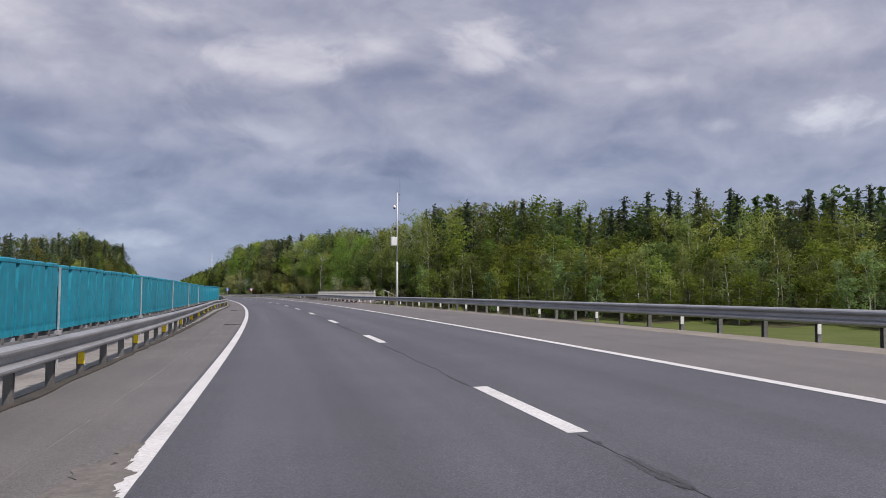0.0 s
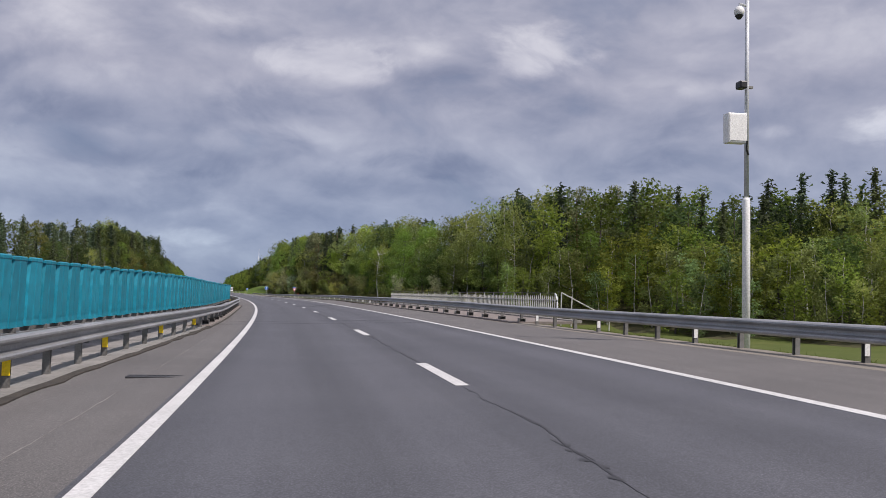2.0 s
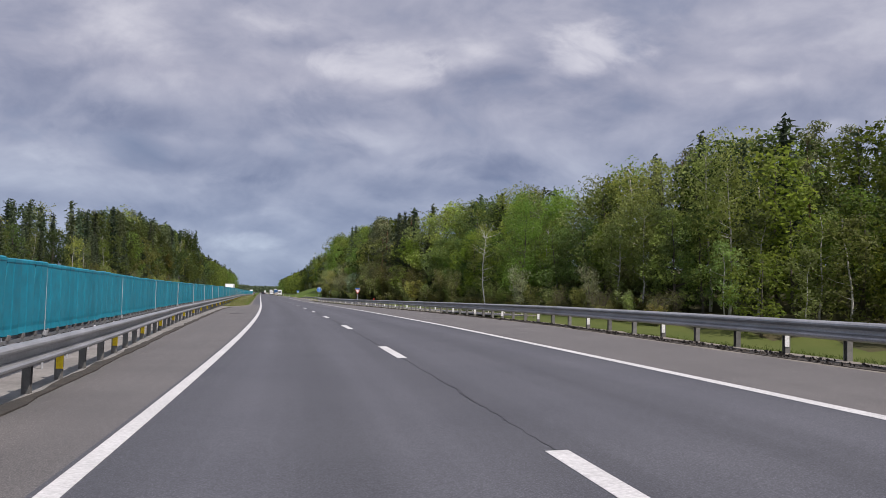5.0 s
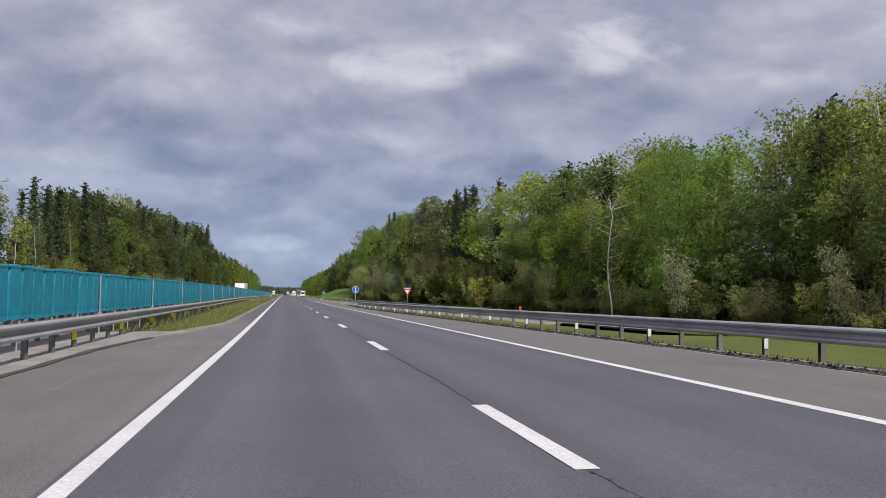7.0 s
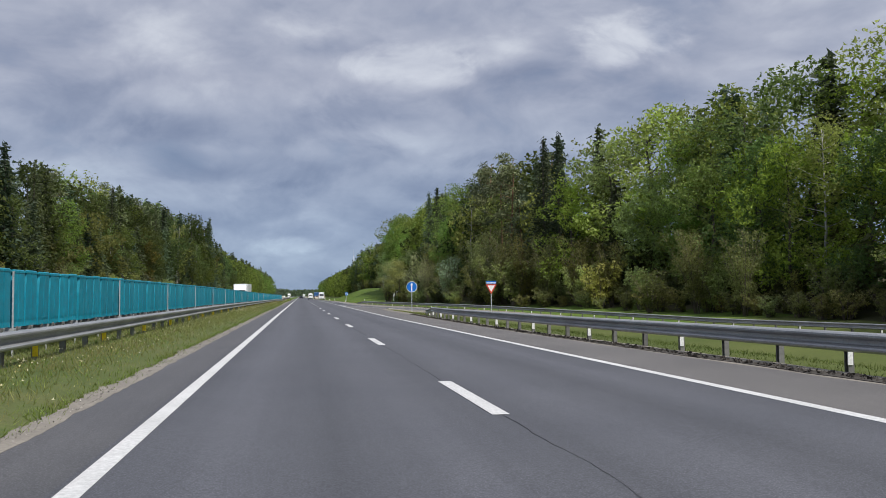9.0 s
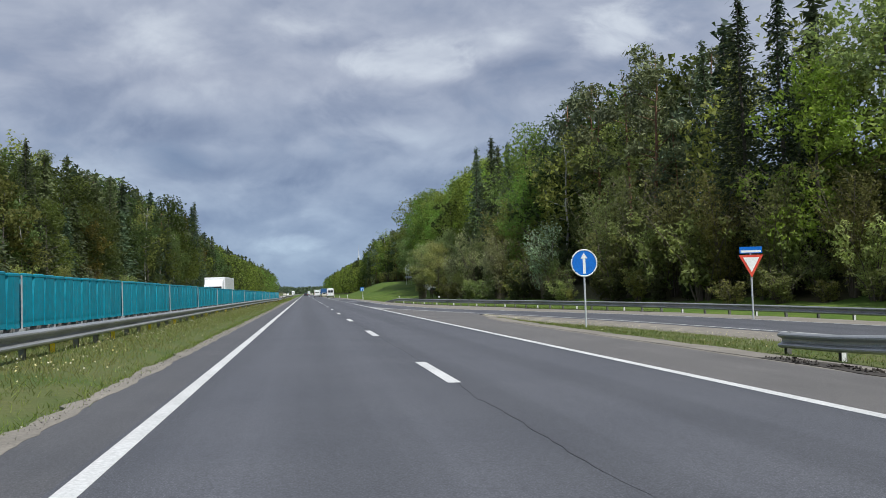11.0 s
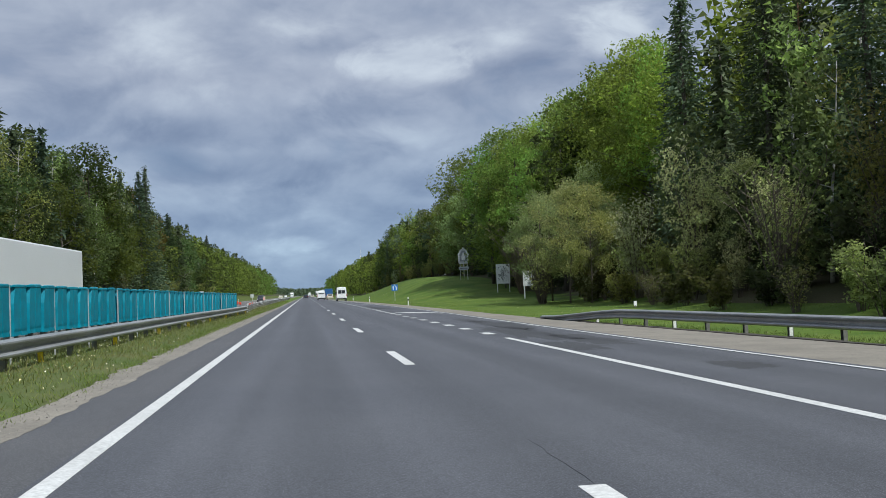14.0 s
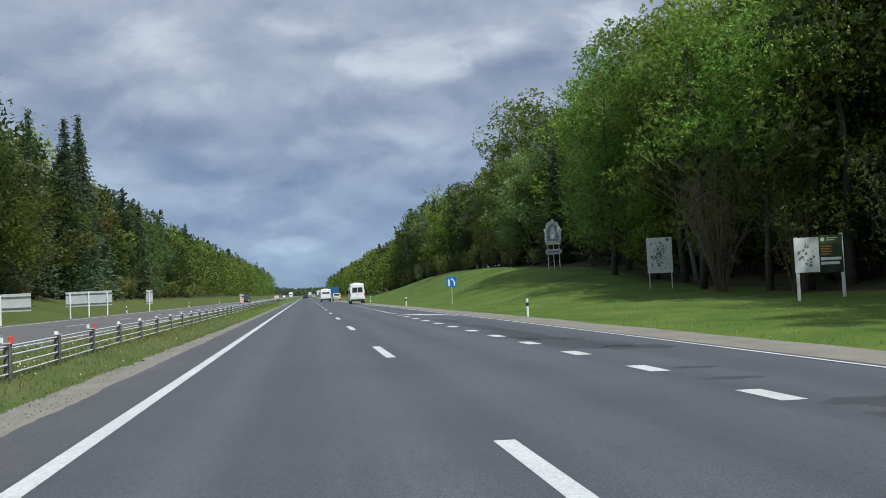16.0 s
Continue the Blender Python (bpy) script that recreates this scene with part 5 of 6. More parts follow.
M_LAMP = material("red_tail_lamp", (0.45, 0.015, 0.012), (0.5, 0.02, 0.015), 6.0, 0.25)


def shell(profile, width, top, mat_name=None):
    """Body lofted across the width: the side outline (y, z), narrower towards `top`."""
    zs = [z for y, z in profile]
    hi, lo = max(zs), min(zs)
    bm = Build()
    n = len(profile)
    for k, f in enumerate((-1.0, -0.93, 0.93, 1.0)):
        grow = 1.0 if abs(f) < 0.95 else 0.97
        for y, z in profile:
            tuck = 1 - (1 - top) * max(0.0, (z - lo) / (hi - lo) - 0.45) / 0.55
            bm.v.append((f * width / 2 * tuck, y * grow, lo + (z - lo) * (1.0 if grow == 1 else 0.985)))
    for k in range(3):
        bm.f += [(k * n + j, k * n + (j + 1) % n, k * n + n + (j + 1) % n, k * n + n + j) for j in range(n)]
    bm.f += [tuple(range(n - 1, -1, -1)), tuple(range(3 * n, 4 * n))]
    return bm


def wheels(t, xs, ys, radius, width=0.22):
    for y in ys:
        for x in (-xs, xs):
            e = part("wheel", Build().tube([(x - width / 2, y, radius), (x + width / 2, y, radius)], radius, 16), M_TYRE, t, "black tyre")
            for side in (-1, 1):
                part("rim", Build().tube([(x + side * width / 2, y, radius), (x + side * (width / 2 + 0.012), y, radius)], radius * 0.58, 12), M_GREYBACK, e)


def minibus(s, d, length, width, height, label, yaw=0.0):
    t = thing("minibus", label, "van", at(s, d, 0.0, yaw), "vehicles")
    L, H = length, height
    prof = [(0.0, 0.35), (-0.03, 0.9), (0.02, 1.25), (0.12, H - 0.18), (0.3, H - 0.02), (L * 0.5, H), (L * 0.74, H - 0.1), (L * 0.86, 1.5), (L - 0.12, 1.15), (L, 0.75), (L - 0.03, 0.35)]
    part("body", shell(prof, width, 0.86), M_CARWHITE, t, "white painted body")
    part("rear_window", Build().add([(-width * 0.35, 0.015, 1.52), (width * 0.35, 0.015, 1.52), (width * 0.33, 0.085, H - 0.55), (-width * 0.33, 0.085, H - 0.55), (-width * 0.35, 0.07, 1.52), (width * 0.35, 0.07, 1.52), (width * 0.33, 0.14, H - 0.55), (-width * 0.33, 0.14, H - 0.55)], [(0, 1, 2, 3), (7, 6, 5, 4), (0, 4, 5, 1), (1, 5, 6, 2), (2, 6, 7, 3), (3, 7, 4, 0)]), M_GLASS, t)
    for x in (-1, 1):
        part("side_window", Build().box(x * (width * 0.485), x * (width * 0.47), 0.5, L * 0.74, 1.35, H - 0.5), M_GLASS, t)
        part("tail_lamp", Build().box(x * width * 0.47 - 0.06, x * width * 0.47 + 0.02, -0.035, 0.06, 0.95, 1.45, chamfer=0.01), M_LAMP, t)
        part("mirror", Build().box(x * (width / 2 + 0.02), x * (width / 2 + 0.26), L * 0.78, L * 0.8, 1.35, 1.75), M_BLACK, t)
    part("window_bar", Build().box(-0.025, 0.025, 0.005, 0.09, 1.50, H - 0.53), M_CARWHITE, t)
    part("roof_hatch", Build().box(-0.35, 0.35, 1.0, 1.9, H - 0.03, H + 0.09, chamfer=0.03), M_CARWHITE, t)
    part("bumper", Build().box(-width * 0.47, width * 0.47, -0.12, 0.08, 0.38, 0.62, chamfer=0.03), M_BLACK, t)
    part("plate_bar", Build().box(-0.26, 0.26, -0.05, -0.035, 0.82, 0.94), M_WHITE, t)
    part("door_gap", Build().box(-0.008, 0.008, -0.045, 0.0, 0.65, 1.3), M_BLACK, t)
    wheels(t, width * 0.42, (0.95, L - 1.0), 0.34)
    return t


minibus(574, 5.75, 5.4, 1.95, 2.35, "white minibus driving ahead between the lane lines")
minibus(532, 9.0, 5.9, 2.0, 2.75, "white high-roof minibus in the joining lane")


def hatchback(s, d, label, mat, yaw=0.0, height=1.55):
    t = thing("car", label, "car", at(s, d, 0.0, yaw), "vehicles")
    L, W, H = 4.3, 1.75, height
    prof = [(0.0, 0.3), (-0.02, 0.8), (0.15, 0.95), (0.7, H - 0.03), (1.5, H), (2.4, H - 0.05), (3.2, 0.98), (4.15, 0.8), (4.3, 0.5), (4.28, 0.3)]
    part("body", shell(prof, W, 0.78), mat, t)
    part("rear_window", Build().add([(-0.62, 0.20, 1.0), (0.62, 0.20, 1.0), (0.52, 0.60, H - 0.12), (-0.52, 0.60, H - 0.12), (-0.62, 0.3, 1.0), (0.62, 0.3, 1.0), (0.52, 0.7, H - 0.12), (-0.52, 0.7, H - 0.12)], [(0, 1, 2, 3), (7, 6, 5, 4), (0, 4, 5, 1), (1, 5, 6, 2), (2, 6, 7, 3), (3, 7, 4, 0)]), M_GLASS, t)
    part("windscreen", Build().add([(-0.6, 3.1, 1.02), (0.6, 3.1, 1.02), (0.52, 2.5, H - 0.1), (-0.52, 2.5, H - 0.1), (-0.6, 3.0, 1.0), (0.6, 3.0, 1.0), (0.52, 2.4, H - 0.1), (-0.52, 2.4, H - 0.1)], [(3, 2, 1, 0), (4, 5, 6, 7), (0, 1, 5, 4), (1, 2, 6, 5), (2, 3, 7, 6), (3, 0, 4, 7)]), M_GLASS, t)
    for x in (-1, 1):
        part("tail_lamp", Build().box(x * 0.78 - 0.09, x * 0.78 + 0.06, -0.04, 0.08, 0.72, 0.9), M_LAMP, t)
        part("head_lamp", Build().box(x * 0.7 - 0.14, x * 0.7 + 0.12, 4.1, 4.26, 0.62, 0.76), M_WHITE, t)
    part("bumper", Build().box(-0.82, 0.82, -0.08, 0.1, 0.32, 0.55, chamfer=0.03), mat, t)
    wheels(t, 0.76, (0.75, 3.45), 0.31, 0.18)
    return t


hatchback(598, 8.6, "beige estate car driving ahead", M_CARBEIGE)
hatchback(700, 2.0, "small dark car far ahead in the fast lane", M_CARDARK)
hatchback(583, -9.2, "black car coming on the opposite road", M_CARDARK, 180)
hatchback(820, 5.6, "pale car far ahead", M_CARBEIGE)


def lorry(s, d, label, mat, length, height, yaw):
    t = thing("lorry", label, "truck", at(s, d, 0.0, yaw), "vehicles")
    W = 2.5
    part("cargo_box", Build().box(-W / 2, W / 2, 0.0, length - 2.4, 1.05, height, chamfer=0.05), mat, t, "plain ribbed cargo box")
    cabp = [(length - 2.3, 0.5), (length - 2.3, height - 0.5), (length - 1.6, height - 0.3), (length - 0.5, 2.5), (length - 0.1, 1.7), (length, 0.9), (length - 0.02, 0.5)]
    cab = part("cab", shell(cabp, W - 0.15, 0.94), M_CARWHITE, t)
    part("windscreen", Build().box(-1.0, 1.0, length - 0.62, length - 0.22, 1.75, 2.4), M_GLASS, cab)
    part("chassis", Build().box(-0.5, 0.5, 0.2, length - 1, 0.6, 1.04), M_BLACK, t)
    for k in range(5):
        part("rib", Build().box(W / 2, W / 2 + 0.025, 0.5 + k * (length - 3.4) / 4, 0.58 + k * (length - 3.4) / 4, 1.1, height - 0.1), M_WHITE, t)
    part("underrun_bar", Build().box(-1.1, 1.1, -0.02, 0.08, 0.5, 0.65), M_STEELP, t)
    wheels(t, 1.05, (1.2, 2.4, length - 1.3), 0.48, 0.3)
    return t


lorry(405, -9.3, "white box lorry coming on the opposite road", M_CARWHITE, 15.5, 3.55, 180)
lorry(640, 9.4, "blue lorry far ahead in the joining lane", M_TRUCKBLUE, 9.0, 3.3, 0)
lorry(985, 10.6, "white lorry far ahead at the roadside", M_CARWHITE, 12.0, 4.2, 0)
lorry(1015, 15.5, "tall white lorry far ahead at the roadside", M_CARWHITE, 10.0, 5.2, 0)
lorry(1180, 5.7, "white lorry far ahead on the road", M_CARWHITE, 12.0, 3.8, 0)
lorry(1080, -9.2, "white lorry far off on the opposite road", M_CARWHITE, 12.0, 3.8, 180)
lorry(1320, -13.0, "white box lorry far off on the opposite road", M_CARWHITE, 12.0, 3.8, 180)
hatchback(760, -9.4, "pale car coming on the opposite road", M_CARBEIGE, 180)
hatchback(935, 1.9, "dark car far ahead in the fast lane", M_CARDARK)
hatchback(1010, -12.8, "white car far off on the opposite road", M_CARWHITE, 180)

# ---- trees ----
def leaf_mesh(name, mat, c, size, aim=None, slim=0.62, r=None):
    """Small leaf clumps: one triangle each, at the places c."""
    r = r or rng
    n = len(c)
    u = r.normal(size=(n, 3)) if aim is None else aim + 0.35 * r.normal(size=(n, 3))
    u /= np.linalg.norm(u, axis=1)[:, None]
    v = np.cross(u, r.normal(size=(n, 3)))
    v /= np.linalg.norm(v, axis=1)[:, None]
    a = (size * r.uniform(0.6, 1.35, n))[:, None]
    vert = np.stack((c - u * a + v * a * slim, c - u * a - v * a * slim, c + u * a), axis=1).reshape(-1, 3)
    me = bpy.data.meshes.new(name)
    me.vertices.add(3 * n)
    me.vertices.foreach_set("co", vert.astype(np.float32).ravel())
    me.loops.add(3 * n)
    me.loops.foreach_set("vertex_index", np.arange(3 * n, dtype=np.int32))
    me.polygons.add(n)
    me.polygons.foreach_set("loop_start", np.arange(0, 3 * n, 3, dtype=np.int32))
    me.materials.append(mat)
    me.update(calc_edges=True)
    return me


def in_blobs(r, blobs, n, hollow=0.5):
    """Points in the outer part of uneven clumps (x, y, z, radius, flatness)."""
    b = np.array(blobs)
    pick = r.choice(len(b), n, p=b[:, 3] ** 2 / np.sum(b[:, 3] ** 2))
    way = r.normal(size=(n, 3))
    way /= np.linalg.norm(way, axis=1)[:, None]
    rad = b[pick, 3] * (hollow + (1 - hollow) * r.uniform(size=n) ** 0.6) * r.choice((1.0, 1.18), n, p=(0.85, 0.15))
    p = way * rad[:, None]
    p[:, 2] *= b[pick, 4]
    return b[pick, :3] + p


def limbs(bm, r, top, radius, tips, lean=0.02):
    """Tapered trunk with slight bends and limbs out to the tips."""
    pts = [(0, 0, -0.6)]
    x = y = 0.0
    n = 7
    for k in range(1, n + 1):
        x, y = x + r.normal() * lean * top / n * 3, y + r.normal() * lean * top / n * 3
        pts.append((x, y, top * k / n))
    bm.tube(pts, [radius * (1.15 if k == 0 else 1 - 0.86 * k / n) for k in range(n + 1)], 6)
    for tx, ty, tz in tips:
        z0 = max(top * 0.12, min(top * 0.9, tz - 0.35 * math.hypot(tx, ty) - 0.2))
        k = min(n - 1, int(z0 / top * n))
        f = z0 / top * n - k
        a = [pts[k][i] + (pts[k + 1][i] - pts[k][i]) * f for i in range(3)]
        mid = ((a[0] + tx) / 2 + r.normal() * 0.15, (a[1] + ty) / 2 + r.normal() * 0.15, (a[2] * 0.45 + tz * 0.55) - 0.1)
        r0 = radius * 0.42 * (1 - 0.6 * z0 / top)
        bm.tube([a, mid, (tx, ty, tz)], (r0, r0 * 0.6, r0 * 0.2), 3, cap=False)
    return bm


def broadleaf(seed, h, n, leaf, low=0.16, wide=0.30, clumps=34, sparse=0.68, stout=1.0):
    r = np.random.default_rng(seed)
    blobs = []
    for k in range(clumps):
        f = low + (1 - low) * (k + r.uniform()) / clumps
        q = (f - low) / (1 - low)
        reach = wide * h * (0.35 + 0.65 * math.sin(math.pi * (0.12 + 0.80 * q) ** 0.85)) * (1 if q < 0.85 else 0.6)
        a, d = r.uniform(0, 2 * math.pi), reach * r.uniform(0.35, 1.0)
        blobs.append((d * math.cos(a), d * math.sin(a), f * h - 0.03 * h, h * r.uniform(0.06, 0.115), r.uniform(0.65, 0.95)))
    bm = limbs(Build(), r, h * 0.9, (0.011 * h + 0.05) * stout, [b[:3] for b in blobs[:: 2 if n > 1500 else 4]])
    return bm, in_blobs(r, blobs, n, sparse), leaf, None, 0.62


def birch(seed, h, n, leaf, low=0.28, wide=0.19, bare=False):
    r = np.random.default_rng(seed)
    blobs = []
    for k in range(30):
        f = low + (1 - low) * (k + r.uniform()) / 30
        q = (f - low) / (1 - low)
        reach = wide * h * (0.4 + 0.6 * math.sin(math.pi * min(1, 0.1 + 0.82 * q)))
        a, d = r.uniform(0, 2 * math.pi), reach * r.uniform(0.25, 1.0)
        blobs.append((d * math.cos(a), d * math.sin(a), f * h - 0.4, h * r.uniform(0.045, 0.085), r.uniform(1.0, 1.7)))
    bm = limbs(Build(), r, h * 0.96, (0.006 if bare else 0.008) * h + 0.03, [(b[0], b[1], b[2] + 0.4 + (0.95 * math.hypot(b[0], b[1]) if bare else 0)) for b in (blobs if n > 1000 or bare else blobs[::4])], 0.05 if bare else 0.025)
    return bm, in_blobs(r, blobs, n, 0.2), leaf, None, 0.6


def spruce(seed, h, n, leaf, wide=0.165):
    r = np.random.default_rng(seed)
    bm = limbs(Build(), r, h * 0.99, 0.011 * h + 0.03, [], 0.006)
    pts, aim = [], []
    layers = max(14, int(h / 0.62))
    per = n / layers
    for k in range(layers):
        f = 0.05 + 0.95 * (k / layers)
        reach = wide * h * (1 - f) ** 0.92 * r.uniform(0.82, 1.12) + 0.12
        arms = max(5, int(9 * (1 - f) + 4))
        turn = r.uniform(0, 6.28)
        m = max(2, int(per * 1.6 * (1 - f * 0.75) / arms))
        for j in range(arms):
            a = turn + 2 * math.pi * j / arms + r.normal() * 0.12
            long = reach * r.uniform(0.75, 1.1)
            for q in range(m):
                d = long * (0.12 + 0.9 * (q + r.uniform()) / m)
                side = r.normal() * 0.11 * d
                z = f * h - 0.22 * d + 0.10 * d * d / max(reach, 0.3) + r.normal() * (0.05 + 0.010 * h)
                pts.append((d * math.cos(a) - side * math.sin(a), d * math.sin(a) + side * math.cos(a), z))
                aim.append((math.cos(a), math.sin(a), -0.35 + 0.2 * q / m))
    pts.append((0, 0, h + 0.1))
    aim.append((0, 0, 1))
    return bm, np.array(pts), leaf, np.array(aim), 0.42


def pine(seed, h, n, leaf):
    r = np.random.default_rng(seed)
    blobs = []
    for k in range(20):
        f = 0.48 + 0.5 * (k + r.uniform()) / 20
        reach = 0.17 * h * (1.15 - f)
        a, d = r.uniform(0, 6.28), (0.4 + reach * 1.6) * r.uniform(0.4, 1.0)
        blobs.append((d * math.cos(a), d * math.sin(a), f * h, h * r.uniform(0.04, 0.075), r.uniform(0.4, 0.6)))
    bm = limbs(Build(), r, h * 0.97, 0.010 * h + 0.05, [b[:3] for b in blobs], 0.015)
    for k in range(8):
        a, z = r.uniform(0, 6.28), h * r.uniform(0.2, 0.48)
        q = r.uniform(0.6, 1.6)
        bm.tube([(0, 0, z), (q * math.cos(a), q * math.sin(a), z + 0.1)], (0.03, 0.01), 3, cap=False)
    return bm, in_blobs(r, blobs, n, 0.15), leaf, None, 0.34


def bush(seed, h, n, leaf, stems=13, spread=0.55, fill=0.35, twigs=2):
    r = np.random.default_rng(seed)
    bm, blobs = Build(), []
    for k in range(stems):
        a, lean = r.uniform(0, 6.28), r.uniform(0.05, spread)
        top = h * r.uniform(0.6, 1.0)
        x, y = lean * top * math.cos(a), lean * top * math.sin(a)
        bm.tube([(0.2 * math.cos(a), 0.2 * math.sin(a), -0.3), (x * 0.4, y * 0.4, top * 0.5), (x, y, top)], (0.05, 0.035, 0.01), 3, cap=False)
        for f in (0.35, 0.6, 0.8, 0.97):
            g = f ** 1.2
            blobs.append((x * g + r.normal() * 0.2, y * g + r.normal() * 0.2, top * f, h * r.uniform(0.06, 0.12), 1.0))
            for j in range(twigs):
                b = r.uniform(0, 6.28)
                q = h * r.uniform(0.08, 0.18)
                bm.tube([(x * g, y * g, top * f), (x * g + q * math.cos(b), y * g + q * math.sin(b), top * f + q * 0.8)], (0.018, 0.006), 3, cap=False)
    return bm, in_blobs(r, blobs, n, fill), leaf, None, 0.55


KINDS = {}


def define(key, name, label, maker, seed, h, n, leaf, bark, crown, **more):
    KINDS[key] = dict(name=name, label=label, make=lambda: maker(seed, h, n, leaf, **more), bark=bark, crown=crown, first=None, h=h, count=0, seed=seed)


for k in range(3):
    define(f"oak{k}", "broadleaf_tree", "leafy green broadleaf tree at the forest edge", broadleaf, 10 + k, 15.5, 2900, 0.195, M_BARK, (M_LEAFE, M_MAPLE, M_LEAFG)[k])
    define(f"oakf{k}", "broadleaf_tree", "green broadleaf tree in the wood", broadleaf, 20 + k, 16, 980, 0.34, M_BARK, (M_LEAF, M_LEAF2, M_LEAFY)[k])
    define(f"birch{k}", "birch_tree", "white-stemmed birch with light green leaves", birch, 30 + k, 16, (2000, 2200, 1200)[k], 0.17, M_BIRCH, M_LEAFB)
    define(f"birchf{k}", "birch_tree", "slender birch with fresh green leaves in the wood", birch, 40 + k, 16, 850, 0.27, M_BIRCH, (M_LEAFB, M_LEAFY, M_LEAFB)[k], wide=0.22)
    define(f"spruce{k}", "spruce_tree", "dark green pointed spruce", spruce, 50 + k, 20, (820, 740, 900)[k], 0.57, M_BARK, M_SPRUCE, wide=(0.165, 0.14, 0.185)[k])
for k in range(2):
    define(f"pine{k}", "pine_tree", "tall pine with bare reddish trunk and dark crown", pine, 60 + k, 21, 1000, 0.38, M_PINEBARK, M_PINE)
    define(f"bush{k}", "bush", "rounded olive-green willow bush", bush, 70 + k, 5.0, 1050, 0.18, M_TWIG, M_WILLOW, twigs=1)
    define(f"pale{k}", "pale_shrub", "slender shrub with silvery pale leaves", bush, 80 + k, 7.5, 1500, 0.13, M_TWIG, M_PALE, spread=0.30, stems=9)
    define(f"scrub{k}", "bush", "thin half-bare brownish scrub", bush, 90 + k, 6.0, 700, 0.10, M_TWIG, M_WILLOW, spread=0.5, stems=20)
for k in range(2):
    define(f"fir{k}", "spruce_tree", "tall dark green spruce with drooping branches", spruce, 180 + k, 22, 3000, 0.27, M_BARK, M_SPRUCE, wide=(0.175, 0.19)[k])
    define(f"aspen{k}", "aspen_tree", "young aspen with pale grey-green leaves", birch, 150 + k, 12, 900, 0.24, M_BIRCH, M_ASPEN, low=0.1, wide=0.22)
    define(f"maple{k}", "maple_tree", "maple with bright fresh green leaves", broadleaf, 120 + k, 20, 6000, 0.16, M_BARK, M_MAPLE, low=0.22, wide=0.24, clumps=52, sparse=0.6)
    define(f"ash{k}", "broadleaf_tree", "tall dense mid-green broadleaf tree at the forest edge", broadleaf, 220 + k, 19, 4800, 0.178, M_BARK, (M_ASH, M_LEAF)[k], low=0.2, wide=0.25, clumps=46, sparse=0.62)
    define(f"sallow{k}", "sallow_tree", "airy sallow tree with pale olive leaves on thin stems", broadleaf, 130 + k, 10, 5600, 0.086, M_TWIG, M_AIRY, low=0.3, wide=0.34, clumps=46, sparse=0.1, stout=0.55)
for k in range(2):
    define(f"lime{k}", "broadleaf_tree", "dark green broadleaf tree in the roadside wood", broadleaf, 230 + k, 16, 2300, 0.235, M_BARK, (M_LEAF2, M_LIME)[k], low=0.24)
define("under", "undergrowth_bush", "dense dark green undergrowth bush under the trees", bush, 160, 6.0, 430, 0.36, M_TWIG, M_UNDER, spread=0.7, stems=7, twigs=0)
define("bramble", "bramble_bush", "low tangled olive bramble bush at the forest foot", bush, 161, 3.0, 1000, 0.12, M_TWIG, M_BRAMBLE, spread=0.85, stems=16, twigs=1)
for k in range(2):
    define(f"crownmaple{k}", "maple_tree", "tall maple with a bare trunk and bright leafy top", broadleaf, 126 + k, 20, 2600, 0.19, M_BARK, M_MAPLE, low=0.52, wide=0.22, clumps=26, sparse=0.5)
define("thicket", "willow_thicket", "tall brownish-olive willow thicket with thin stems", bush, 170, 10.0, 2900, 0.15, M_TWIG, M_THICKET, spread=0.42, stems=18, twigs=1)
define("naked", "bare_tree", "half-bare brown tree with many fine twigs", bush, 140, 9.0, 700, 0.06, M_PALETWIG, M_WILLOW, spread=0.50, stems=30, twigs=5)
define("rust", "broadleaf_tree", "broadleaf tree with russet young leaves", broadleaf, 99, 12, 2000, 0.26, M_BARK, M_RUST, low=0.1)
define("bare", "bare_birch", "almost bare white birch with few leaves", birch, 33, 15, 800, 0.11, M_WHITEBARK, M_LEAFB, wide=0.24, bare=True)


def plant(key, s, d, h, yaw, sink=0.0, squash=1.0):
    k = KINDS[key]
    p = G(s, d)
    f = h / k["h"]
    m = Matrix.LocRotScale((p.x, p.y, p.z - sink), Euler((0, 0, yaw)), (f * squash, f * squash, f))
    if k["first"] is None:
        bm, c, leaf, aim, slim = k["make"]()
        t = thing(k["name"], k["label"], k["name"].split("_")[-1] if "_" in k["name"] else k["name"], Matrix.Translation((p.x, p.y, p.z - sink)), "roadside trees and bushes")
        part("trunk", bm, k["bark"], t, smooth=True)
        q = np.random.default_rng(k["seed"] + 7)
        c = np.concatenate((c, c + q.normal(size=c.shape) * leaf * 0.75))
        aim = None if aim is None else np.concatenate((aim, aim))
        leaf *= 0.74
        part("crown", leaf_mesh("crown", k["crown"], c, leaf, aim, slim, np.random.default_rng(k["seed"])), None, t)
        k["first"] = t
        return t
    return copy_thing(k["first"], m)


r = random.Random(21)


def choose(table):
    x = r.uniform(0, sum(w for _, w in table))
    for key, w2 in table:
        x -= w2
        if x <= 0:
            return key
    return table[-1][0]


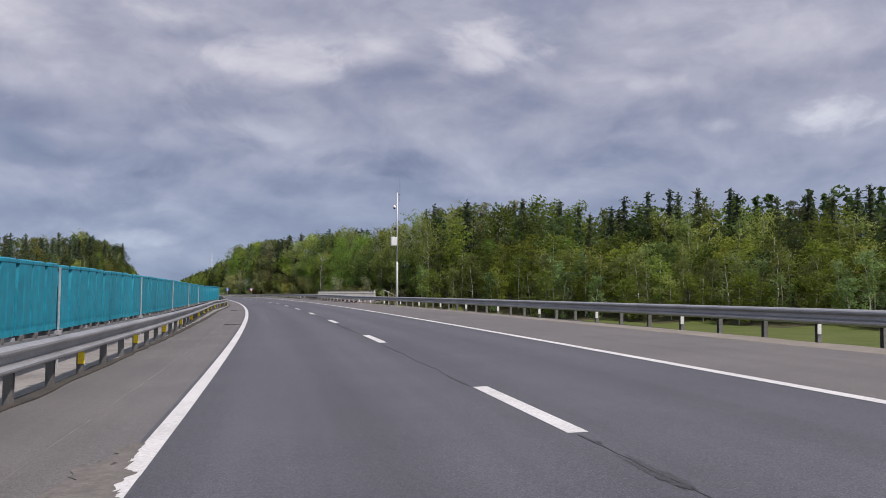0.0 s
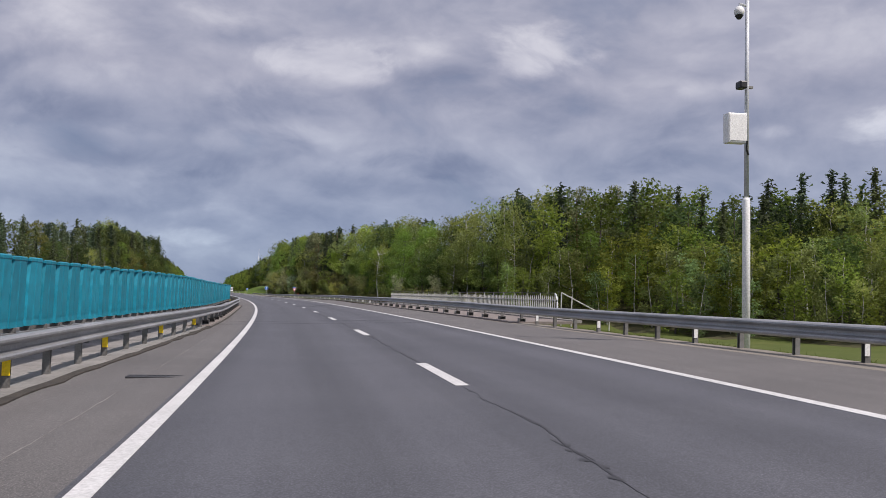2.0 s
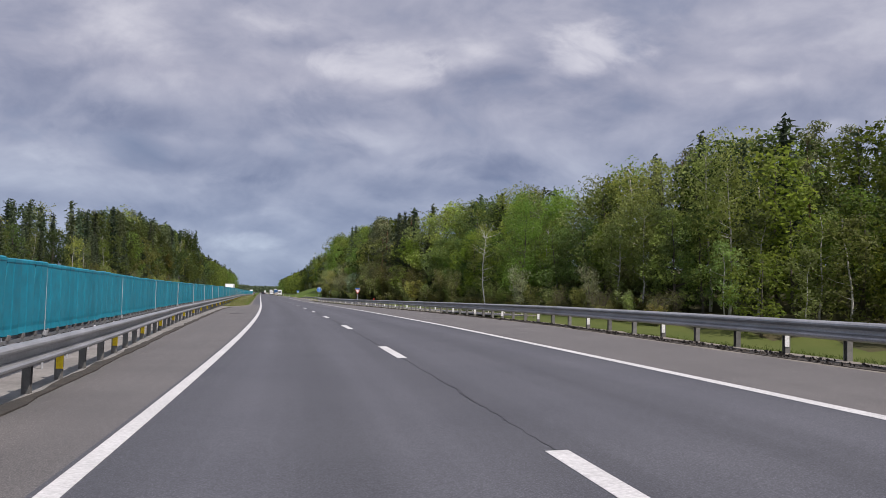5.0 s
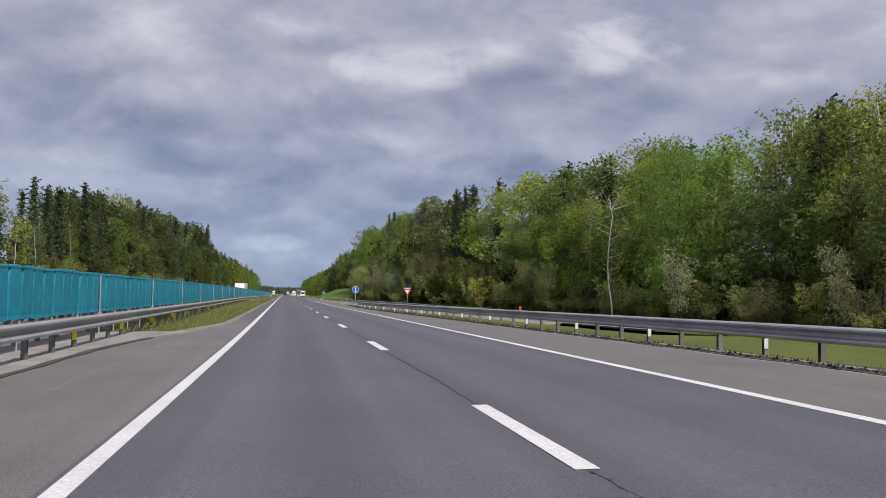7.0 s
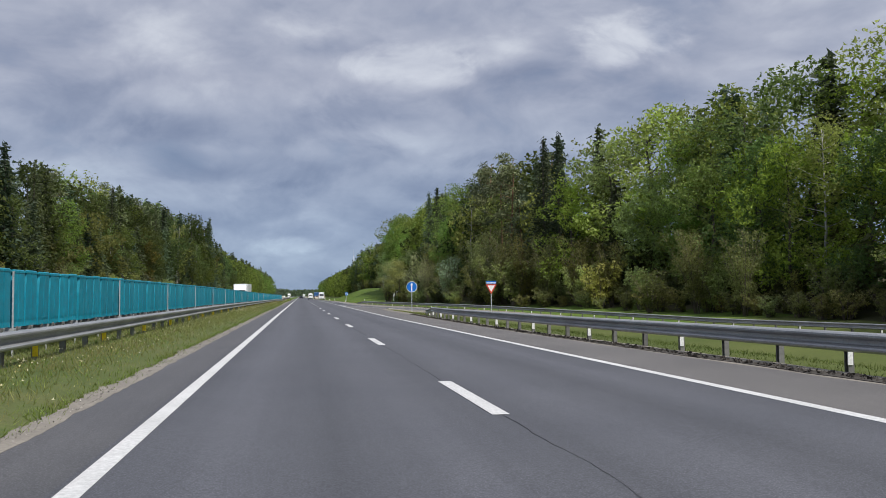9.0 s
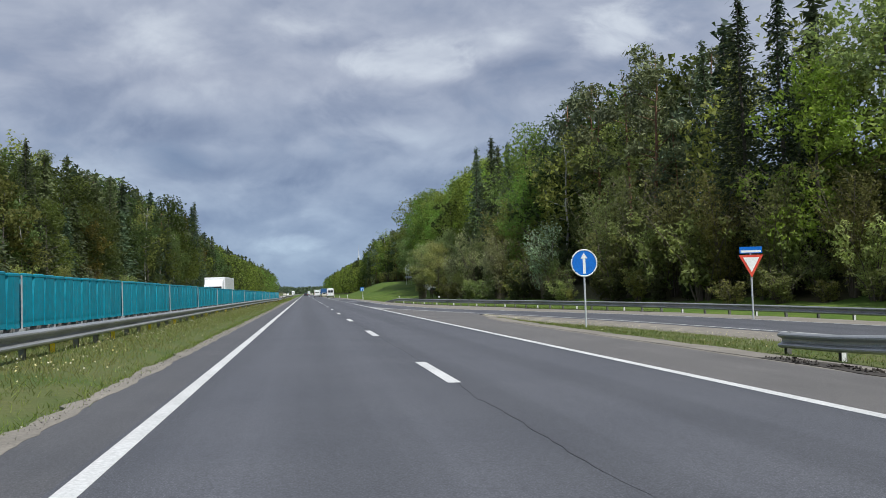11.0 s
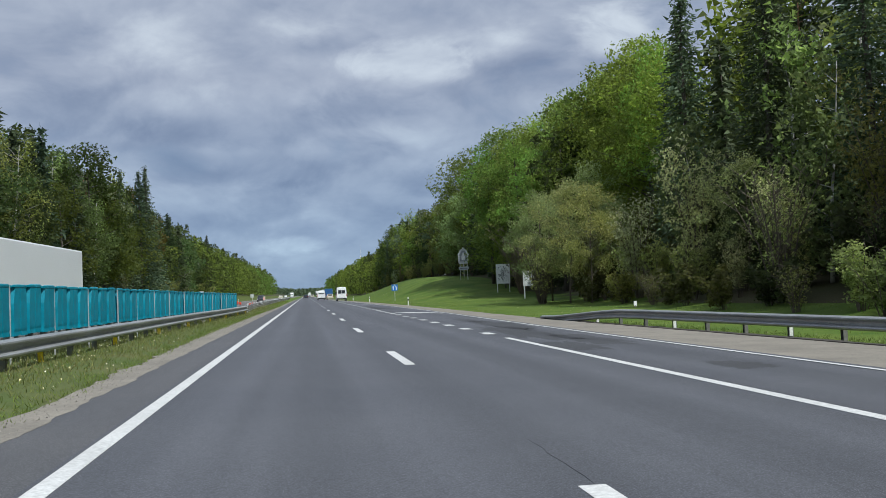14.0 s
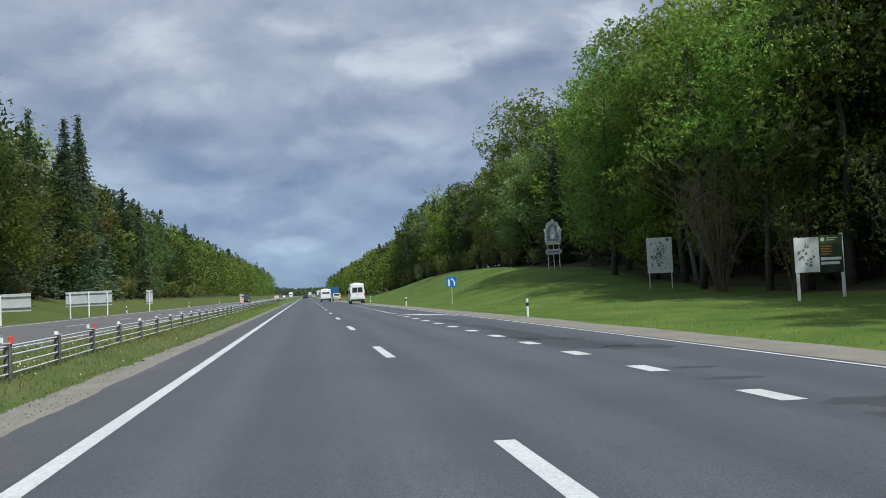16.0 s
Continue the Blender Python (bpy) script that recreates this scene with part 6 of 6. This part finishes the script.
# trees that stand out
for key, s, d, h in (("bare", 274.5, 39.6, 13.9), ("maple0", 268, 44.0, 12.8), ("pale0", 263, 42.0, 8.2), ("pale1", 243.5, 47, 8.6), 
                      ("pine0", 371, 33.5, 24.5), ("pine1", 362.5, 33.2, 24.3), ("pine0", 356, 32.8, 21.5), ("pine1", 378, 35, 23.5), ("pine0", 387, 35, 23.0), ("fir1", 343, 34.5, 19.5), ("fir0", 339.5, 35.5, 18.0), ("fir1", 347, 36, 20.5), ("fir0", 352, 36, 20.5), ("fir0", 424, 31.0, 24.2), ("fir1", 412.5, 31.0, 23.8), ("fir0", 404, 31.5, 21.2), ("fir0", 414.5, 32.5, 22.5), ("fir1", 426.5, 31.8, 21.5), ("fir1", 399, 34, 20.5), ("fir0", 393, 34, 19.5),
                     ("thicket", 347, 30.2, 11.6), ("thicket", 357.5, 28.6, 9.2), ("thicket", 337, 32.6, 8.9), ("thicket", 341, 31.2, 8.6), ("thicket", 352, 29.6, 10.4), ("thicket", 332, 35.0, 8.4), ("thicket", 393.5, 28.2, 12.0), ("thicket", 383, 27.6, 7.5), ("thicket", 398, 28.0, 9.5), ("thicket", 325, 37, 7.5),
                     ("spruce0", 323, 47.5, 20.5), ("spruce1", 315, 51, 19.5), ("spruce1", 349.8, -36.5, 19.0), ("fir0", 554, -31.6, 28.5), ("fir1", 545.5, -31.4, 26.4), ("spruce2", 600, -31.5, 25.0), ("lime1", 514, -31.5, 23.0), ("birch2", 505, -31.0, 20.0), ("spruce0", 558.5, -32.5, 25.0), ("spruce2", 346, -40, 17), ("spruce1", 592, -33, 21.5),
                     ("rust", 428, -33.0, 12.5), ("rust", 382, -33.5, 12.5), ("birch2", 470, -31.5, 19), ("birch0", 476, -32.5, 16), ("spruce2", 500, -31.5, 17.5), ("pine1", 530, -33, 21),
                     ("oak1", 300, 44, 13), ("oak1", 268, 51, 14.5), ("bush0", 336, 33, 7.0), ("bush1", 330, 35, 6.5), ("bush0", 347, 29.0, 6.2), ("bush1", 312, 36, 4.2),
                     ("sallow0", 437.5, 23.2, 9.8), ("sallow1", 441.5, 25.0, 11.5), ("sallow1", 433, 24.0, 10.2), ("sallow0", 441, 28.5, 12.5), ("sallow0", 429, 24.5, 9.5), ("naked", 471, 29.8, 14.0), ("under", 434, 27.0, 3.6), ("under", 439, 27.5, 4.0), ("under", 430, 26.0, 3.2), ("under", 445, 29.0, 4.2), ("scrub0", 436, 22.4, 3.2), ("scrub1", 440.5, 23.6, 3.4),
                     ("ash0", 463, 33.5, 22.0), ("ash0", 484, 33.5, 24.5), ("ash1", 446.5, 37, 21.5), ("ash1", 468.5, 37.0, 24.0), ("ash0", 391, 31.0, 21.5), ("maple0", 487, 31.5, 9.0), ("fir0", 463.5, 34.5, 21.0), ("ash1", 489, 33.0, 24.0), ("maple0", 382.5, 28.2, 14.0), ("ash0", 498, 34.0, 25.0), ("maple1", 284, 48, 12.0), ("maple0", 252, 53, 12.5), ("maple1", 318, 44, 13),
                     ("maple0", 374, -35, 14), ("maple1", 384, -35.5, 12), ("maple0", 347, -38.5, 10), ("scrub0", 463, 30.5, 8.0), ("scrub1", 456, 32, 7.4), ("pale1", 424, 26.5, 7.5), ("pale0", 431, 25.5, 6.4), ("scrub0", 404, 25.8, 7), ("scrub1", 368, 25.0, 6),
                     ("pale0", 381, 24.0, 7.4), ("pale1", 366, 25.2, 7.4), ("pale0", 417, 27.6, 10.0), ("pale1", 405, 27.2, 6.0), ("aspen0", 404.5, 29.0, 11.6), ("aspen1", 419, 28.6, 9.5), ("pale1", 386, 24.4, 6.4), ("sallow1", 411, 28.0, 8.0), ("aspen1", 369, 27.0, 7.0)):
    plant(key, s, d, h, r.uniform(0, 6.28))

# right-hand forest
SLOPE_FRONT = [("aspen0", 4), ("aspen1", 3), ("birchf0", 2), ("birchf1", 2), ("oakf2", 1.5), ("oakf0", 1)]
FAR_SLOPE = [("birchf0", 2), ("birchf1", 2), ("birchf2", 1), ("oakf0", 4), ("oakf2", 4), ("oakf1", 1), ("spruce1", 0.3)]
BACK = [("spruce0", 1.6), ("spruce1", 1.6), ("pine0", 1.0), ("oakf1", 3), ("birchf0", 3), ("oakf0", 3)]
SHADY = [("oakf1", 3), ("birchf0", 2), ("spruce0", 1.4), ("pine0", 1), ("oak2", 0.8)]
EDGE = [("oak0", 3), ("oak1", 2.2), ("oak2", 3), ("birch0", 2), ("birch1", 2), ("spruce2", 1.0), ("pine1", 0.5)]
DEEP = [("ash0", 3), ("ash1", 2), ("crownmaple0", 1.2), ("crownmaple1", 1.2), ("oakf1", 1.5), ("spruce0", 1.0), ("birch0", 0.8)]


def tall(top, share, s, d):
    """Height that brings a tree at (s, d) up to its share of the skyline."""
    return min(27.0, max(7.0, share * (top(s) - G(s, d).z) * r.uniform(0.9, 1.06)))


def grove(table, s, d, top, share, lean=1.07):
    s, d = s + r.uniform(-2, 2), d + r.uniform(-2, 2)
    plant(choose(table), s, d, tall(top, share, s, d), r.uniform(0, 6.28), 0.3, lean * r.uniform(0.88, 1.12))


HILL = along([(60, 20), (150, 22.5), (190, 26), (230, 29.3), (270, 30), (300, 28.5)])
s = 62.0
while s < 232:
    for row, (off, table, share) in enumerate(((1, SLOPE_FRONT, 0.42), (6, SLOPE_FRONT, 0.57), (13, FAR_SLOPE, 0.64), (22, FAR_SLOPE, 0.72), (34, BACK, 0.85), (50, BACK, 0.97), (68, BACK, 0.96))):
        if row < 5 or (s > 90 and (round(s * 10) // 49 + row) % 2):
            grove(table, s, FRONT_R(s) + off, TOP_R if row < 4 else HILL, share, 1.22)
    s += 4.9
s = 232.0
while s < 300:
    for off in (36, 50, 64):
        grove(BACK, s, FRONT_R(s) + off, HILL, 1.0)
    s += 6.0
s = 232.0
while s < 660:
    near = s < 560
    for row, (off, table, share) in enumerate(((2.5, EDGE if near else BACK, 0.64), (7.5, EDGE if near else BACK, 0.96), (15, BACK, 1.04))):
        dense = 336 < s < 430
        if ((432 < s < 458 or 466 < s < 481) and row == 0) or (row == 2 and int(s) % 2 and not dense) or (dense and row == 0):
            continue
        if dense and row == 1:
            table, share = SHADY, 0.74
        if 432 < s < 500 and row < 2:
            table = DEEP
        grove(table, s, FRONT_R(s) + off, TOP_R, share)
    if r.random() < 0.75 and not 440 < s < 520:
        plant(choose([("bush0", 2), ("bush1", 2), ("scrub0", 2), ("scrub1", 2), ("pale0", 0.5)]), s + r.uniform(-2, 2), FRONT_R(s) + r.uniform(-0.8, 0.8), r.uniform(2.2, 4.6), r.uniform(0, 6.28))
    s += 4.3
# dense undergrowth that closes the forest edge
s = 236.0
while s < 560:
    plant("under", s + r.uniform(-1, 1), FRONT_R(s) + r.uniform(4.0, 7.0), r.uniform(4.5, 7.5), r.uniform(0, 6.28), 0.3, r.uniform(1.0, 1.3))
    plant("under", s + r.uniform(-1, 1), FRONT_R(s) + r.uniform(0.6, 2.4), r.uniform(2.4, 4.4), r.uniform(0, 6.28), 0.2, r.uniform(1.0, 1.4)) if not 432 < s < 520 else None
    if s > 330 and s < 540:
        plant("under", s + 2, FRONT_R(s) + r.uniform(9.0, 12.0), r.uniform(6.5, 9.5), r.uniform(0, 6.28), 0.3, r.uniform(1.0, 1.3))
        plant("under", s + 1.5, FRONT_L(s) - r.uniform(3.0, 6.0), r.uniform(5, 8), r.uniform(0, 6.28), 0.3, r.uniform(1.0, 1.3))
    s += 4.6
# brambles and young shoots that hide the foot of the dense stretch
s = 338.0
while s < 432:
    plant(choose([("under", 3), ("scrub0", 1), ("bush1", 1), ("bush0", 1)]), s + r.uniform(-0.8, 0.8), FRONT_R(s) - r.uniform(1.0, 3.2), r.uniform(1.4, 3.0), r.uniform(0, 6.28), 0.15, r.uniform(1.1, 1.5))
    s += 2.6
# round bushes in front of the trees
for s, off, h in ((233, -2.5, 4.6), (237.5, -2, 4.2), (242, -3, 5.0), (247, -2, 4.4), (251.5, -3, 5.0), (256, -2.2, 4.0), (262, -2.6, 4.6), (268, -2, 3.6), (276, -3, 4.2), (284, -2.5, 3.4), (352, -1.5, 6.0), (325, -3.0, 5.5), (318, -3, 4.5), (306, -2.6, 4.6), (342, -2, 6.8)):
    plant(("bush0", "bush1", "scrub1")[int(s) % 3], s, FRONT_R(s) + off, h, r.uniform(0, 6.28), 0.1, r.uniform(0.95, 1.2))
# later growth: brambles at the forest foot, leafy tops and single spruces
r2 = random.Random(5)
s = 232.0
while s < 338:
    plant("bramble", s + r2.uniform(-0.8, 0.8), FRONT_R(s) - r2.uniform(2.4, 4.0), r2.uniform(1.3, 2.6), r2.uniform(0, 6.28), 0.15, r2.uniform(1.1, 1.5))
    plant(r2.choice(("under", "under", "bramble", "bush1")), s + r2.uniform(-0.8, 0.8), FRONT_R(s) - r2.uniform(-0.5, 1.8), r2.uniform(2.0, 3.4), r2.uniform(0, 6.28), 0.15, r2.uniform(1.1, 1.4))
    s += 2.7
for key, s, d, h in (("crownmaple0", 467, 31.0, 17.5), ("crownmaple1", 463.5, 31.6, 15.0), ("crownmaple1", 476, 31.0, 20.5), ("crownmaple0", 495, 31.5, 21.5), ("bush0", 283, 42.5, 5.0), ("bush1", 291, 41.5, 4.2), ("thicket", 300, 39.5, 7.5), ("thicket", 307, 38.5, 8.0),
                     ("lime0", 499, -32.0, 24.5), ("lime1", 509, -32.5, 25.0), ("fir1", 676, -32.5, 22.0), ("fir0", 683, -34, 20.5), ("spruce0", 352.5, -37, 17.0), ("spruce2", 357, -38, 16.5), ("fir0", 364, -37, 18.5), ("spruce0", 371, -37.5, 18.0), ("fir1", 402, -34, 20.0), ("spruce2", 410, -34, 19.5), ("spruce0", 437, -33.5, 20.5), ("fir0", 448, -33.5, 21.5), ("spruce2", 456, -33, 21.5), ("spruce0", 486, -33, 23.0), ("fir1", 520, -33, 24.0), ("fir0", 533, -32.5, 24.5)):
    plant(key, s, d, h, r2.uniform(0, 6.28))
# spruces rising over the hill
for s, d, over in ((212, 42, 3.0), (205, 40, 5.2), (202, 43, 6.0), (198.5, 41, 4.0), (193, 40, 6.5), (187, 42, 5.5), (184, 40, 4.2), (176, 41, 3.5), (170, 42, 4.5), (164, 40, 3.8), (160.5, 42, 5.8), (157, 40, 6.6), (153.5, 43, 5.0), (226, 30, 1.5), (258, 25, 1.8), (243, 28, 1.2), (150, 40, 4), (140, 42, 5), (128, 41, 5)):
    q = FRONT_R(s) + d
    plant(f"spruce{int(s) % 3}", s, q, min(27.0, HILL(s) - 2.2 + over - G(s, q).z), r.uniform(0, 6.28), 0.3, 1.1)
# left-hand forest
LNEAR = [("lime0", 6), ("lime1", 2.0), ("birch2", 1.0), ("spruce0", 3.5), ("spruce2", 3.5), ("pine0", 2.0)]
LEFT = [("oakf0", 0.7), ("oakf1", 6), ("birchf0", 0.6), ("spruce0", 4), ("spruce2", 4), ("birch2", 1.0), ("pine0", 1.5), ("oakf2", 0.4), ("rust", 0.6)]
LBACK = [("spruce0", 3), ("spruce1", 3), ("oakf1", 2), ("birchf0", 1), ("pine0", 1)]
s = 262.0
while s < 680:
    for off, table, share in ((1.5, LEFT, 0.66), (7, LEFT, 0.98), (15, LBACK, 1.08)):
        if off == 15 and int(s) % 2 and not 480 < s < 620:
            continue
        near = 400 < s < 545 and off < 10
        grove(LNEAR if near else table, s, FRONT_L(s) - off, TOP_L, share * (0.93 if near else 1))
    if r.random() < 0.5:
        plant(choose([("bush0", 2), ("bush1", 2), ("scrub0", 1)]), s, FRONT_L(s) + r.uniform(0.5, 2.0), r.uniform(2.5, 4.5), r.uniform(0, 6.28))
    s += 4.7


def far_wood(label, spots, mat, leaf, per):
    """Distant trees too far to tell apart."""
    q = np.random.default_rng(len(spots))
    c = []
    for p, h, conifer in spots:
        f = q.uniform(size=per) ** 0.85
        a = q.uniform(0, 6.28, per)
        lumps = 1 + 0.22 * np.sin(3 * a + 9 * f + p.x) + 0.12 * np.sin(7 * a - 14 * f)
        rad = h * (0.15 * (1 - f) + 0.012 if conifer else 0.25 * np.sin(np.pi * (0.1 + 0.86 * f)) ** 0.7) * lumps * q.uniform(0.6, 1.05, per)
        c.append(np.stack((p.x + rad * np.cos(a), p.y + rad * np.sin(a), p.z + h * (0.06 + 0.94 * f)), axis=1))
    ob = new("far_forest", leaf_mesh("far_forest", mat, np.concatenate(c), leaf, r=q))
    return tagged(ob, label, "forest", kind="stuff")


for near, far, step, leaf, per in ((664.0, 960.0, 5.0, 0.42, 260), (960.0, 1420.0, 7.0, 0.8, 90)):
    light, dark = [], []
    for side, front in ((1, FRONT_R), (-1, FRONT_L)):
        s = near
        while s < far:
            for off in (0, 7, 15, 26):
                con = r.random() < (0.1 if off < 5 else 0.4)
                p = G(s + r.uniform(-2, 2), front(s) + side * (off + r.uniform(-2, 2)))
                skyline = TOP_R if side > 0 else TOP_L
                (dark if con or r.random() < 0.35 else light).append((p, max(8.0, (skyline(s) - p.z) * (0.58 + 0.016 * off) * r.uniform(0.78, 1.1) * (1.12 if con else 1.0) * (1.45 if side < 0 else 1.0)), con))
            s += step
    far_wood("distant green broadleaf forest beside the road", light, M_LEAF, leaf, per)
    far_wood("distant dark mixed forest beside the road", dark, M_LEAF2, leaf, per)
# paler grey-green leaves: distance haze is mixed into the ridge's colour
M_RIDGE = foliage("hazed_ridge_leaves", (0.150, 0.175, 0.105), (0.175, 0.195, 0.125))
ridge = []
for k in range(1000):
    x = r.uniform(-700, 700)
    p = G(2500 + r.uniform(-60, 260), x)
    ridge.append((p, r.uniform(15, 19), False))
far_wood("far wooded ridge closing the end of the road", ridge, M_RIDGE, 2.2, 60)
back_hill = []
for k in range(420):
    s, d = r.uniform(70, 330), r.uniform(80, 150)
    back_hill.append((G(s, FRONT_R(s) + d), r.uniform(15, 22), r.random() < 0.5))
far_wood("forest covering the hill behind the roadside trees", back_hill, M_LEAF2, 1.0, 80)


# ---- grass, weeds and dandelions ----
def grass(label, n, spot, low, high, mat=None, name="grass", broad=0.028):
    q = np.random.default_rng(n)
    base = np.array([spot(q) for _ in range(n)])
    h = q.uniform(low, high, n)
    a = q.uniform(0, 6.28, n)
    wd = 0.006 + broad * h
    side = np.stack((np.cos(a), np.sin(a), np.zeros(n)), axis=1) * wd[:, None]
    tip = base + np.stack((q.normal(size=n) * 0.62 * h, q.normal(size=n) * 0.62 * h, h), axis=1)
    me = bpy.data.meshes.new(name)
    v = np.stack((base - side, base + side, tip), axis=1).reshape(-1, 3)
    me.vertices.add(3 * n)
    me.vertices.foreach_set("co", v.astype(np.float32).ravel())
    me.loops.add(3 * n)
    me.loops.foreach_set("vertex_index", np.arange(3 * n, dtype=np.int32))
    me.polygons.add(n)
    me.polygons.foreach_set("loop_start", np.arange(0, 3 * n, 3, dtype=np.int32))
    me.materials.append(mat or M_BLADE)
    me.update(calc_edges=True)
    return tagged(new(name, me), label, "grass", kind="stuff")


def left_spot(q):
    s = 211 + 336 * q.uniform() ** 1.3
    d = -1.5 - 4.4 * q.uniform()
    return G(s, d + 0.2 * math.sin(s * 0.8), 0.0)


def tuft_spot(q):
    s = 212 + 243 * q.uniform()
    return G(s, -1.9 - 3.0 * q.uniform(), 0.0)


def verge_spot(q):
    s = q.uniform(-20, 84) if q.uniform() < 0.4 else q.uniform(136, 322)
    return G(s, SHOULDER_R(s) + 0.75 + 3.6 * q.uniform() ** 1.4)


def island_spot(q):
    s = q.uniform(300, 334)
    a, b = SHOULDER_R(s) + 0.3, RAMP_IN(s) - 0.6
    return G(s, a + max(0.3, b - a) * q.uniform())


def mound_spot(q):
    s = q.uniform(340, 560)
    lo = RAMP_OUT(s) + VERGE_W(s) + 0.9
    return G(s, lo + 12.0 * q.uniform() ** 1.5)


def rail_spot(q):
    s = q.uniform(335, 405)
    return G(s, RAMP_OUT(s) + VERGE_W(s) + 0.95 + 2.2 * q.uniform() ** 1.5)


grass("uneven median grass with dry stalks", 76000, left_spot, 0.03, 0.12, M_DRY)
grass("tall seeding stalks in the median grass", 17000, tuft_spot, 0.12, 0.26, M_DRY, broad=0.010)
grass("green tufts in the median grass", 46000, left_spot, 0.03, 0.12)
grass("roadside grass behind the guardrail", 44000, verge_spot, 0.03, 0.10, M_VERGE, broad=0.05)
def tall_spot(q):
    s = q.uniform(-20, 84) if q.uniform() < 0.35 else q.uniform(138, 300)
    return G(s, SHOULDER_R(s) + 1.6 + 3.4 * q.uniform())


grass("tall uncut grass on the embankment edge", 9000, tall_spot, 0.06, 0.17, M_VERGE)
grass("thin grass on the wedge between road and slip road", 5000, island_spot, 0.03, 0.12, M_DRY)
grass("green grass tufts on the wedge", 2500, island_spot, 0.03, 0.13)
grass("bright green grass on the roadside slope", 40000, mound_spot, 0.03, 0.12)
grass("fluffy grass under the slip road guardrail", 14000, rail_spot, 0.04, 0.16, M_VERGE)


def flowers(label, n, spot, lift):
    q = np.random.default_rng(n + 1)
    c = np.array([spot(q) for _ in range(n)])
    c[:, 2] += q.uniform(lift * 0.6, lift * 1.2, n)
    return tagged(new("dandelions", leaf_mesh("dandelions", M_FLOWER, c, 0.0145, r=q, slim=0.95)), label, "flowers", kind="stuff")


def rim_spot(q):
    s = 208 + 274 * q.uniform() ** 1.2
    return G(s, SHOULDER_L(s) - RIM(s) - 0.06 + 0.12 * q.normal() + 0.10 * math.sin(s * 1.9) * math.sin(s * 0.37), 0.03)


def stone_spot(q):
    s = 208 + 244 * q.uniform()
    p = P(s, SHOULDER_L(s) - 0.02 - RIM(s) * q.uniform(), 0.010)
    return p


def patch_spot(q):
    s = 212 + 250 * q.uniform()
    s = round(s / 3.7) * 3.7 + 0.7 * q.normal()
    return G(s, -2.0 - 1.1 * abs(math.sin(s * 2.3)) + 0.35 * q.normal(), 0.0)


grass("ragged grass creeping over the gravel rim", 22000, rim_spot, 0.02, 0.09)
stones = np.random.default_rng(77)
places = np.array([stone_spot(stones) for _ in range(7000)])
tagged(new("gravel_stones", leaf_mesh("gravel_stones", M_STONE, places, 0.012, r=stones, slim=0.8)), "small loose stones on the gravel rim", "stones", kind="stuff")
def clod_spot(q):
    s = 136 + 164 * q.uniform()
    return P(s, SHOULDER_R(s) + 0.04 + 0.40 * q.uniform() ** 1.5 + 0.10 * math.sin(s * 2.7) * math.sin(s * 0.9), 0.02)


clods = np.random.default_rng(78)
places = np.array([clod_spot(clods) for _ in range(9000)])
tagged(new("soil_clods", leaf_mesh("soil_clods", M_SOIL, places, 0.035, r=clods, slim=0.8)), "dark crumbs of soil along the shoulder edge", "soil", kind="stuff")
flowers("clusters of white dandelion clocks in the median grass", 2400, patch_spot, 0.20)
flowers("white and yellow dandelion heads in the median grass", 2600, left_spot, 0.16)
flowers("white dandelion heads in the verge grass", 900, island_spot, 0.16)
flowers("small dandelions on the grass slope", 900, mound_spot, 0.12)
